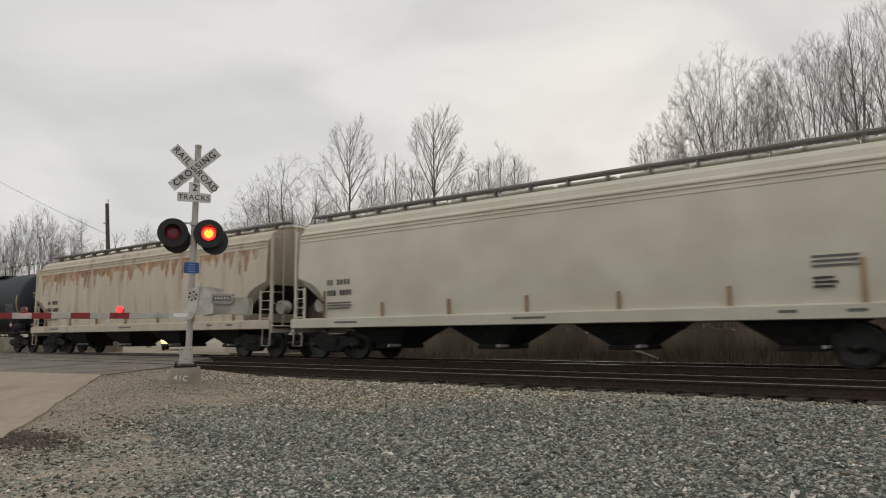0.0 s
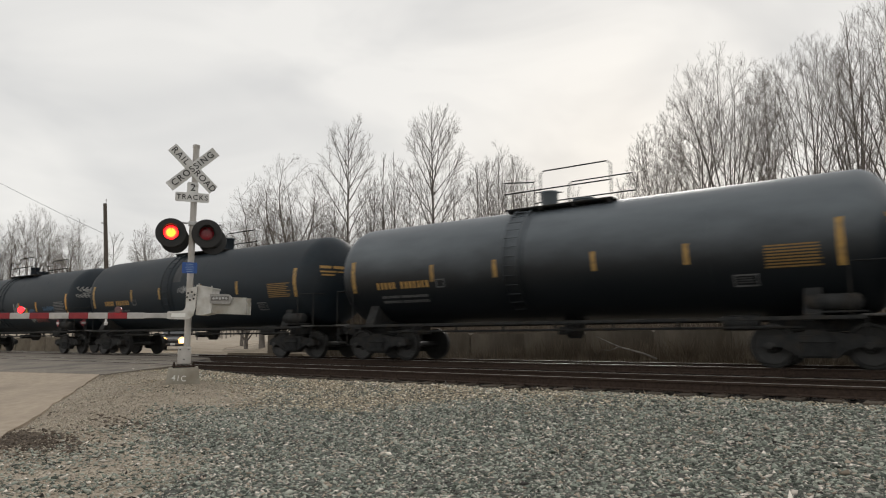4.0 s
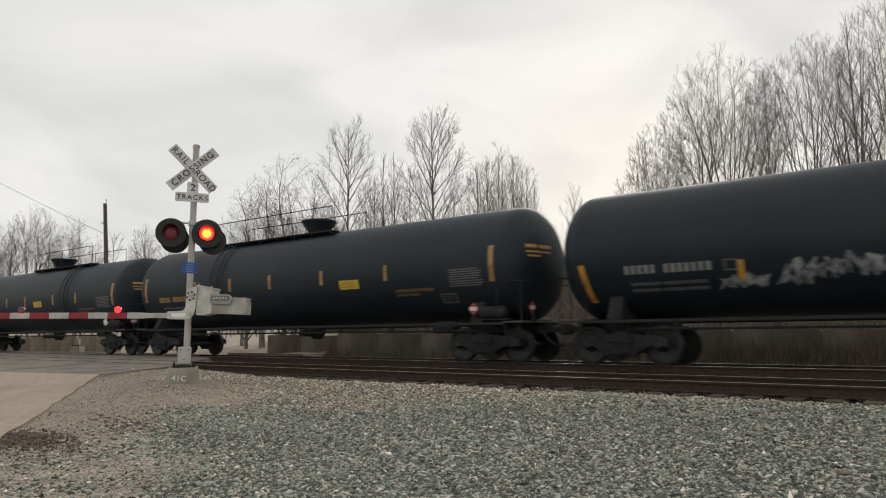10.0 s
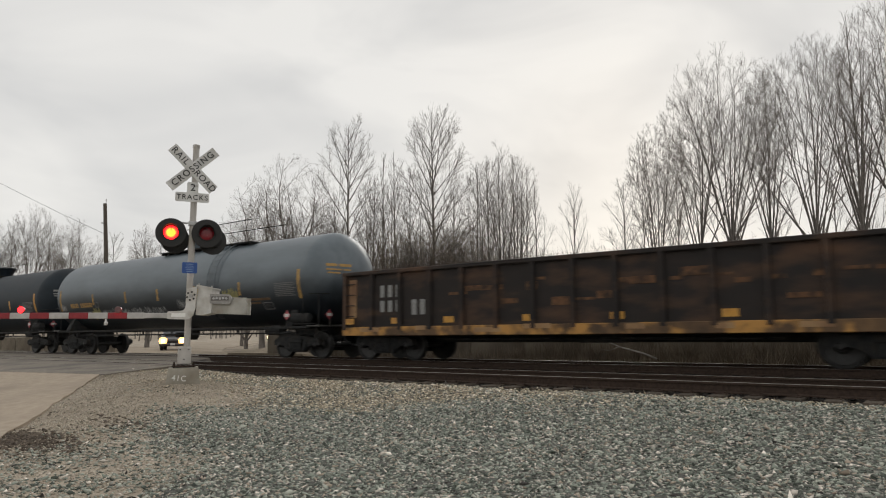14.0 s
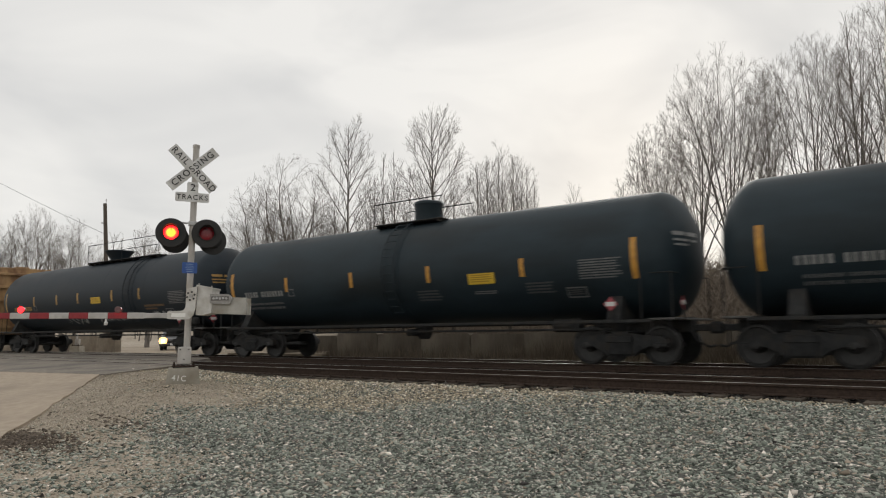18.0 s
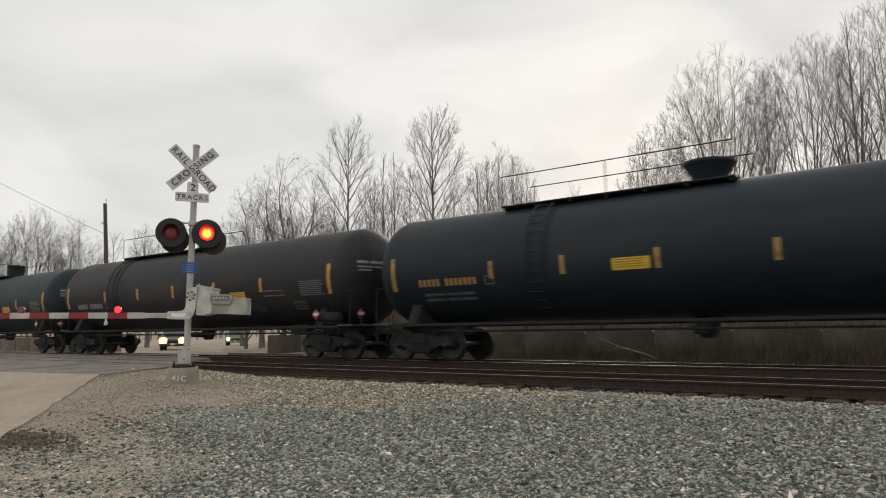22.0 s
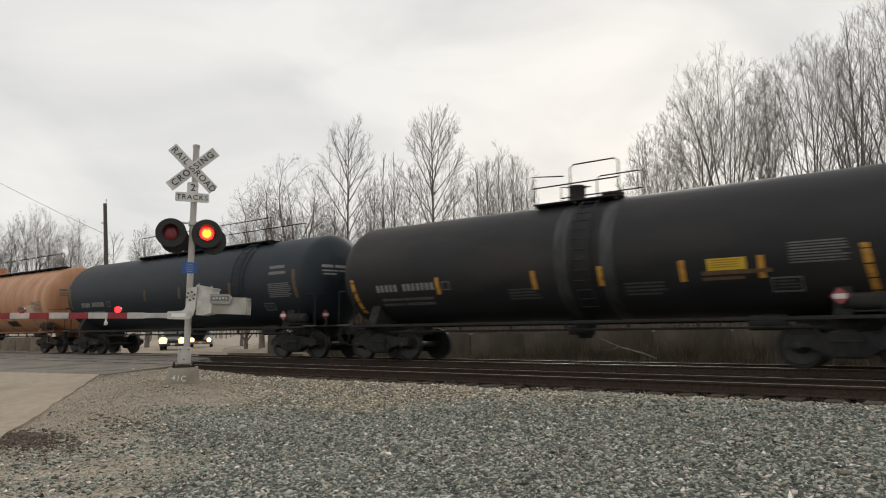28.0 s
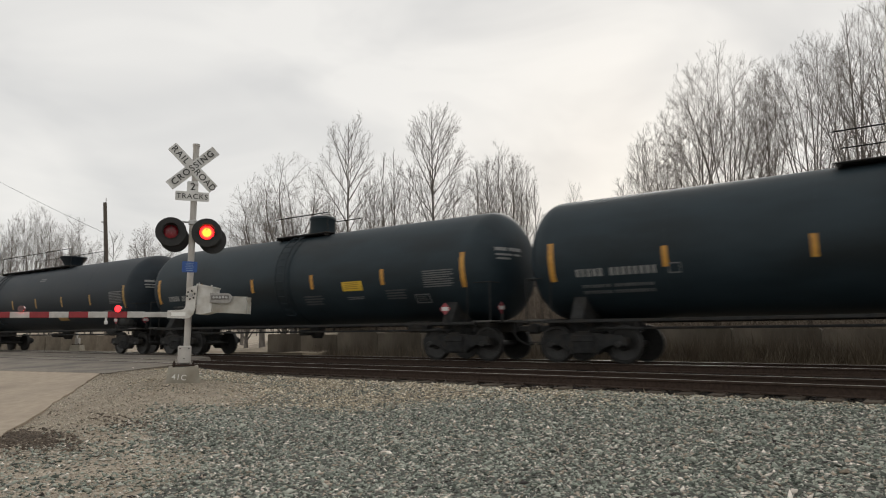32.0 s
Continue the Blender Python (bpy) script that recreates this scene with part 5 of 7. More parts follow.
        part("end_brace", Form().prism([(sx * (half - 1.15), 1.28), (sx * (half - 1.07), 1.28), (sx * (half - 1.07), 2.3), (sx * (half - 1.15), 2.3)], -1.49, -1.45), pm, car)
        part("crossover_platform", Form().box((sx * (half - 0.6), 0, 1.05), (0.5, 2.9, 0.05), 0.01), UNDER, car)
        part("end_sill", Form().box((sx * (half - 0.55), 0, 0.98), (0.12, 2.95, 0.26), 0.02), pm, car)
        part("sill_step", Form().tube([(sx * (half - 0.6), -1.45, 0.98), (sx * (half - 0.6), -1.48, 0.42), (sx * (half - 1.0), -1.48, 0.42), (sx * (half - 1.0), -1.45, 0.98)], 0.018, 6), pm, car)
        part("brake_gear", Form().lathe([(-0.15, 0.0), (-0.15, 0.24), (0.15, 0.24), (0.15, 0.0)], 16, "y", (sx * (half - 1.0), -0.55, 1.75)), BOX_WHITE, car, "pale brake cylinder on the end", 40)
        part("brake_valve", Form().box((sx * (half - 0.95), 0.3, 1.6), (0.3, 0.4, 0.5), 0.05), UNDER, car)
    for sy in (-1, 1):
        part("roof_walk", Form().box((0, sy * 0.62, 4.74), (2 * e + 0.3, 0.36, 0.06), 0.01), WALK, car, "roof walkway grating")
        for k in range(16):
            part("walk_bracket", Form().box((-e + 2 * e * (k + 0.5) / 16, sy * 0.66, 4.64), (0.05, 0.22, 0.16)), WALK, car)
    for k in range(10):
        x = -e + 2 * e * (k + 0.5) / 10
        part("roof_hatch", Form().box((x, 0, 4.66), (2 * e / 10 - 0.08, 0.66, 0.10), 0.03), pm, car, "trough hatch cover")
    part("reporting_mark", glyphs(-7.46, -6.44, 2.31, 2.48, 60, 2.3, seed).mesh("reporting_mark", MARK_BLACK), None, car, "faded black stencilled characters", m=pose(0, 58.49, 0), kind="stuff")
    part("number_mark", glyphs(-7.46, -6.37, 1.98, 2.15, 60, 2.3, seed + 1).mesh("number_mark", MARK_BLACK), None, car, "faded black stencilled characters", m=pose(0, 58.49, 0), kind="stuff")
    part("data_panel", lines_block(-7.46, -6.4, 1.55, 1.80, 3, 60, 2.3, seed + 2).mesh("data_panel", MARK_GREY), None, car, m=pose(0, 58.49, 0), kind="stuff")
    part("data_panel", lines_block(6.18, 7.13, 1.98, 2.26, 3, 60, 2.3, seed + 3).mesh("data_panel", MARK_GREY), None, car, m=pose(0, 58.49, 0), kind="stuff")
    part("data_panel", lines_block(6.19, 6.62, 1.58, 1.84, 3, 60, 2.3, seed + 4).mesh("data_panel", MARK_BLACK), None, car, m=pose(0, 58.49, 0), kind="stuff")
    for k, x in enumerate((-6.6, -0.2, 5.7, 6.9)):
        part("sill_stencil", Form().box((x, -1.562, 1.15), (0.95 if k < 2 else 0.35, 0.004, 0.06)), MARK_GREY, car, kind="stuff")
    trucks(car, half, half - 2.0)
    return car


def gondola(u0, u1, label):
    half = (u1 - u0) / 2 * STRETCH
    car = base("gondola_car", pose(along((u0 + u1) / 2), TY, 0), label, "gondola car", "train cars")
    pm = PAINT["gondola"]
    e = half - 0.62
    for sy in (-1, 1):
        part("side_wall", Form().box((0, sy * 1.40, 1.72), (2 * e, 0.05, 1.78), 0.006), pm, car, "rusty steel side sheet")
        part("top_chord", Form().box((0, sy * 1.44, 2.60), (2 * e + 0.05, 0.16, 0.12), 0.02), pm, car, "heavy top chord")
        part("bottom_chord", Form().box((0, sy * 1.46, 0.86), (2 * e, 0.10, 0.26), 0.015), SILL_RUST if sy < 0 else pm, car, "rust and yellow stained side sill")
        for k in range(15):
            x = -e + 0.10 + (2 * e - 0.2) * k / 14
            part("side_post", Form().prism([(x - 0.09, sy * 1.42), (x + 0.09, sy * 1.42), (x + 0.06, sy * 1.53), (x - 0.06, sy * 1.53)][::sy], 0.90, 2.56, "z"), pm, car, "pressed side post")
    for sx in (-1, 1):
        part("end_wall", Form().box((sx * e, 0, 1.72), (0.06, 2.8, 1.82), 0.006), pm, car, "steel end sheet")
        for k in range(4):
            part("end_rib", Form().box((sx * (e + 0.06), 0, 1.05 + 0.42 * k), (0.08, 2.75, 0.12), 0.02), pm, car)
        for k in range(5):
            part("ladder_rung", Form().tube([(sx * (e - 0.05), -1.50, 1.0 + 0.32 * k), (sx * (e - 0.50), -1.50, 1.0 + 0.32 * k)], 0.016, 5), UNDER, car)
    part("floor", Form().box((0, 0, 1.0), (2 * e, 2.76, 0.06)), pm, car)
    part("centre_sill", Form().box((0, 0, 0.72), (2 * half - 1.2, 0.4, 0.4), 0.02), UNDER, car)
    part("brake_rigging", Form().box((0.4, -0.6, 0.66), (1.2, 0.5, 0.28), 0.04).tube([(-4.5, -0.9, 0.62), (4.5, -0.9, 0.62)], 0.03, 6), UNDER, car)
    for k, x in enumerate((-e + 0.35, -e + 2.1, -e + 4.0, -e + 6.5, 1.1, 3.6, e - 0.75)):
        part("side_tape", Form().box((x, -1.532 if k in (0, 6) else -1.436, 1.16), (0.34, 0.006, 0.17)), TAPE, car, "amber reflective patch")
    part("reporting_mark", Form().add(*(lambda g: (g.v, g.f))(glyphs(-e + 1.5, -e + 2.4, 1.85, 2.2, 60, 1.9, 31))).mesh("reporting_mark", MARK_WHITE), None, car, m=pose(0, 58.57, 0), kind="stuff")
    part("number_mark", glyphs(-e + 1.5, -e + 2.4, 1.42, 1.75, 60, 1.9, 32).mesh("number_mark", MARK_WHITE), None, car, m=pose(0, 58.57, 0), kind="stuff")
    part("number_mark", glyphs(-e + 2.7, -e + 3.3, 1.32, 1.75, 60, 1.9, 33).mesh("number_mark", MARK_WHITE), None, car, m=pose(0, 58.57, 0), kind="stuff")
    rnd = random.Random(8)
    for k in range(22):
        x = -e + 4.4 + k * 0.52 + rnd.uniform(-0.15, 0.15)
        part("rust_patch", Form().box((x, -1.427 - 0.0006 * k, rnd.choice((1.55, 1.95, 2.05)) + rnd.uniform(-0.12, 0.12)), (rnd.uniform(0.2, 0.75), 0.006, rnd.uniform(0.06, 0.22)), 0.002), RUST_PATCH, car, "flaking rusty paint")
    for x, w in ((-e + 0.38, 0.30), (e - 0.40, 0.42)):
        part("ochre_patch", Form().box((x, -1.43, 1.85), (w, 0.012, 1.15), 0.004), PAINT["yellow"], car, "scraped ochre paint")
    for k in range(8):
        part("sill_scrape", Form().box((-e + 1.2 + 1.95 * k + rnd.uniform(-0.3, 0.3), -1.512, 0.90 + rnd.uniform(-0.05, 0.05)), (rnd.uniform(0.35, 0.9), 0.006, 0.12), 0.002), PAINT["yellow"], car, "scraped ochre paint on the sill")
    trucks(car, half, half - 1.95)
    return car


def centerbeam(u0, u1, label):
    half = (u1 - u0) / 2 * STRETCH
    car = base("centerbeam_flatcar", pose(along((u0 + u1) / 2), TY, 0), label, "centerbeam flatcar", "train cars")
    pm = PAINT["yellow"]
    e = half - 0.70
    part("deck", Form().box((0, 0, 1.0), (2 * e, 2.8, 0.10), 0.01), PLATE_BROWN, car, "worn deck")
    for sy in (-1, 1):
        part("side_sill", Form().box((0, sy * 1.42, 0.93), (2 * e, 0.10, 0.30), 0.015), pm, car, "yellow side sill")
        for k in range(20):
            x = -e + 0.5 + (2 * e - 1.0) * k / 19
            part("winch", Form().lathe([(-0.07, 0.0), (-0.07, 0.09), (0.07, 0.09), (0.07, 0.0)], 10, "x", (x, sy * 1.44, 0.84)), UNDER, car, "dark tie-down winch")
    for k, x in enumerate((-e + 1.9, -e + 3.3)):
        part("sill_stencil", glyphs(x, x + 0.8, 0.88, 1.0, 60, 0.95, 40 + k).mesh("sill_stencil", MARK_WHITE), None, car, m=pose(0, 58.525, 0), kind="stuff")
    for sx in (-1, 1):
        part("bulkhead", Form().box((sx * (e - 0.08), 0, 2.80), (0.10, 2.86, 3.6), 0.02), pm, car, "tall yellow bulkhead")
        for k in range(5):
            part("bulkhead_beam", Form().box((sx * (e + 0.04), 0, 1.35 + 0.72 * k), (0.16, 2.84, 0.14), 0.02), pm, car)
        for sy in (-1, 1):
            part("bulkhead_post", Form().box((sx * (e - 0.04), sy * 1.38, 2.80), (0.24, 0.12, 3.66), 0.02), pm, car)
            part("bulkhead_flange", Form().box((sx * (e - 0.35), sy * 0.34, 2.78), (0.55, 0.06, 3.5), 0.015), pm, car)
        part("web_plate", Form().box((sx * (e - 0.72), 0, 2.75), (1.15, 0.30, 3.4), 0.03), pm, car, "pierced end web plate")
        for k in range(12):
            if k not in (4, 8):
                part("web_slot", Form().box((sx * (e - 0.72), -0.155, 1.45 + 0.24 * k), (0.62, 0.012, 0.06), 0.0), UNDER, car)
    part("top_chord", Form().box((0, 0, 4.60), (2 * e - 0.1, 0.62, 0.16), 0.03), pm, car, "wide top beam")
    n = 16
    pitch = (2 * e - 2.6) / n
    for k in range(n + 1):
        x = -e + 1.3 + pitch * k
        part("post", Form().prism([(x - 0.10, 1.05), (x + 0.10, 1.05), (x + 0.065, 2.2), (x + 0.06, 4.54), (x - 0.06, 4.54), (x - 0.065, 2.2)], -0.15, 0.15), pm, car, "rust-scuffed upright post")
        part("post_foot", Form().prism([(x - 0.22, 1.05), (x + 0.22, 1.05), (x + 0.05, 1.45), (x - 0.05, 1.45)], -0.17, 0.17), pm, car)
    for k in range(n):
        x = -e + 1.3 + pitch * k
        a, b = ((x + 0.12, 1.12), (x + pitch - 0.05, 4.2)) if k % 2 == 0 else ((x + 0.05, 4.2), (x + pitch - 0.12, 1.12))
        v = Vector((b[0] - a[0], 0, b[1] - a[1]))
        part("brace", Form().box(((a[0] + b[0]) / 2, 0, (a[1] + b[1]) / 2), (v.length, 0.12, 0.11), 0.02, Matrix.Rotation(-math.atan2(v.z, v.x), 3, "Y")), pm, car, "diagonal brace")
    # dark plates added on the sill stand for the gaps in it
    for k in range(19):
        x = -e + 0.9 + (2 * e - 1.8) * k / 18
        part("sill_gap", Form().box((x, -1.475, 0.93), (0.24, 0.02, 0.24), 0.004), UNDER, car, "dark plate standing for a gap in the sill")
    for x in (-e + 4.0, -e + 6.2):
        part("sill_panel", Form().box((x, -1.474, 0.94), (0.72, 0.012, 0.20), 0.002), BOX_WHITE, car, "grimy white panel on the sill")
    part("centre_sill", Form().box((0, 0, 0.72), (2 * half - 1.2, 0.5, 0.42), 0.02), UNDER, car)
    part("brake_rigging", Form().tube([(-e + 3.4, -0.9, 0.70), (0, -0.9, 0.48), (e - 3.4, -0.9, 0.70)], 0.03, 6).box((1.0, -0.5, 0.62), (1.1, 0.6, 0.3), 0.05), UNDER, car)
    trucks(car, half, half - 2.3)
    return car


# ---- the train, car by car, from its head ----
G_BARS, U_BARS, A_BARS = (-4.53, -1.56, 1.43, 4.45), (-5.0, -2.5, -0.15, 2.5, 4.97), (-3.48, -1.41, 1.36, 3.54)
G_NOTICE, U_NOTICE = (2.78, 3.61, 2.07, 2.35), (0.70, 1.52, 2.23, 2.50)
G_SERVICE = ((0.95, 1.85, 1.68, 2.0, 4), (2.9, 3.66, 1.80, 1.90, 2), (4.5, 5.35, 1.75, 2.05, 4))
SLATE = "slate-black tank car with amber strips and white stencils"


def slate_car(u0, u1, seed):
    """One of the matching slate-black cars."""
    return tank_car(u0, u1, SLATE, "slate", 1.55, 4.18, "G", "white", TAPE, (-1.23, 1.38), G_BARS, G_NOTICE, seed=seed, dome_at=0.30, service=G_SERVICE,
                    mark=(-6.72, -4.70, 2.07, 2.25))


CARS = [
    tank_car(-57.3, -38.1, "black tank car with a stained shell", "black", 1.56, 4.2, "U", "gold", TAPE_DIRTY, (-1.2, 4.78), U_BARS, seed=2),
    hopper(-38.1, -18.9, "dirty white covered hopper streaked with rust below the roof", "rustwhite", 3, True),
    hopper(-18.9, 0.4, "dusty off-white covered hopper with a clean long side", "white", 4),
    tank_car(0.4, 16.15, "black tank car with white stencils and patches of overpainting", "brownblack", 1.50, 4.08, "A", "white", TAPE, (-1.7, 0.6), (-2.9, 1.66, 4.42), (2.2, 3.05, 2.05, 2.32), seed=11,
             scrawl=((-1.6, -0.6, 1.75, 2.15, 0, 4), (-0.3, 0.9, 1.7, 2.2, 0, 5)), ladder=-2.4, dome_at=-0.1),
    tank_car(16.15, 31.8, "black tank car covered with pale, red and blue graffiti", "black", 1.50, 4.06, "A", "white", TAPE, (-1.45, 1.5), (-3.72, -1.52, 1.49, 3.40), (1.54, 2.36, 1.98, 2.22), seed=12,
             scrawl=((-3.5, -1.5, 1.45, 2.15, 0, 7), (-0.85, -0.5, 2.3, 2.95, 0, 4), (0.87, 1.45, 1.8, 2.55, 0, 4), (2.9, 4.1, 1.45, 2.05, 3, 6), (4.2, 5.3, 2.0, 2.28, 2, 6), (-6.4, -5.7, 1.95, 2.15, 2, 4),
                     (2.4, 2.9, 1.5, 1.9, 0, 3), (2.5, 3.1, 1.95, 2.2, 2, 3)), ladder=-0.8, dome_at=0.05, flip=True, tape_z=2.26, panel=(5.25, 6.35, 1.88, 2.45), square=(4.57, 5.09, 1.62, 1.93),
             mark=(-5.6, -3.9, 2.08, 2.30)),
    tank_car(31.8, 47.65, "black tank car with gold stencils and a small white scrawl", "black", 1.52, 4.12, "A", "gold", TAPE_DIRTY, (-1.46, 1.62), A_BARS, seed=13,
             scrawl=((-0.2, 1.15, 2.36, 2.69, 0, 6),), ladder=-0.9, dome_at=0.43, placards=False, square=(4.51, 4.97, 1.64, 1.90), tape_z=2.45),
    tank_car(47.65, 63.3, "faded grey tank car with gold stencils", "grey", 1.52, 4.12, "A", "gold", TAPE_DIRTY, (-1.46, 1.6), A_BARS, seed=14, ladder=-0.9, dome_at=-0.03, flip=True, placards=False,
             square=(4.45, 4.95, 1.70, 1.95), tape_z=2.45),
    tank_car(63.3, 79.1, "black tank car with gold stencils and faint scrawls", "black", 1.52, 4.12, "A", "gold", TAPE_DIRTY, (-1.46, 1.6), A_BARS, seed=15,
             scrawl=((-2.9, -1.5, 1.65, 2.0, 0, 7), (2.2, 3.4, 1.65, 2.0, 0, 6)), ladder=-0.9, dome_at=-0.03, flip=True, placards=False, square=(4.45, 4.95, 1.70, 1.95), tape_z=2.45),
    tank_car(79.1, 94.8, "plain black tank car with gold stencils and a pale notice", "black", 1.52, 4.12, "A", "gold", TAPE_DIRTY, (-1.46, 1.57), A_BARS, (2.06, 2.89, 2.13, 2.40, MARK_WHITE, "pale green-white notice"), seed=16,
             ladder=-0.9, dome_at=-0.03, flip=True, placards=False, panel=(5.13, 6.21, 2.18, 2.62), square=(4.42, 4.95, 1.72, 1.97), mark=(-5.64, -3.6, 2.22, 2.42), tape_z=2.46, service=((-1.35, -1.0, 1.70, 1.90, 3),)),
    tank_car(94.8, 113.85, "long grey tank car, darker towards the bottom, with gold stencils", "grey", 1.58, 4.24, "U", "gold", TAPE_DIRTY, (-1.2, 4.78), U_BARS, (-2.5, -1.65, 2.22, 2.50), seed=17, ladder=3.8, dome_at=0.2, plate=5.03),
    tank_car(113.85, 132.85, "long black tank car with gold stencils and a yellow notice", "black", 1.58, 4.24, "U", "gold", TAPE_DIRTY, (-1.2, 4.78), (-4.78, -2.44, -0.27, 2.71, 4.94), U_NOTICE, seed=18, ladder=3.8,
             dome_at=0.2, plate=5.05, tape_z=2.53),
    tank_car(132.85, 152.05, "long black tank car with gold stencils and a low yellow notice", "black", 1.58, 4.24, "U", "gold", TAPE_DIRTY, (-4.9, 1.6), (-4.9, -2.79, -0.62, 1.9, 4.6), (2.7, 3.5, 2.15, 2.42), seed=19,
             ladder=-3.6, dome_at=0.1, plate=4.9, tape_z=2.55),
    tank_car(152.05, 171.2, "long black tank car with pale graffiti along its side", "black", 1.58, 4.24, "U", "white", TAPE, (-1.18, 4.80), (-4.8, -1.63, 0.66, 3.39, 6.58), U_NOTICE, seed=20, ladder=3.8, dome_at=0.26,
             scrawl=((-5.2, -3.6, 1.65, 2.0, 0, 6), (-3.9, -1.9, 1.75, 2.3, 0, 7), (-1.6, 0.6, 1.55, 2.5, 0, 8), (1.45, 3.55, 1.68, 2.4, 0, 7)), tape_z=2.02, end_z=(1.48, 2.36), heat=True, decal=(5.02, 5.82, 1.42, 1.72),
             square=(6.05, 6.47, 1.70, 1.93)),
    tank_car(171.2, 190.0, "long black tank car with a white scrawl low on its side", "black", 1.58, 4.24, "U", "white", TAPE, (-6.2, 1.5), (-5.9, -2.75, -0.1, 2.5, 5.15), (2.75, 3.55, 2.1, 2.38), seed=21, ladder=-5.2, dome_at=0.1,
             scrawl=((-2.3, -0.1, 1.35, 2.1, 0, 8),), heat=True, mark=(-7.21, -5.33, 1.74, 1.94), tape_z=2.40),
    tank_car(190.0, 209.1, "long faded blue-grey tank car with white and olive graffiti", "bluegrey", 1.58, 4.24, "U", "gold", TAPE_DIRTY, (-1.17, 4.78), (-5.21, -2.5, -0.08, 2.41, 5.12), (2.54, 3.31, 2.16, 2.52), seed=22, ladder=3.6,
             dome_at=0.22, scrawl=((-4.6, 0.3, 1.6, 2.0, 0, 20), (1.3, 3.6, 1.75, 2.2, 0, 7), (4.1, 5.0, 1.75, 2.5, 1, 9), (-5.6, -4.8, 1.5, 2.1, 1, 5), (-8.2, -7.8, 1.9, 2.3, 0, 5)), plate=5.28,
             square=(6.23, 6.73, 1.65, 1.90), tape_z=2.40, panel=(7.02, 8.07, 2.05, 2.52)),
    gondola(209.1, 225.8, "rusty dark brown gondola with amber patches along its sill"),
    centerbeam(225.8, 248.5, "empty weathered yellow centerbeam flatcar with open bracing"),
    tank_car(248.5, 267.4, "long black tank car with a yellow notice and pale scrawls", "black", 1.58, 4.24, "U", "gold", TAPE_DIRTY, (-1.26, 4.75), (-4.92, -2.55, -0.51, 2.49, 4.65), U_NOTICE, seed=23, ladder=3.8,
             dome_at=0.05, scrawl=((-2.27, -0.2, 1.34, 1.84, 0, 4), (0.67, 3.57, 1.42, 1.78, 0, 8), (3.97, 6.98, 1.49, 1.82, 0, 8), (8.0, 8.4, 1.5, 2.2, 0, 4)), plate=4.92, tape_z=2.51),
    slate_car(267.4, 284.85, 24),
    slate_car(284.85, 302.2, 25),
    slate_car(302.2, 319.7, 26),
    tank_car(319.7, 339.45, "long brown-black tank car with white stencils and a yellow notice", "brownblack", 1.58, 4.24, "C", "white", TAPE, (-5.23, 1.05), (-5.22, -2.61, -0.07, 2.58, 5.23), (3.53, 4.33, 2.02, 2.29), seed=27,
             ladder=-4.6, dome_at=0.15, tape_z=2.48, mark=(-7.69, -5.54, 2.0, 2.21), service=((5.29, 6.5, 2.22, 2.30, 1), (5.29, 6.6, 2.06, 2.14, 1)), scrawl=((3.8, 5.2, 1.55, 1.90, 4, 9),)),
    tank_car(339.45, 358.6, "long black tank car with gold stencils and a striped sticker", "black", 1.58, 4.24, "U", "gold", TAPE_DIRTY, (-5.0, 1.1), (-4.9, -2.83, -0.48, 1.99, 4.85), (-1.55, -0.65, 2.20, 2.48), seed=28, ladder=-3.6,
             dome_at=0.33, decal=(5.31, 5.85, 1.50, 1.80)),
    slate_car(358.6, 376.0, 29),
    tank_car(376.0, 395.9, "long black tank car with white stencils and a low yellow plate", "black", 1.57, 4.22, "C", "white", TAPE, (-0.98, 5.2), (-5.35, -2.93, -0.70, 2.42, 5.40), (5.39, 6.20, 1.88, 2.26), seed=30, ladder=4.0,
             dome_at=0.19, tape_z=2.49, mark=(-7.67, -5.70, 2.03, 2.22), service=((6.22, 7.05, 2.36, 2.44, 1), (6.27, 7.31, 2.14, 2.22, 1)), square=(6.84, 7.40, 1.51, 1.77)),
    tank_car(395.9, 416.65, "long faded orange tank car with dark streaks from its roof walk", "orange", 1.60, 4.26, "C", "grey", TAPE_DIRTY, (-9.2, 9.2), (), None, seed=31, ladder=1.2, dome_at=-0.9,
             placards=False, long_rail=True, mark=(-8.29, -6.62, 1.86, 2.06)),
    tank_car(416.65, 434.6, "black tank car with bold white stencils near its end", "black", 1.55, 4.18, "U", "white", TAPE_SOOTY, (-3.3, 5.5), (-1.45, 0.99, 4.14), None, seed=32, ladder=4.6, dome_at=-0.5, heat=True,
             service=((6.30, 7.14, 2.75, 3.16, 2),)),
    tank_car(434.6, 450.7, "brown-black tank car with a grey band, white stencils and yellow notice", "brownblack", 1.54, 4.16, "A", "white", TAPE, (-0.9, 1.5), (-3.63, -0.59, 1.20, 3.12, 4.74), (3.66, 4.45, 2.06, 2.31), seed=33,
             ladder=0.75, dome_at=0.49, flip=True, heat=True, tape_z=2.09, end_z=(1.42, 2.42), panel=(5.27, 6.35, 2.10, 2.55), square=(4.88, 5.47, 1.56, 1.86), plate=3.53, mark=(-5.90, -3.72, 2.0, 2.20),
             service=((-1.4, -0.45, 1.62, 1.92, 4), (1.75, 2.75, 1.60, 1.92, 4))),
    tank_car(450.7, 469.55, "long slate tank car with a full-length roof walk and scrawls", "slate", 1.58, 4.22, "C", "white", TAPE, (-8.6, 8.4), (-5.22, -3.41, -1.36, 0.95, 3.06, 5.06),
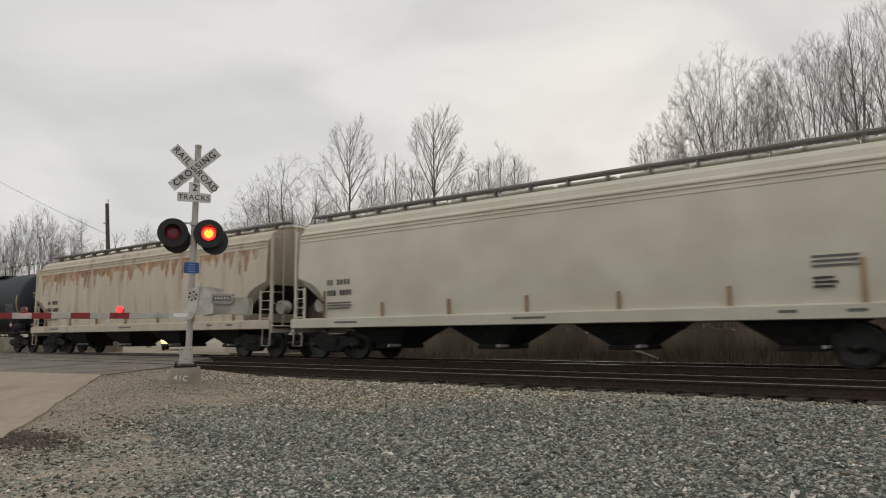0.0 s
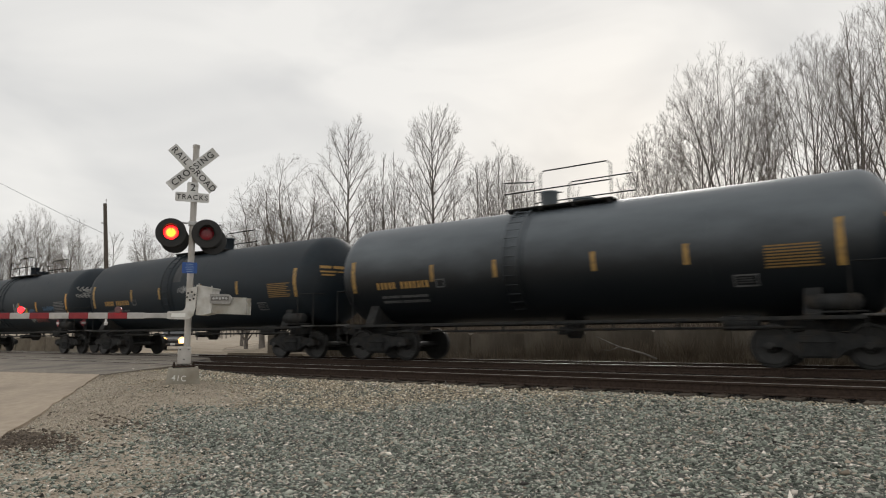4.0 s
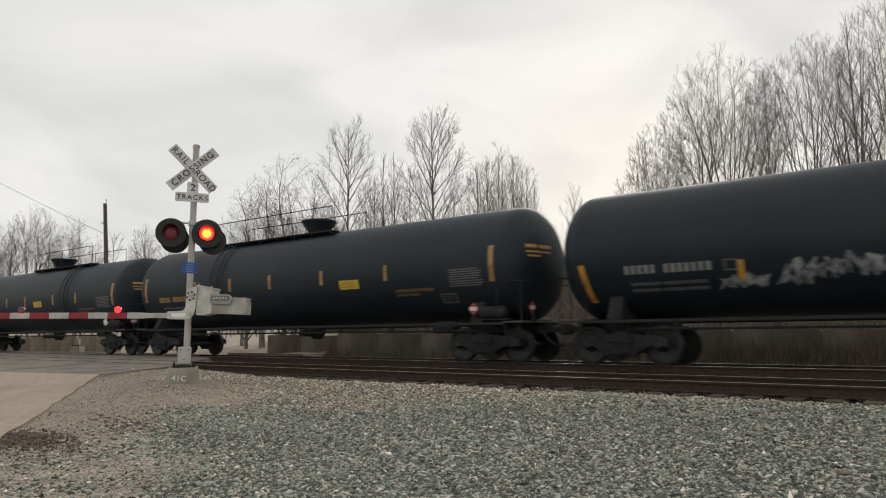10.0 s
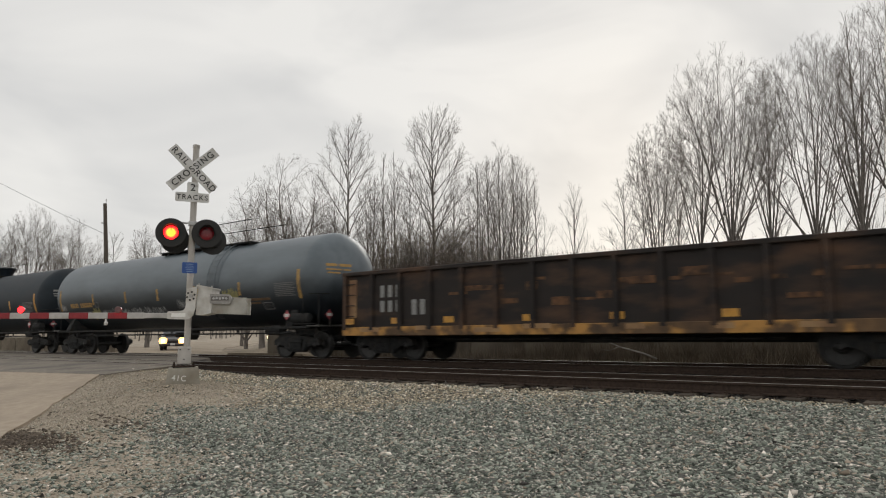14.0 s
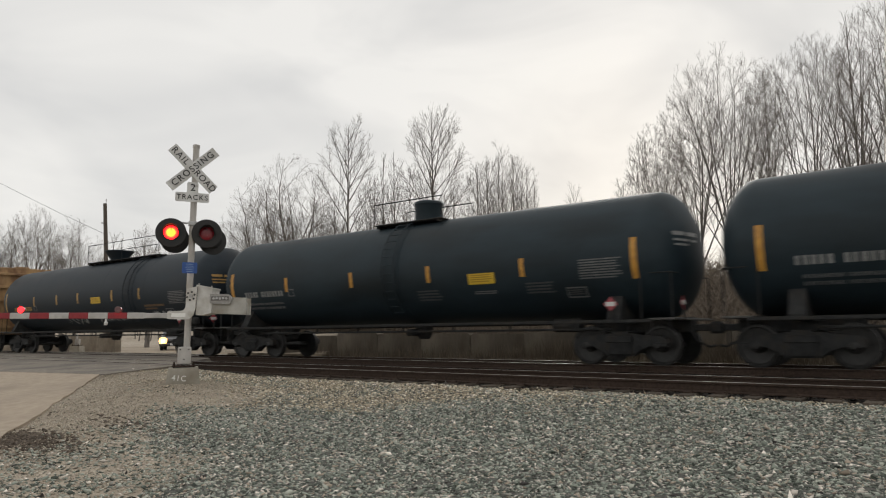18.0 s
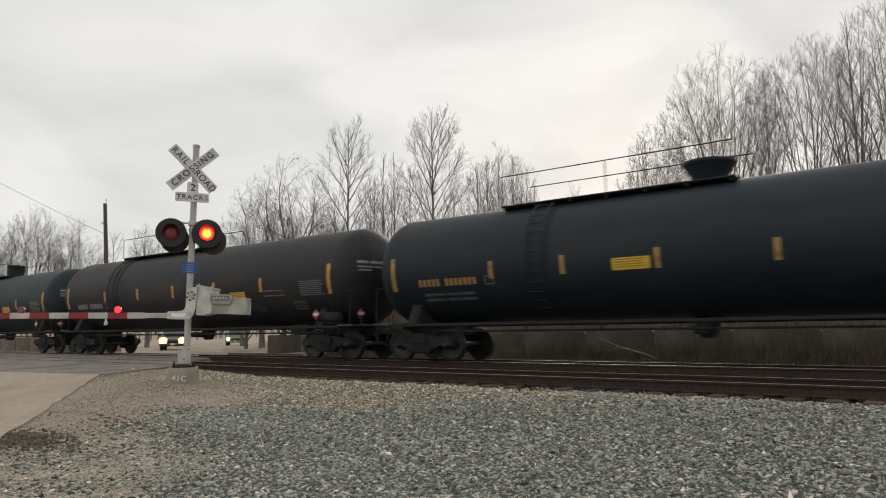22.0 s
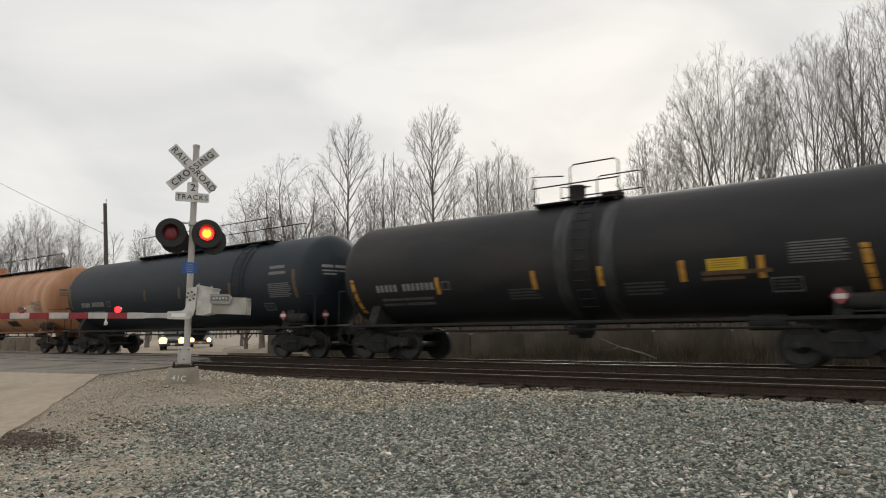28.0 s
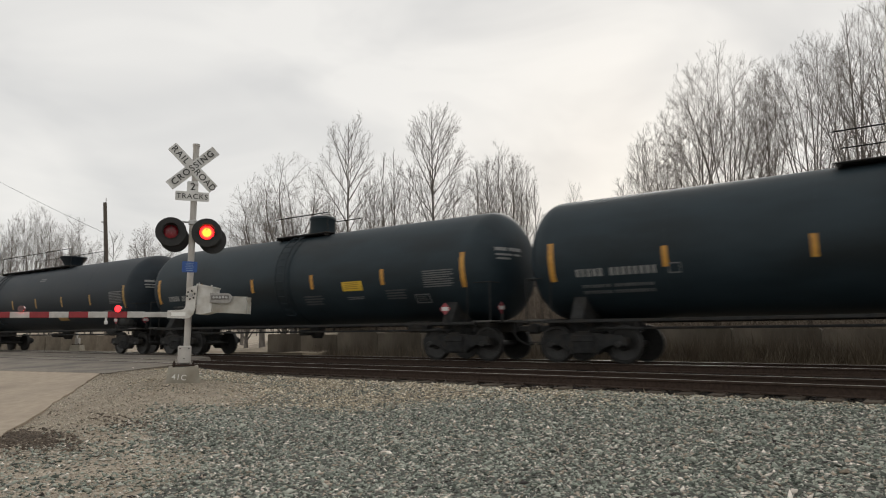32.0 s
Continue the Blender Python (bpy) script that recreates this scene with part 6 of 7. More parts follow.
             (3.41, 4.19, 1.86, 2.09, OLIVE_NOTICE, "grimy olive notice"), seed=34, ladder=-2.2, long_rail=True, spill=1.6, dome_at=0.06, scrawl=((-4.86, -2.26, 1.57, 2.09, 0, 9), (0.81, 1.81, 1.52, 2.15, 0, 4), (2.58, 3.34, 1.57, 2.0, 0, 5)),
             heat=True, tape_z=2.40, end_z=(1.70, 2.62), mark=(-7.16, -5.31, 2.12, 2.33), service=((-2.0, -1.5, 2.55, 2.68, 2), (4.3, 5.6, 1.70, 1.80, 2))),
    tank_car(469.55, 488.4, "long black tank car with an amber plate low on its side", "black", 1.58, 4.24, "U", "white", TAPE_DIRTY, (-6.2, 1.7), (-5.64, -2.72, -0.10, 2.58, 5.24), (1.65, 2.52, 1.51, 1.77, TAPE_DIRTY, "amber plate low on the shell"),
             seed=35, ladder=-4.9, dome_at=0.2, tape_z=2.36, mark=(-7.40, -5.18, 1.84, 2.03), service=((2.8, 4.4, 1.84, 1.90, 1), (2.8, 3.8, 1.72, 1.78, 1), (-0.2, 0.5, 3.42, 3.60, 2)), panel=(6.91, 7.99, 2.13, 2.66)),
    slate_car(488.4, 505.75, 36),
    slate_car(505.75, 523.1, 37),
]
# sprayed letters on a domed end, a washed streak beside a ladder
tag = Form()
for z0, y0, y1, n, rise in ((0.42, -1.26, -0.42, 5, 0.11), (0.10, -1.30, -0.50, 6, 0.08), (0.28, -0.95, -0.10, 2, 0.03)):
    line = []
    for k in range(n * 8 + 1):
        a = k / (n * 8)
        y, z = y0 + (y1 - y0) * a + 0.05 * math.sin(a * n * 4 * math.pi), z0 + rise * math.sin(a * n * 2 * math.pi + 0.6)
        line.append((7.843 - 1.15 + 0.84 * math.sqrt(max(0.0, 1 - (y * y + z * z) / 2.25)) + 0.004, y, 2.56 + z))
    tag.tube(line, 0.022, 5)
part("graffiti", tag, MARK_WHITE, CARS[4], "looping white sprayed letters on the tank end", kind="stuff")
part("washed_streak", patch(-0.50, 0.02, 2.85, 3.98, 1.52, 2.60, 0.005, n=8), WASHED, CARS[5], "washed-out grey streak beside the ladder")
for dx in (0.02, 1.22):
    part("washed_streak", Form().lathe([(dx, 1.538), (dx + 0.02, 1.546), (dx + 0.33, 1.546), (dx + 0.35, 1.538)], 48, "x", (0, 0, 2.62)), WASHED, CARS[27], "washed-out grey streak round the shell", 30)

# ---- waiting road vehicles beyond the crossing ----
CAR_PAINT = surface("dark_car_paint", (0.05, 0.05, 0.055), (0.08, 0.08, 0.085), 3, 0.3, coat=0.6)
SUV_PAINT = surface("grey_car_paint", (0.20, 0.20, 0.20), (0.26, 0.26, 0.26), 3, 0.3, coat=0.6)


def road_car(name, m, label, paint, width, height, length):
    """A car facing -y in its own space."""
    car = base(name, m, label, "car", "waiting cars")
    w, h, n = width / 2, height, length
    glare = 0.18 if height > 1.6 else 0.27
    side = [(0.0, 0.28), (0.0, 0.62), (0.10, 0.78), (n * 0.25, 0.95), (n * 0.40, h * 0.98), (n * 0.47, h), (n * 0.80, h), (n * 0.97, 1.0), (n, 0.85), (n, 0.30)]
    f = Form()
    k = len(side)
    rows = ((-w, 0.93), (-w * 0.92, 1.0), (w * 0.92, 1.0), (w, 0.93))
    for x, q in rows:
        for y, z in side:
            f.v.append((x * (0.86 if z > 1.05 else 1.0), y, 0.28 + (z - 0.28) * q))
    for a in range(3):
        for b in range(k):
            c = (b + 1) % k
            f.f.append((a * k + b, a * k + c, (a + 1) * k + c, (a + 1) * k + b))
    f.f += [tuple(range(k))[::-1], tuple(range(3 * k, 4 * k))]
    part("body", f, paint, car, "", 25)
    part("windscreen", Form().add([(-w * 0.74, n * 0.27, 1.0), (w * 0.74, n * 0.27, 1.0), (w * 0.68, n * 0.39, h * 0.94), (-w * 0.68, n * 0.39, h * 0.94), (-w * 0.74, n * 0.30, 0.99),
                                   (w * 0.74, n * 0.30, 0.99), (w * 0.68, n * 0.42, h * 0.93), (-w * 0.68, n * 0.42, h * 0.93)],
                                  [(0, 1, 2, 3), (7, 6, 5, 4), (0, 3, 7, 4), (1, 5, 6, 2), (3, 2, 6, 7), (0, 4, 5, 1)]), GLASS, car, "dark windscreen", m=pose(0, -0.05, 0.03))
    part("grille", Form().box((0, -0.01, 0.60), (w * 1.0, 0.05, 0.16), 0.02), BLACK, car)
    part("bumper", Form().box((0, -0.03, 0.40), (w * 1.9, 0.14, 0.16), 0.05), paint, car)
    part("plate", Form().box((0, -0.11, 0.42), (0.30, 0.01, 0.15), 0.004), SIGN_WHITE, car)
    for sx in (-1, 1):
        lamp = part("headlight", Form().lathe([(-0.045, 0.0), (-0.042, 0.08), (-0.036, 0.12)], 18, "y", (sx * w * 0.72, -0.02, 0.64)), HEAD_GLOW, car, "lit warm-white headlight", 40)
        # added glowing ring, stands for the glare round the headlight
        part("glare_ring", Form().lathe([(-0.036, 0.12), (-0.025, glare - 0.03), (0.02, glare)], 18, "y", (sx * w * 0.72, -0.02, 0.64)), HEAD_GLARE, lamp, "amber ring glowing for the headlight's glare", 40)
        part("mirror", Form().box((sx * (w + 0.09), n * 0.30, 1.0), (0.18, 0.10, 0.13), 0.03), paint, car)
        part("side_window", Form().box((sx * w * 0.885, n * 0.58, 1.20), (0.04, n * 0.36, (h - 1.05) * 0.62), 0.015), GLASS, car)
        for y in (n * 0.18, n * 0.80):
            wh = part("wheel", Form().lathe([(-0.11, 0.0), (-0.11, 0.25), (-0.09, 0.32), (0.09, 0.32), (0.11, 0.25), (0.11, 0.0)], 20, "x", (sx * (w - 0.1), y, 0.32)), RUBBER, car, "black tyre", 40)
            part("rim", Form().lathe([(sx * 0.112 - 0.004, 0.0), (sx * 0.112, 0.19), (sx * 0.112 + 0.004, 0.0)], 16, "x", (sx * (w - 0.1), y, 0.32)), GALV, wh)
    return car


sedan = road_car("sedan", pose(-43.2, 26.87, -0.20, 0, 0, 52), "dark sedan waiting with lit headlights on the far road", CAR_PAINT, 1.70, 1.45, 4.5)
suv = road_car("sport_utility_car", pose(-62, 46, -0.02, 0, 0, 45), "grey utility car approaching with lit headlights", SUV_PAINT, 1.86, 1.75, 4.7)

# ---- walls, bank and pole beyond the line ----
wall_mesh = []
for k in range(3):
    f = Form().prism([(-1.19, -0.3), (1.19, -0.3), (1.19, 0.88 + 0.02 * k), (1.12, 0.93 + 0.02 * k), (-1.13, 0.93 + 0.015 * k), (-1.19, 0.88)], -0.2, 0.2)
    wall_mesh.append(f.mesh("concrete_block", WALL_CONCRETE))
pale_mesh = [f.mesh("pale_block", WALL_PALE)]
rnd = random.Random(12)
for i in range(18):
    ob = part("concrete_wall_block", wall_mesh[i % 3], None, None, m=pose(-26.0 + 2.4 * i, 22.2 + rnd.uniform(-0.04, 0.04), -0.17 + rnd.uniform(-0.05, 0.05), 0, 0, rnd.uniform(-1, 1)))
    tagged(ob, "stained concrete retaining block overgrown with dry weeds", "concrete block", "retaining wall blocks")
for i in range(12):
    ob = part("concrete_wall_block", pale_mesh[0], None, None, m=pose(-44.2 - 2.45 * i, 23.0 + rnd.uniform(-0.05, 0.05), -0.16 + rnd.uniform(-0.05, 0.05), 0, 0, rnd.uniform(-1, 1)))
    tagged(ob, "pale stained concrete barrier block beside the far road", "concrete block", "retaining wall blocks")
pole = base("utility_pole", pose(-47.17, 24.5, -0.2), "weathered wooden utility pole carrying one cable", "utility pole")
part("shaft", Form().tube([(0, 0, 0), (-0.3, -0.22, 5), (-0.59, -0.44, 10.3)], [0.17, 0.15, 0.12], 14), POLE_WOOD, pole, "", 40)
part("insulator", Form().tube([(-0.53, -0.4, 10.25), (-0.53, -0.4, 10.62)], [0.03, 0.025], 8), GALV, pole, "", 40)
part("bracket", Form().box((-0.58, -0.5, 8.9), (0.16, 0.22, 0.07), 0.01), GALV, pole)
wire = [Vector((-47.6, 24.1, 7.9)).lerp(Vector((-59.19, 19.15, 13.74)), k / 14) - Vector((0, 0, 0.12 * math.sin(math.pi * k / 14))) for k in range(15)]
tagged(part("overhead_cable", Form().tube(wire, 0.011, 5), BLACK), "thin black overhead cable sagging from a pole", "cable")


# ---- bare winter trees ----
def swing(rnd, along, lo, hi, az):
    """A direction turned away from another by lo to hi degrees."""
    o = along.orthogonal().normalized()
    side = o * math.cos(az) + along.cross(o) * math.sin(az)
    a = radians(rnd.uniform(lo, hi))
    return along * math.cos(a) + side * math.sin(a)


def on_line(pts, t):
    s = min(len(pts) - 2, int(t * (len(pts) - 1)))
    return pts[s].lerp(pts[s + 1], t * (len(pts) - 1) - s), (pts[s + 1] - pts[s]).normalized()


# children of a limb, of a branch, of a spray; sub-twigs; angles off the parent; sway; length of a child; pull away from the crown's foot
HABITS = {"fan": ((10, 6, 6), 2, (20, 46), 0.020, 0.44, 0.14), "ovoid": ((10, 7, 6), 1, (20, 46), 0.018, 0.40, 0.16),
          "spread": ((10, 8, 6), 2, (24, 58), 0.11, 0.46, 0.10), "slim": ((7, 7, 5), 1, (16, 38), 0.03, 0.42, 0.12)}
SPAN = (4.5, 1.8, 0.8)      # a limb, branch or spray of this length bears its full number


def crown_radius(habit, h):
    """Half-width of a crown, as a share of its widest, at a height h between 0 (the ground) and 1 (its top)."""
    if h >= 1.06:
        return 0.0
    low, at, bulge = {"fan": (0.25, 0.72, 0.55), "ovoid": (0.70, 0.48, 0.62), "spread": (0.75, 0.50, 0.5), "slim": (1.0, 0.55, 0.6)}[habit]
    if h < at:
        return low + (1 - low) * h / at
    return max(0.0, 1 - ((h - at) / (1.06 - at)) ** 2) ** bulge


def limb(wood, fine, rnd, crown, p, way, length, r, level):
    """A limb with branches on it, sprays on those and twigs on the sprays, all kept within the crown's outline."""
    habit, height, wide, foot = crown
    counts, subs, angles, sway, child, outward = HABITS[habit]
    room = 0.56 * wide * rnd.uniform(0.90, 1.08)

    def inside(q):
        return math.hypot(q.x, q.y) <= room * crown_radius(habit, q.z / height) + 0.02

    segs = (8, 4, 3)[level]
    pts, d = [Vector(p)], Vector(way).normalized()
    for k in range(segs):
        d = (d + Vector((rnd.gauss(0, sway), rnd.gauss(0, sway), rnd.gauss(0, sway) * 0.5 + 0.010))).normalized()
        q = pts[-1] + d * (length / segs)
        if not inside(q):
            break
        pts.append(q)
    if len(pts) < 2:
        if not inside(pts[0]):
            return
        pts.append(pts[0] + d * min(0.25, length / segs))
    n = len(pts) - 1
    length *= n / segs
    (wood if level == 0 else fine).tube(pts, [r + (0.005 - r) * (k / n) ** 0.8 for k in range(n + 1)], (6, 4, 3)[level], False)
    n = max(2, round(counts[level] * min(1.0, length / SPAN[level])))
    start = (0.20, 0.14, 0.08)[level]
    for k in range(n):
        t = start + (0.99 - start) * ((k + rnd.random()) / n) ** 0.82
        q, along_q = on_line(pts, min(t, 0.985))
        d2 = swing(rnd, along_q, *angles, k * 2.4 + rnd.uniform(-0.7, 0.7))
        d2 = (d2 + (q - foot).normalized() * outward).normalized()
        ln = length * (0.17 + child * (1 - t)) * rnd.uniform(0.75, 1.25)
        if level < 2:
            limb(wood, fine, rnd, crown, q, d2, ln, max(0.005, min(r * (1 - t) * 0.55 + 0.003, 0.005 + 0.0046 * ln)), level + 1)
            continue
        ln = max(0.25, ln * 1.2)
        end = q + d2 * ln
        if not inside(end):
            end = q + d2 * ln * 0.5
        fine.spike(q, end, 0.0042)
        for j in range(subs):
            q2 = q.lerp(end, rnd.uniform(0.2, 0.85))
            fine.spike(q2, q2 + swing(rnd, d2, 16, 44, rnd.uniform(0, 6.28)) * ln * rnd.uniform(0.35, 0.6), 0.0036)


def tree(habit, seed, x, y, height, wide, label, fork=0.3, limbs=9, z=-0.25):
    """A bare tree of its own. height and the crown's width in metres; fork: where the trunk divides."""
    rnd = random.Random(seed * 31 + len(habit))
    wood, fine = Form(), Form()
    sway = HABITS[habit][3]
    thick = height * {"fan": 0.0100, "spread": 0.020, "ovoid": 0.0105, "slim": 0.0075}[habit]
    forked = habit in ("fan", "spread")
    reach = height * (fork if forked else 0.96)
    pts, d = [Vector((0, 0, -0.2))], Vector((rnd.gauss(0, 0.02), rnd.gauss(0, 0.02), 1)).normalized()
    n = 9
    for k in range(n):
        d = (d + Vector((rnd.gauss(0, sway * 0.3), rnd.gauss(0, sway * 0.3), 0.25))).normalized()
        pts.append(pts[-1] + d * (reach / n))
    end_r = thick * 0.62 if forked else 0.010
    wood.tube(pts, [thick + (end_r - thick) * (k / n) ** 0.85 for k in range(n + 1)], 9, False)
    crown = (habit, height, wide, Vector((0, 0, height * fork * 0.8)))
    for i in range(limbs):
        q = (i + rnd.uniform(0.25, 0.75)) / limbs
        az = i * 2.399 + rnd.uniform(-0.4, 0.4)
        if forked:
            p, _ = on_line(pts, 0.99 - 0.36 * rnd.random() * (0.3 + 0.7 * q))
            out = math.sqrt(q) * wide * 0.55
            rise = (height - p.z) * (1.0 - 0.62 * q ** 1.5 if habit == "fan" else 0.98 - 0.78 * q)
            v = Vector((out * math.cos(az), out * math.sin(az), rise))
            limb(wood, fine, rnd, crown, p, v, v.length * 1.1, thick * rnd.uniform(0.30, 0.50), 0)
        else:
            t = fork + (0.93 - fork) * q ** 1.15
            p, _ = on_line(pts, t)
            a = radians(rnd.uniform(46, 56) - 26 * q if habit == "ovoid" else rnd.uniform(14, 32))
            ln = min(wide * 0.55 / math.sin(a), (height - p.z)) * rnd.uniform(0.75, 1.1)
            way = (math.cos(az) * math.sin(a), math.sin(az) * math.sin(a), math.cos(a))
            limb(wood, fine, rnd, crown, p, way, ln, 0.012 + 0.007 * ln, 0 if habit == "ovoid" and ln > 1.8 else 1)
    if not forked:
        limb(wood, fine, rnd, crown, on_line(pts, 0.9)[0], (0, 0, 1), height * 0.10, 0.012, 1)
    ob = base("tree", Matrix.Translation((x, y, z)), label, "tree", "bare trees")
    part("trunk", wood, BARK, ob, "", 60)
    part("crown", fine, TWIG, ob, "bare twiggy crown")
    return ob


BARE = "bare grey winter tree with a twiggy crown"
# the clump beyond the crossing
tree("spread", 1, -37.9, 33, 13.6, 8.6, "bare spreading tree with crooked limbs", 0.36, 15)
tree("spread", 2, -39.4, 31.4, 12.0, 6.6, "bushy bare tree with low spreading limbs", 0.25, 13)
tree("ovoid", 3, -35.2, 35.5, 17.2, 5.4, "tall bare tree with upswept branches", 0.22, 30)
tree("ovoid", 4, -30.6, 40, 18.1, 6.6, "tall bare tree with a pointed crown", 0.22, 38)
tree("slim", 5, -37.6, 36.4, 12.3, 2.6, "slim straight bare tree", 0.25, 19)
tree("slim", 6, -34.7, 37.5, 13.3, 1.7, "slim straight bare tree", 0.25, 19)
tree("slim", 7, -34.5, 38.4, 15.2, 1.3, "slim straight bare tree", 0.25, 19)
tree("slim", 8, -33.0, 38.3, 15.2, 1.6, "slim straight bare tree", 0.25, 19)
tree("slim", 9, -32.4, 39.4, 14.2, 2.0, "slim straight bare tree", 0.25, 19)
tree("slim", 10, -27.6, 41, 13.9, 1.4, "slim straight bare tree", 0.25, 19)
tree("slim", 11, -27.9, 43, 14.8, 1.6, "slim straight bare tree", 0.25, 19)
tree("slim", 12, -27.5, 44.3, 15.2, 1.7, "slim straight bare tree", 0.25, 19)
tree("slim", 13, -26.2, 44, 14.9, 1.7, "slim straight bare tree", 0.25, 19)
tree("slim", 14, -26.5, 46, 13.9, 1.6, "slim straight bare tree", 0.25, 19)
tree("slim", 15, -25.8, 46.4, 13.1, 1.5, "slim straight bare tree", 0.25, 19)
tree("slim", 16, -38.5, 35.5, 11.4, 2.6, "slim straight bare tree", 0.25, 19)
tree("slim", 17, -30.4, 41.9, 12.2, 2.6, "slim straight bare tree", 0.25, 19)
tree("spread", 18, -30.9, 38.6, 10.2, 3.7, "small bushy bare tree under taller ones", 0.2, 9)
tree("slim", 19, -29.2, 60, 15.8, 3.2, "slim bare tree far behind the line", 0.3, 18)
tree("ovoid", 20, -22.6, 56, 14.5, 4.2, "slim bare tree far behind the line", 0.3, 18)
tree("spread", 81, -55.8, 42, 9.9, 5.3, "small pale bare tree beside the far road", 0.3, 10)
tree("fan", 60, -28.2, 42.5, 13.7, 3.8, "slender bare tree in a dense clump", 0.3, 7)
tree("fan", 61, -28.3, 45.5, 15.6, 4.3, "slender bare tree in a dense clump", 0.3, 7)
tree("fan", 62, -27.4, 46.5, 14.6, 3.6, "slender bare tree in a dense clump", 0.3, 7)
tree("fan", 63, -35.1, 40, 13.9, 3.6, "slender bare tree in a dense clump", 0.3, 7)
tree("fan", 64, -35.3, 38, 12.2, 3.0, "slender bare tree in a dense clump", 0.3, 7)
BUSHES = ((-42.0, 32, 9.2, 3.8), (-40.3, 34, 9.8, 3.8), (-38.1, 36, 10.3, 3.9), (-36.2, 38, 10.5, 3.9), (-33.6, 39, 10.5, 3.8), (-31.1, 42, 10.4, 3.9), (-28.6, 43, 10.3, 3.9), (-27.1, 45, 10.1, 3.5), (-25.5, 47, 9.8, 3.1), (-20.3, 48, 10.0, 3.8))
# low bushes in the clump
for i, (x, y, h, w) in enumerate(BUSHES):
    tree("spread", 90 + i, x, y, h, w, "low bushy bare shrub tree under taller ones", 0.12, 9)
# the tall wood behind the train
tree("fan", 21, -16.0, 45.7, 14.6, 4.6, "young bare tree with fanning branches", 0.3, 14)
tree("fan", 22, -13.0, 52.6, 21.4, 9.6, "tall bare tree with fanning upright branches", 0.36, 14)
tree("fan", 23, -15.1, 52, 18.9, 6.4, "tall bare tree with fanning upright branches", 0.38, 11)
tree("fan", 24, -11.2, 57, 21.3, 4.9, "tall bare tree with fanning upright branches", 0.40, 9)
tree("fan", 25, -7.9, 55, 21.7, 8.8, "tall bare tree with fanning upright branches", 0.38, 14)
tree("slim", 26, -5.3, 57.5, 25.5, 3.0, "tall bare tree with fanning upright branches", 0.4, 22)
tree("fan", 27, -5.3, 58.9, 23.8, 8.2, "tall bare tree with fanning upright branches", 0.40, 12)
tree("fan", 28, -2.8, 61.6, 26.0, 9.2, "tall bare tree with fanning upright branches", 0.40, 14)
tree("fan", 29, 1.2, 64, 27.1, 8.7, "tall bare tree with fanning upright branches", 0.40, 12)
# slim young trees before the wood
tree("slim", 30, -16.0, 43, 10.4, 1.8, "slim young bare tree", 0.2, 16)
tree("slim", 31, -14.2, 44.4, 11.5, 2.2, "slim young bare tree", 0.2, 16)
tree("slim", 32, -9.8, 41, 9.2, 1.9, "slim young bare tree", 0.2, 16)
tree("slim", 33, -7.9, 41, 9.3, 1.9, "slim young bare tree", 0.2, 16)
tree("slim", 34, -4.9, 40.8, 9.4, 2.0, "slim young bare tree", 0.2, 16)
tree("slim", 35, -3.3, 40.5, 8.8, 1.9, "slim young bare tree", 0.2, 16)
# trees down the line
tree("fan", 36, -74.7, 30.5, 13.8, 4.9, BARE, 0.28, 14)
tree("ovoid", 37, -73.7, 28.4, 12.4, 3.1, BARE, 0.28, 20)
tree("fan", 38, -74.0, 27.6, 11.4, 3.3, BARE, 0.28, 14)
tree("ovoid", 39, -73.1, 31.4, 12.7, 2.9, BARE, 0.28, 20)
tree("spread", 40, -68.6, 32.3, 13.3, 5.8, BARE, 0.34, 11)
tree("spread", 41, -70.0, 31.6, 11.6, 3.9, BARE, 0.34, 11)
tree("ovoid", 42, -68.0, 35.5, 12.0, 2.5, BARE, 0.28, 20)
tree("spread", 43, -57.7, 33.4, 11.7, 4.1, BARE, 0.34, 11)
tree("spread", 44, -55.2, 33.6, 10.2, 3.5, BARE, 0.34, 11)
tree("ovoid", 45, -75.4, 26.2, 11.8, 3.8, BARE, 0.28, 20)

# far wood line that closes the horizon
rnd = random.Random(5)
far_wood = Form()
for i in range(4200):
    a = rnd.uniform(-math.pi, math.pi)
    d = rnd.uniform(130, 230)
    x, y = d * math.cos(a) - 20, d * math.sin(a) + 10
    if abs(y - 14.5) < 14:
        continue
    h = rnd.uniform(5, 11)
    lx, ly = rnd.gauss(0, 0.8), rnd.gauss(0, 0.8)
    z0 = float(land(x, y)) - 0.3
    far_wood.tube([(x, y, z0), (x + lx * 0.4, y + ly * 0.4, z0 + h * 0.6), (x + lx, y + ly, z0 + h)], [0.16, 0.11, 0.03], 3, False)
    for k in range(3):
        q = rnd.uniform(0.3, 0.7) * h
        far_wood.tube([(x, y, z0 + q), (x + rnd.gauss(0, 1.4), y + rnd.gauss(0, 1.4), z0 + q + h * 0.35)], [0.06, 0.02], 3, False)
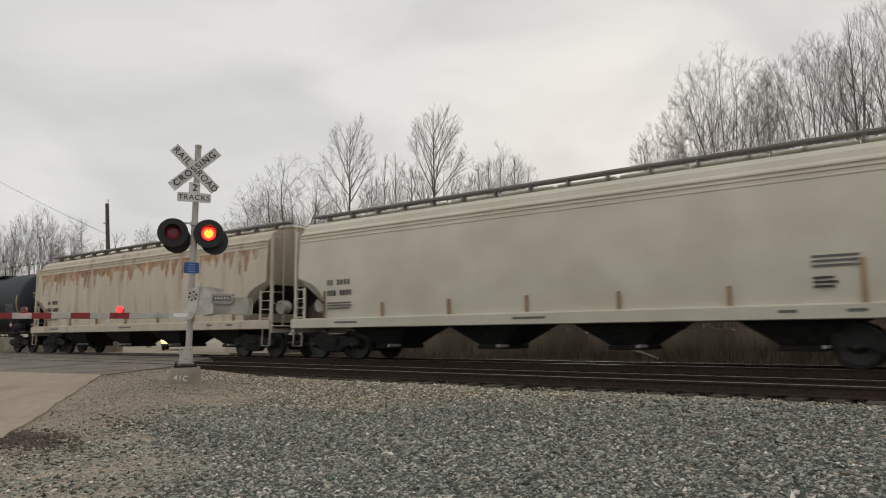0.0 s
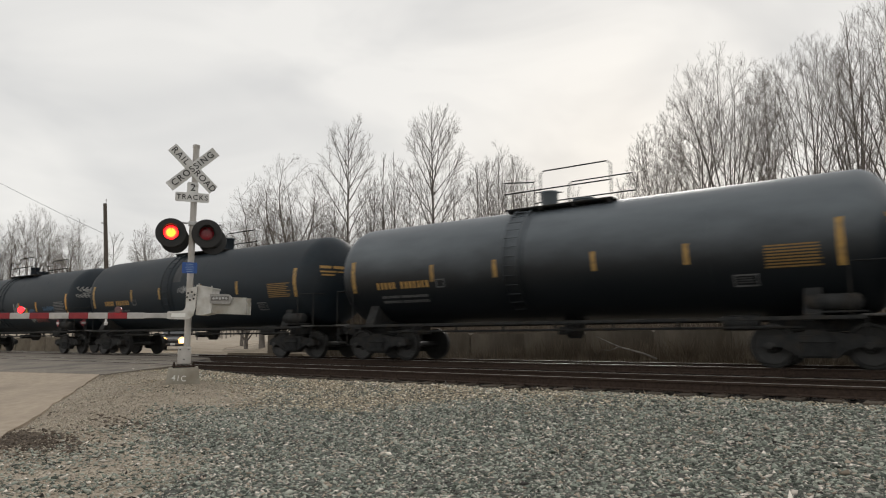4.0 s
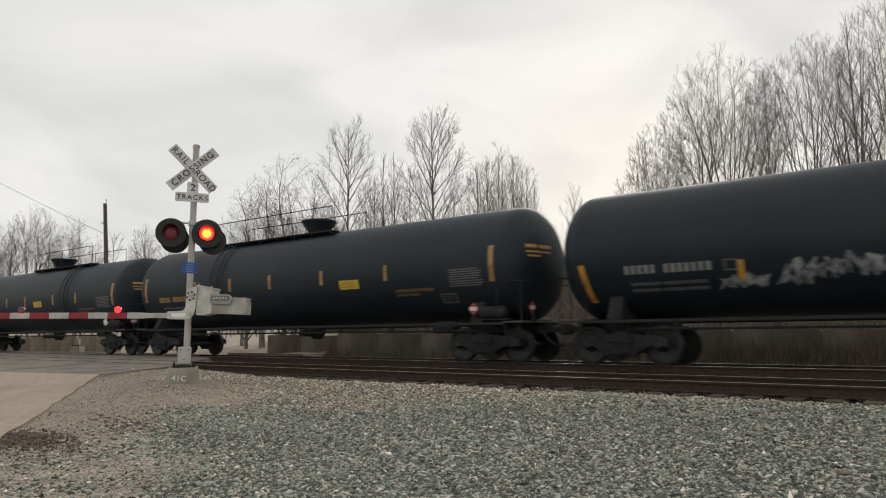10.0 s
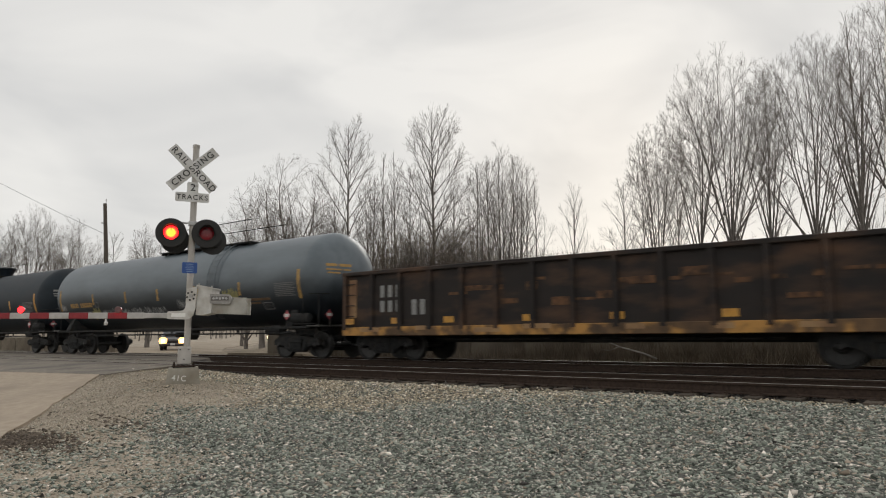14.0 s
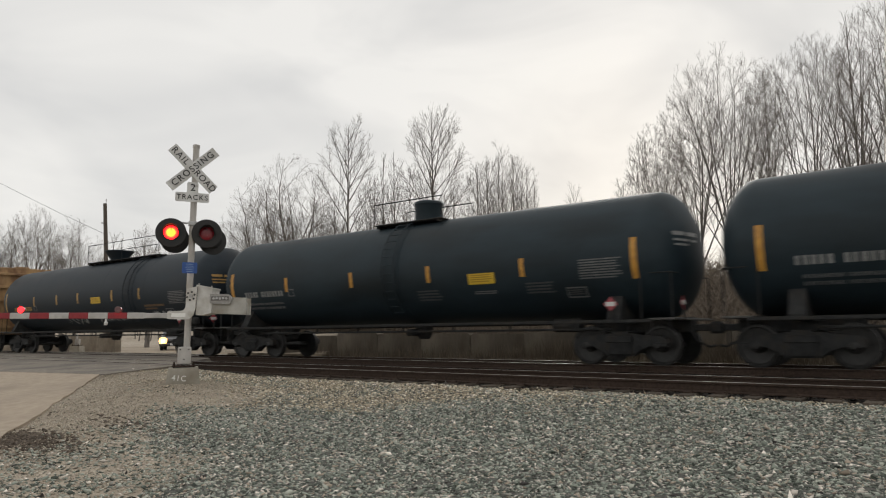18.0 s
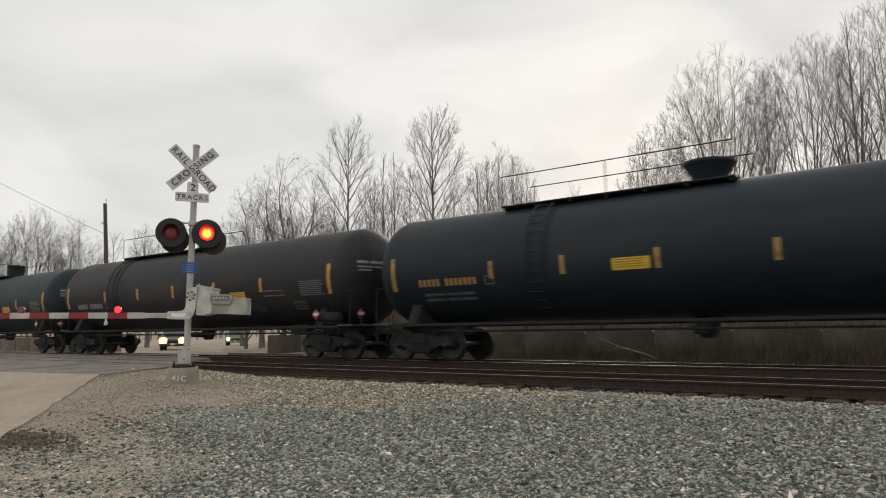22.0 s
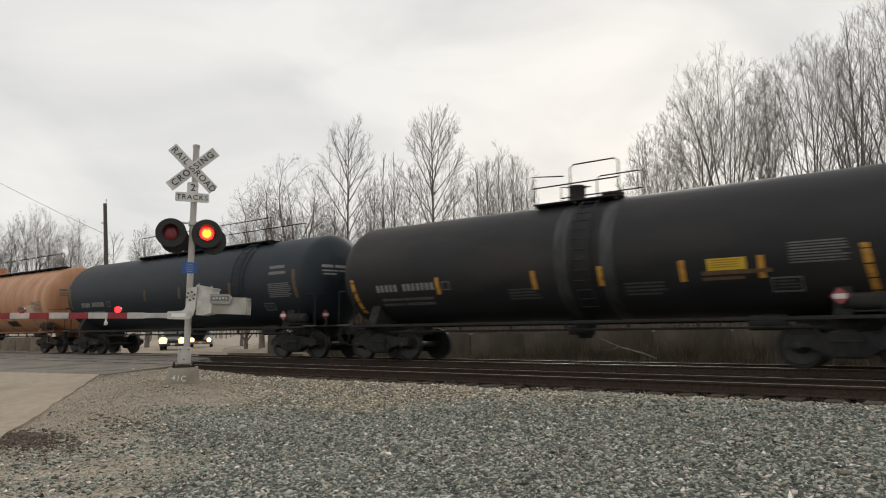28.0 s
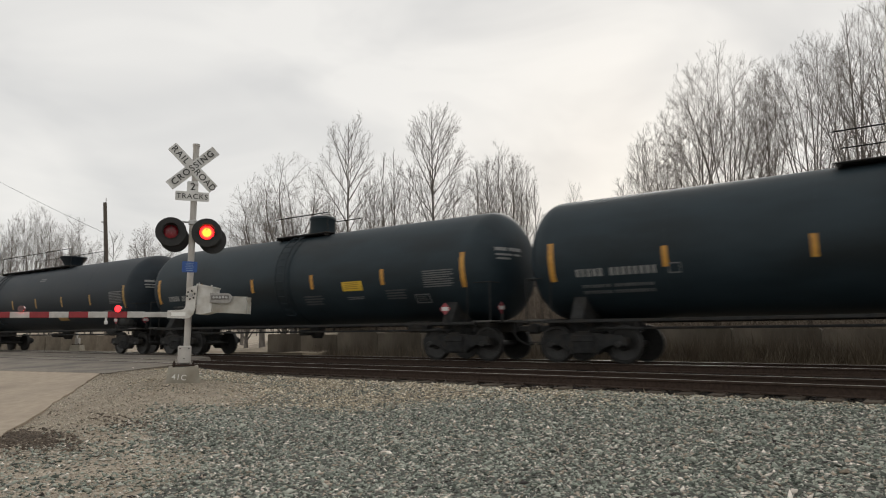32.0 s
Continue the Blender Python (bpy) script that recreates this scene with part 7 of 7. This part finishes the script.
for i in range(3600):
    a, d = rnd.uniform(0.40, 2.55), rnd.uniform(78, 128)
    x, y = d * math.cos(a) - 20, d * math.sin(a) + 8
    if y < 30 or abs((x + 57) * 0.70 + (y - 43) * 0.71) < 12 + 0.1 * d and x < -50:
        continue
    h = rnd.uniform(5, 12.5)
    lx, ly = rnd.gauss(0, 0.7), rnd.gauss(0, 0.7)
    z0 = float(land(x, y)) - 0.3
    far_wood.tube([(x, y, z0), (x + lx * 0.4, y + ly * 0.4, z0 + h * 0.6), (x + lx, y + ly, z0 + h)], [0.10, 0.07, 0.02], 3, False)
    for k in range(12):
        q = rnd.uniform(0.2, 0.95)
        b, ln = rnd.uniform(0, 6.28), rnd.uniform(0.8, 2.2)
        p = Vector((x + lx * q * 0.8, y + ly * q * 0.8, z0 + h * q))
        far_wood.spike(p, p + Vector((ln * math.cos(b), ln * math.sin(b), ln * rnd.uniform(0.3, 1.3))), 0.022)
tagged(part("far_woods", far_wood, BARK), "distant leafless woods along the horizon", "woods", kind="stuff")

# undergrowth between the wall and the trees, weeds on the bank
brush = Form()
for i in range(15500):
    x = rnd.uniform(-46, 8)
    y = 25.0 + 47.0 * rnd.random() ** 0.8
    if x < -24 - 0.55 * (y - 25) + rnd.uniform(0, 2):
        continue
    tall = 0.45 + 0.55 * float(step(25, 38, y)) + 0.5 * float(step(45, 75, y))
    h = rnd.uniform(1.8, 6.0) * tall * (0.88 if x > -24 else 0.95)
    lx, ly = rnd.gauss(0, 0.5), rnd.gauss(0, 0.5)
    brush.tube([(x, y, -0.3), (x + lx * 0.4, y + ly * 0.4, h * 0.55), (x + lx, y + ly, h)], [0.026, 0.018, 0.007], 3, False)
    for k in range(10):
        q = rnd.uniform(0.15, 0.98)
        a = rnd.uniform(0, 6.28)
        ln = rnd.uniform(0.4, 1.2) * (1 + 0.3 * tall)
        bx, by, bz = x + lx * q * 0.8, y + ly * q * 0.8, h * q
        brush.spike(Vector((bx, by, bz)), Vector((bx + ln * math.cos(a), by + ln * math.sin(a), bz + ln * rnd.uniform(0.1, 1.1))), 0.013)
for i in range(5200):
    t = rnd.random()
    x, y = -40.5 + 18.5 * t + rnd.gauss(0, 0.9), 31.5 + 17.0 * t + rnd.gauss(0, 1.6)
    if (x + 29) * 0.62 + (y - 21.2) * 0.785 < 4.2:
        continue
    h = rnd.uniform(2.8, 6.6) * (1.3 if 0.40 < t < 0.66 else 1.0)
    lx, ly = rnd.gauss(0, 0.6), rnd.gauss(0, 0.6)
    brush.tube([(x, y, -0.3), (x + lx * 0.4, y + ly * 0.4, h * 0.55), (x + lx, y + ly, h)], [0.022, 0.015, 0.005], 3, False)
    for k in range(12):
        q = rnd.uniform(0.2, 0.98)
        a = rnd.uniform(0, 6.28)
        ln = rnd.uniform(0.4, 1.3)
        bx, by, bz = x + lx * q * 0.8, y + ly * q * 0.8, h * q
        brush.spike(Vector((bx, by, bz)), Vector((bx + ln * math.cos(a), by + ln * math.sin(a), bz + ln * rnd.uniform(0.3, 1.2))), 0.010)
tagged(part("undergrowth", brush, BRUSH), "tangled leafless brown undergrowth", "undergrowth", kind="stuff")
weeds = Form()
for i in range(24000):
    x = rnd.uniform(-23.6, 6)
    y = rnd.choice((rnd.uniform(20.2, 21.95), rnd.uniform(21.2, 21.95), rnd.uniform(21.2, 21.95), rnd.uniform(22.5, 26.0)))
    if x < -13 and y < 22 and rnd.random() < 0.7:
        continue
    h = rnd.uniform(0.12, 1.05) * (0.3 + 0.7 * step(20.0, 21.7, y)) * (1.1 if x > -12 else 0.85)
    lx, ly = rnd.gauss(0, 0.34), rnd.gauss(0, 0.2)
    z = float(land(x, y)) - 0.03
    w = rnd.uniform(0.006, 0.018)
    weeds.add([(x - w, y, z), (x + w, y, z), (x + lx + w * 0.3, y + ly, z + h), (x + lx * 0.5, y + ly * 0.5 + w, z + h * 0.5)], [(0, 1, 2), (0, 3, 2), (1, 3, 2)])
tagged(part("dry_weeds", weeds, WEED), "dry tan weeds and grass on the bank", "weeds", kind="stuff")
fallen = base("fallen_branch", pose(-8.4, 20.6, -0.1, 0, 0, 20), "pale dead branch lying in the weeds of the bank", "branch")
part("limb", Form().tube([(-0.9, 0, 0.75), (-0.2, 0.1, 0.42), (0.5, 0.0, 0.22), (0.9, 0.1, 0.05)], [0.012, 0.022, 0.03, 0.035], 6), PALE_BARK, fallen, "", 60)
part("side_twig", Form().tube([(-0.2, 0.1, 0.42), (-0.5, 0.2, 0.3), (-0.8, 0.3, 0.32)], [0.012, 0.009, 0.005], 5), PALE_BARK, fallen, "", 60)

# ---- loose stones of the verge ----
rock_v = np.array([(1, 0, 0), (-1, 0, 0), (0, 1, 0), (0, -1, 0), (0, 0, 1), (0, 0, -1)], float) * 1.15
rock_f = np.array([(0, 2, 4), (2, 1, 4), (1, 3, 4), (3, 0, 4), (2, 0, 5), (1, 2, 5), (3, 1, 5), (0, 3, 5)])


def scatter(name, x, y, size, material, label, seed, sink=0.25, lift=0.0):
    """Many angular stones in one mesh, lying on the ground at x, y."""
    g = np.random.default_rng(seed)
    n = len(x)
    v = rock_v[None] + g.uniform(-0.5, 0.5, (n, 6, 3))
    v = v * (size[:, None, None] * np.stack([g.uniform(0.85, 1.8, n), g.uniform(0.6, 1.15, n), g.uniform(0.26, 0.62, n)], 1)[:, None, :])
    a, b = g.uniform(0, 2 * np.pi, n), g.normal(0, 0.38, n)
    ca, sa, cb, sb = np.cos(a), np.sin(a), np.cos(b), np.sin(b)
    vx, vy, vz = v[..., 0], v[..., 1], v[..., 2]
    vx, vz = vx * cb[:, None] + vz * sb[:, None], -vx * sb[:, None] + vz * cb[:, None]
    vx, vy = vx * ca[:, None] - vy * sa[:, None], vx * sa[:, None] + vy * ca[:, None]
    z = land(x, y) + height_noise(x, y, 0.02) * (y < 11) + size * sink + lift
    p = np.stack([vx + x[:, None], vy + y[:, None], vz + z[:, None]], -1).reshape(-1, 3)
    faces = (rock_f[None] + (np.arange(n) * 6)[:, None, None]).reshape(-1, 3)
    me = bpy.data.meshes.new(name)
    me.vertices.add(len(p))
    me.vertices.foreach_set("co", p.astype(np.float32).ravel())
    me.loops.add(len(faces) * 3)
    me.loops.foreach_set("vertex_index", faces.astype(np.int32).ravel())
    me.polygons.add(len(faces))
    me.polygons.foreach_set("loop_start", (np.arange(len(faces)) * 3).astype(np.int32))
    me.update(calc_edges=True)
    me.materials.append(material)
    return tagged(new(name, me), label, "gravel", kind="stuff")


STONE_GREEN = stones_mat("green_grey_stone", ((0.0, (0.0898, 0.103, 0.0861)), (0.20, (0.257, 0.285, 0.239)), (0.33, (0.359, 0.388, 0.329)), (0.47, (0.18, 0.203, 0.171)), (0.58, (0.479, 0.49, 0.421)),
                                              (0.70, (0.43, 0.359, 0.285)), (0.79, (0.299, 0.293, 0.256)), (0.88, (0.647, 0.581, 0.512)), (0.955, (0.933, 0.855, 0.767)), (0.972, (0.0599, 0.0536, 0.05))))
STONE_TAN = stones_mat("tan_grey_stone", ((0.0, (0.297, 0.251, 0.176)), (0.16, (0.462, 0.396, 0.292)), (0.34, (0.616, 0.533, 0.396)), (0.50, (0.297, 0.288, 0.237)), (0.62, (0.748, 0.671, 0.528)),
                                          (0.72, (0.33, 0.264, 0.187)), (0.80, (0.088, 0.0858, 0.077)), (0.945, (0.946, 0.88, 0.759))))
STONE_DIRT = stones_mat("dusty_pebble", ((0.0, (0.40, 0.345, 0.27)), (0.3, (0.50, 0.435, 0.345)), (0.5, (0.34, 0.315, 0.26)), (0.7, (0.57, 0.505, 0.405)), (0.88, (0.16, 0.135, 0.105)), (0.95, (0.56, 0.51, 0.43))))
g = np.random.default_rng(21)
n = 430000
qx, qy = g.uniform(-22, 1.2, n), g.uniform(1.2, 11.0, n)
ahead = -qx * 0.599 + qy * 0.80
block = (np.abs((qx + 13.0) * 0.545 + (qy - 8.38) * 0.839) < 0.42) & (np.abs((qx + 13.0) * 0.839 - (qy - 8.38) * 0.545) < 0.42)
keep = ~block & (qx > -2.9 * qy - 0.3) & (qx < -0.05 * qy + 0.35) & (ahead > 4.0)
qx, qy, ahead = qx[keep], qy[keep], ahead[keep]
off = off_road(qx, qy)
wander = 0.55 * np.sin(qx * 1.3 + 1.0) + 0.4 * np.sin(qy * 2.3 + qx * 0.7) + 0.3 * np.sin(qx * 3.1 - qy * 2.2)
u, pick_u = g.uniform(0, 1, len(qx)), g.uniform(0, 1, len(qx))
earthy_lo = 0.8 + 0.3 * np.clip(qy - 3.5, -2, 5)
earthy = (1 - step(0, 1, (off + wander * 0.9 + 0.5 - earthy_lo) / 2.6)) * (1 - step(9.6, 10.4, qy))
dirty = (pick_u < earthy) & (off > -0.10)
band = step(-0.5, 0.9, qy - 7.7 - 0.36 * (np.clip(qx, -13, -2) + 10) + wander * 0.45) * (1.05 - 0.70 * step(-7.5, -4.0, qx)) * (0.85 + 0.28 * np.sin(qx * 2.1 + 1.7 * np.sin(qy * 3.0)))
pale = (~dirty) & (g.uniform(0, 1, len(qx)) < band) & (off > 0.05)
green = (~dirty) & (~pale) & (off > 0.05)
# dark sheet under the stones, its colour standing for shade in their gaps
cx, cy = np.arange(-17.5, 13.0, 0.22), np.arange(-9.0, 11.0, 0.22)
mx, my = np.meshgrid(cx, cy)
m_off = off_road(mx, my)
m_lo = 0.8 + 0.3 * np.clip(my - 3.5, -2, 5)
m_earth = (1 - step(0, 1, (m_off + 0.5 * np.sin(mx * 1.3 + 1.0) + 0.5 - m_lo) / 2.6)) * (1 - step(9.6, 10.4, my))
m_ok = (m_earth < 0.35) & (m_off > 0.3) & (np.hypot(mx + 5, my - 5) < 14.2 + 0.8 * np.sin(mx * 1.9) + 0.7 * np.sin(my * 2.7 + mx))
mz = land(mx, my) + height_noise(mx, my, 0.02) + 0.005
grit = Form()
grit.v = list(zip(mx.ravel().tolist(), my.ravel().tolist(), mz.ravel().tolist()))
k = len(cx)
grit.f = [(r * k + c, r * k + c + 1, (r + 1) * k + c + 1, (r + 1) * k + c) for r in range(len(cy) - 1) for c in range(k - 1)
          if m_ok[r, c] and m_ok[r, c + 1] and m_ok[r + 1, c] and m_ok[r + 1, c + 1]]
tagged(part("gravel_gap_shade", grit, surface("stone_gap_shade", (0.045, 0.046, 0.040), (0.13, 0.128, 0.110), 30, 0.95, bump=1.0, bump_scale=45), smooth=60),
       "dark sheet for the shaded gaps between the crushed stones", "grit", kind="stuff")
for name, pick, mat_, lab, sz, seed in (
        ("gravel", green & (u < 0.62), STONE_GREEN, "angular green-grey crushed stone of the verge", (0.009, 0.0255), 1),
        ("pale_gravel", pale & (u < 0.66), STONE_TAN, "tan and grey crushed stone along the ties", (0.009, 0.025), 2),
        ("pebbles", dirty & (u < 0.42), STONE_DIRT, "dusty brown pebbles trodden into the earth", (0.004, 0.016), 3)):
    size = g.uniform(*sz, int(pick.sum())) * (1 + 0.6 * (g.uniform(0, 1, int(pick.sum())) > 0.97))
    scatter(name, qx[pick], qy[pick], size, mat_, lab, seed)
ox, oy = g.uniform(-16, 12, 30000), g.uniform(-7, 10.8, 30000)
out_side = ~((ox > -2.9 * oy - 0.3) & (ox < -0.05 * oy + 0.35) & (-ox * 0.599 + oy * 0.80 > 4.0)) & (off_road(ox, oy) > 1.2)
scatter("verge_gravel", ox[out_side], oy[out_side], g.uniform(0.014, 0.038, int(out_side.sum())), STONE_GREEN, "loose green-grey crushed stone strewn over the verge", 14)
spot = 0.75 * np.exp(-((qx + 10.4) ** 2 / 0.9 + (qy - 4.25) ** 2 / 0.10)) + 0.12 * np.exp(-((qx + 9.5) ** 2 / 2.2 + (qy - 5.6) ** 2 / 0.05))
clods = (g.uniform(0, 1, len(qx)) < spot * 1.3) & (off > -0.5)
scatter("earth_clods", qx[clods], qy[clods], g.uniform(0.008, 0.030, int(clods.sum())), surface("dark_clods", (0.085, 0.066, 0.05), (0.15, 0.118, 0.09), 20, 0.95, island=0.3),
        "dark crumbled earth clods at the road edge", 9)
bed = g.uniform(-27, 3, 30000), g.uniform(10.55, 15.0, 30000)
bed_keep = (bed[0] < -0.05 * bed[1] + 0.5) & (bed[0] > np.interp(bed[1], (10.5, 12, 15), (-17.2, -18.6, -21.8)))
bx_, by_ = bed[0][bed_keep], bed[1][bed_keep]
clear = (np.abs(np.abs(by_ - NY) - 0.753) > 0.12)
edge = clear & (by_ < 11.25)
scatter("track_ballast", bx_[clear & ~edge], by_[clear & ~edge], g.uniform(0.016, 0.038, int((clear & ~edge).sum())), stones_mat("near_black_stone", (
    (0.0, (0.02, 0.017, 0.015)), (0.4, (0.033, 0.028, 0.025)), (0.7, (0.05, 0.043, 0.037)), (0.95, (0.10, 0.09, 0.078)))), "dark ballast stones between the rails", 11, 0.2, 0.01)
scatter("shoulder_ballast", bx_[edge], by_[edge], g.uniform(0.014, 0.032, int(edge.sum())), STONE_TAN, "pale ballast heaped against the tie ends", 12, 0.25, 0.0)


# ---- what moves ----
def motions():
    for car in CARS:
        at = car.location.copy()
        walk(car, [(t, pose(at.x - SPEED * t, at.y, at.z)) for t in (0.0, 8.0, 16.0, 24.0, 32.0)])
    # flashers: the right lamp is lit from 5.75 s on for half of each beat of about 1.23 s, the left one in between
    beat = 1.2285
    for disc, phase, at in TURNERS:
        start = 5.75 + (0.5 * beat if phase else 0.0)
        k = math.ceil((0.2 - start) / (beat / 2))
        lit = k % 2 == 0
        angle = 180.0 if lit else 0.0
        rows = [(0.0, pose(*at, 0, 0, angle))]
        while start + k * beat / 2 < 31.9:
            t = start + k * beat / 2
            if t > 0.1:
                begin = t - 0.05
                whole = round(t)
                if begin <= whole <= begin + 0.1:
                    begin = whole + 0.034 if t >= whole else whole - 0.134
                first = math.ceil(begin * 30 - 0.05)
                for j in range(4):
                    rows.append(((first + j) / 30, pose(*at, 0, 0, angle + 60.0 * j)))
                angle += 180.0
            k += 1
        rows.append((32.0, pose(*at, 0, 0, angle)))
        walk(disc, rows)
    # the second road car rolls up behind the first
    path = ((0.0, -120.0, 100.5, 46), (12.0, -111.0, 91.7, 46), (14.5, -102.0, 83.0, 48), (17.4, -85.0, 66.0, 49), (19.5, -69.0, 52.4, 50), (21.0, -58.7, 44.6, 44), (22.0, -57.6, 42.6, 50), (23.0, -57.0, 41.6, 52), (24.5, -55.3, 39.2, 53),
            (25.5, -54.0, 37.7, 53), (28.0, -51.5, 34.6, 54), (29.0, -50.9, 33.7, 55), (30.0, -50.4, 32.9, 55), (32.0, -50.0, 32.4, 55))
    walk(suv, [(t, pose(x, y, -0.21, 0, 0, a)) for t, x, y, a in path])
    walk(sedan, [(0.0, pose(-43.2, 26.87, -0.20, 0, 0, 54)), (32.0, pose(-43.2, 26.87, -0.20, 0, 0, 54))])


motions()
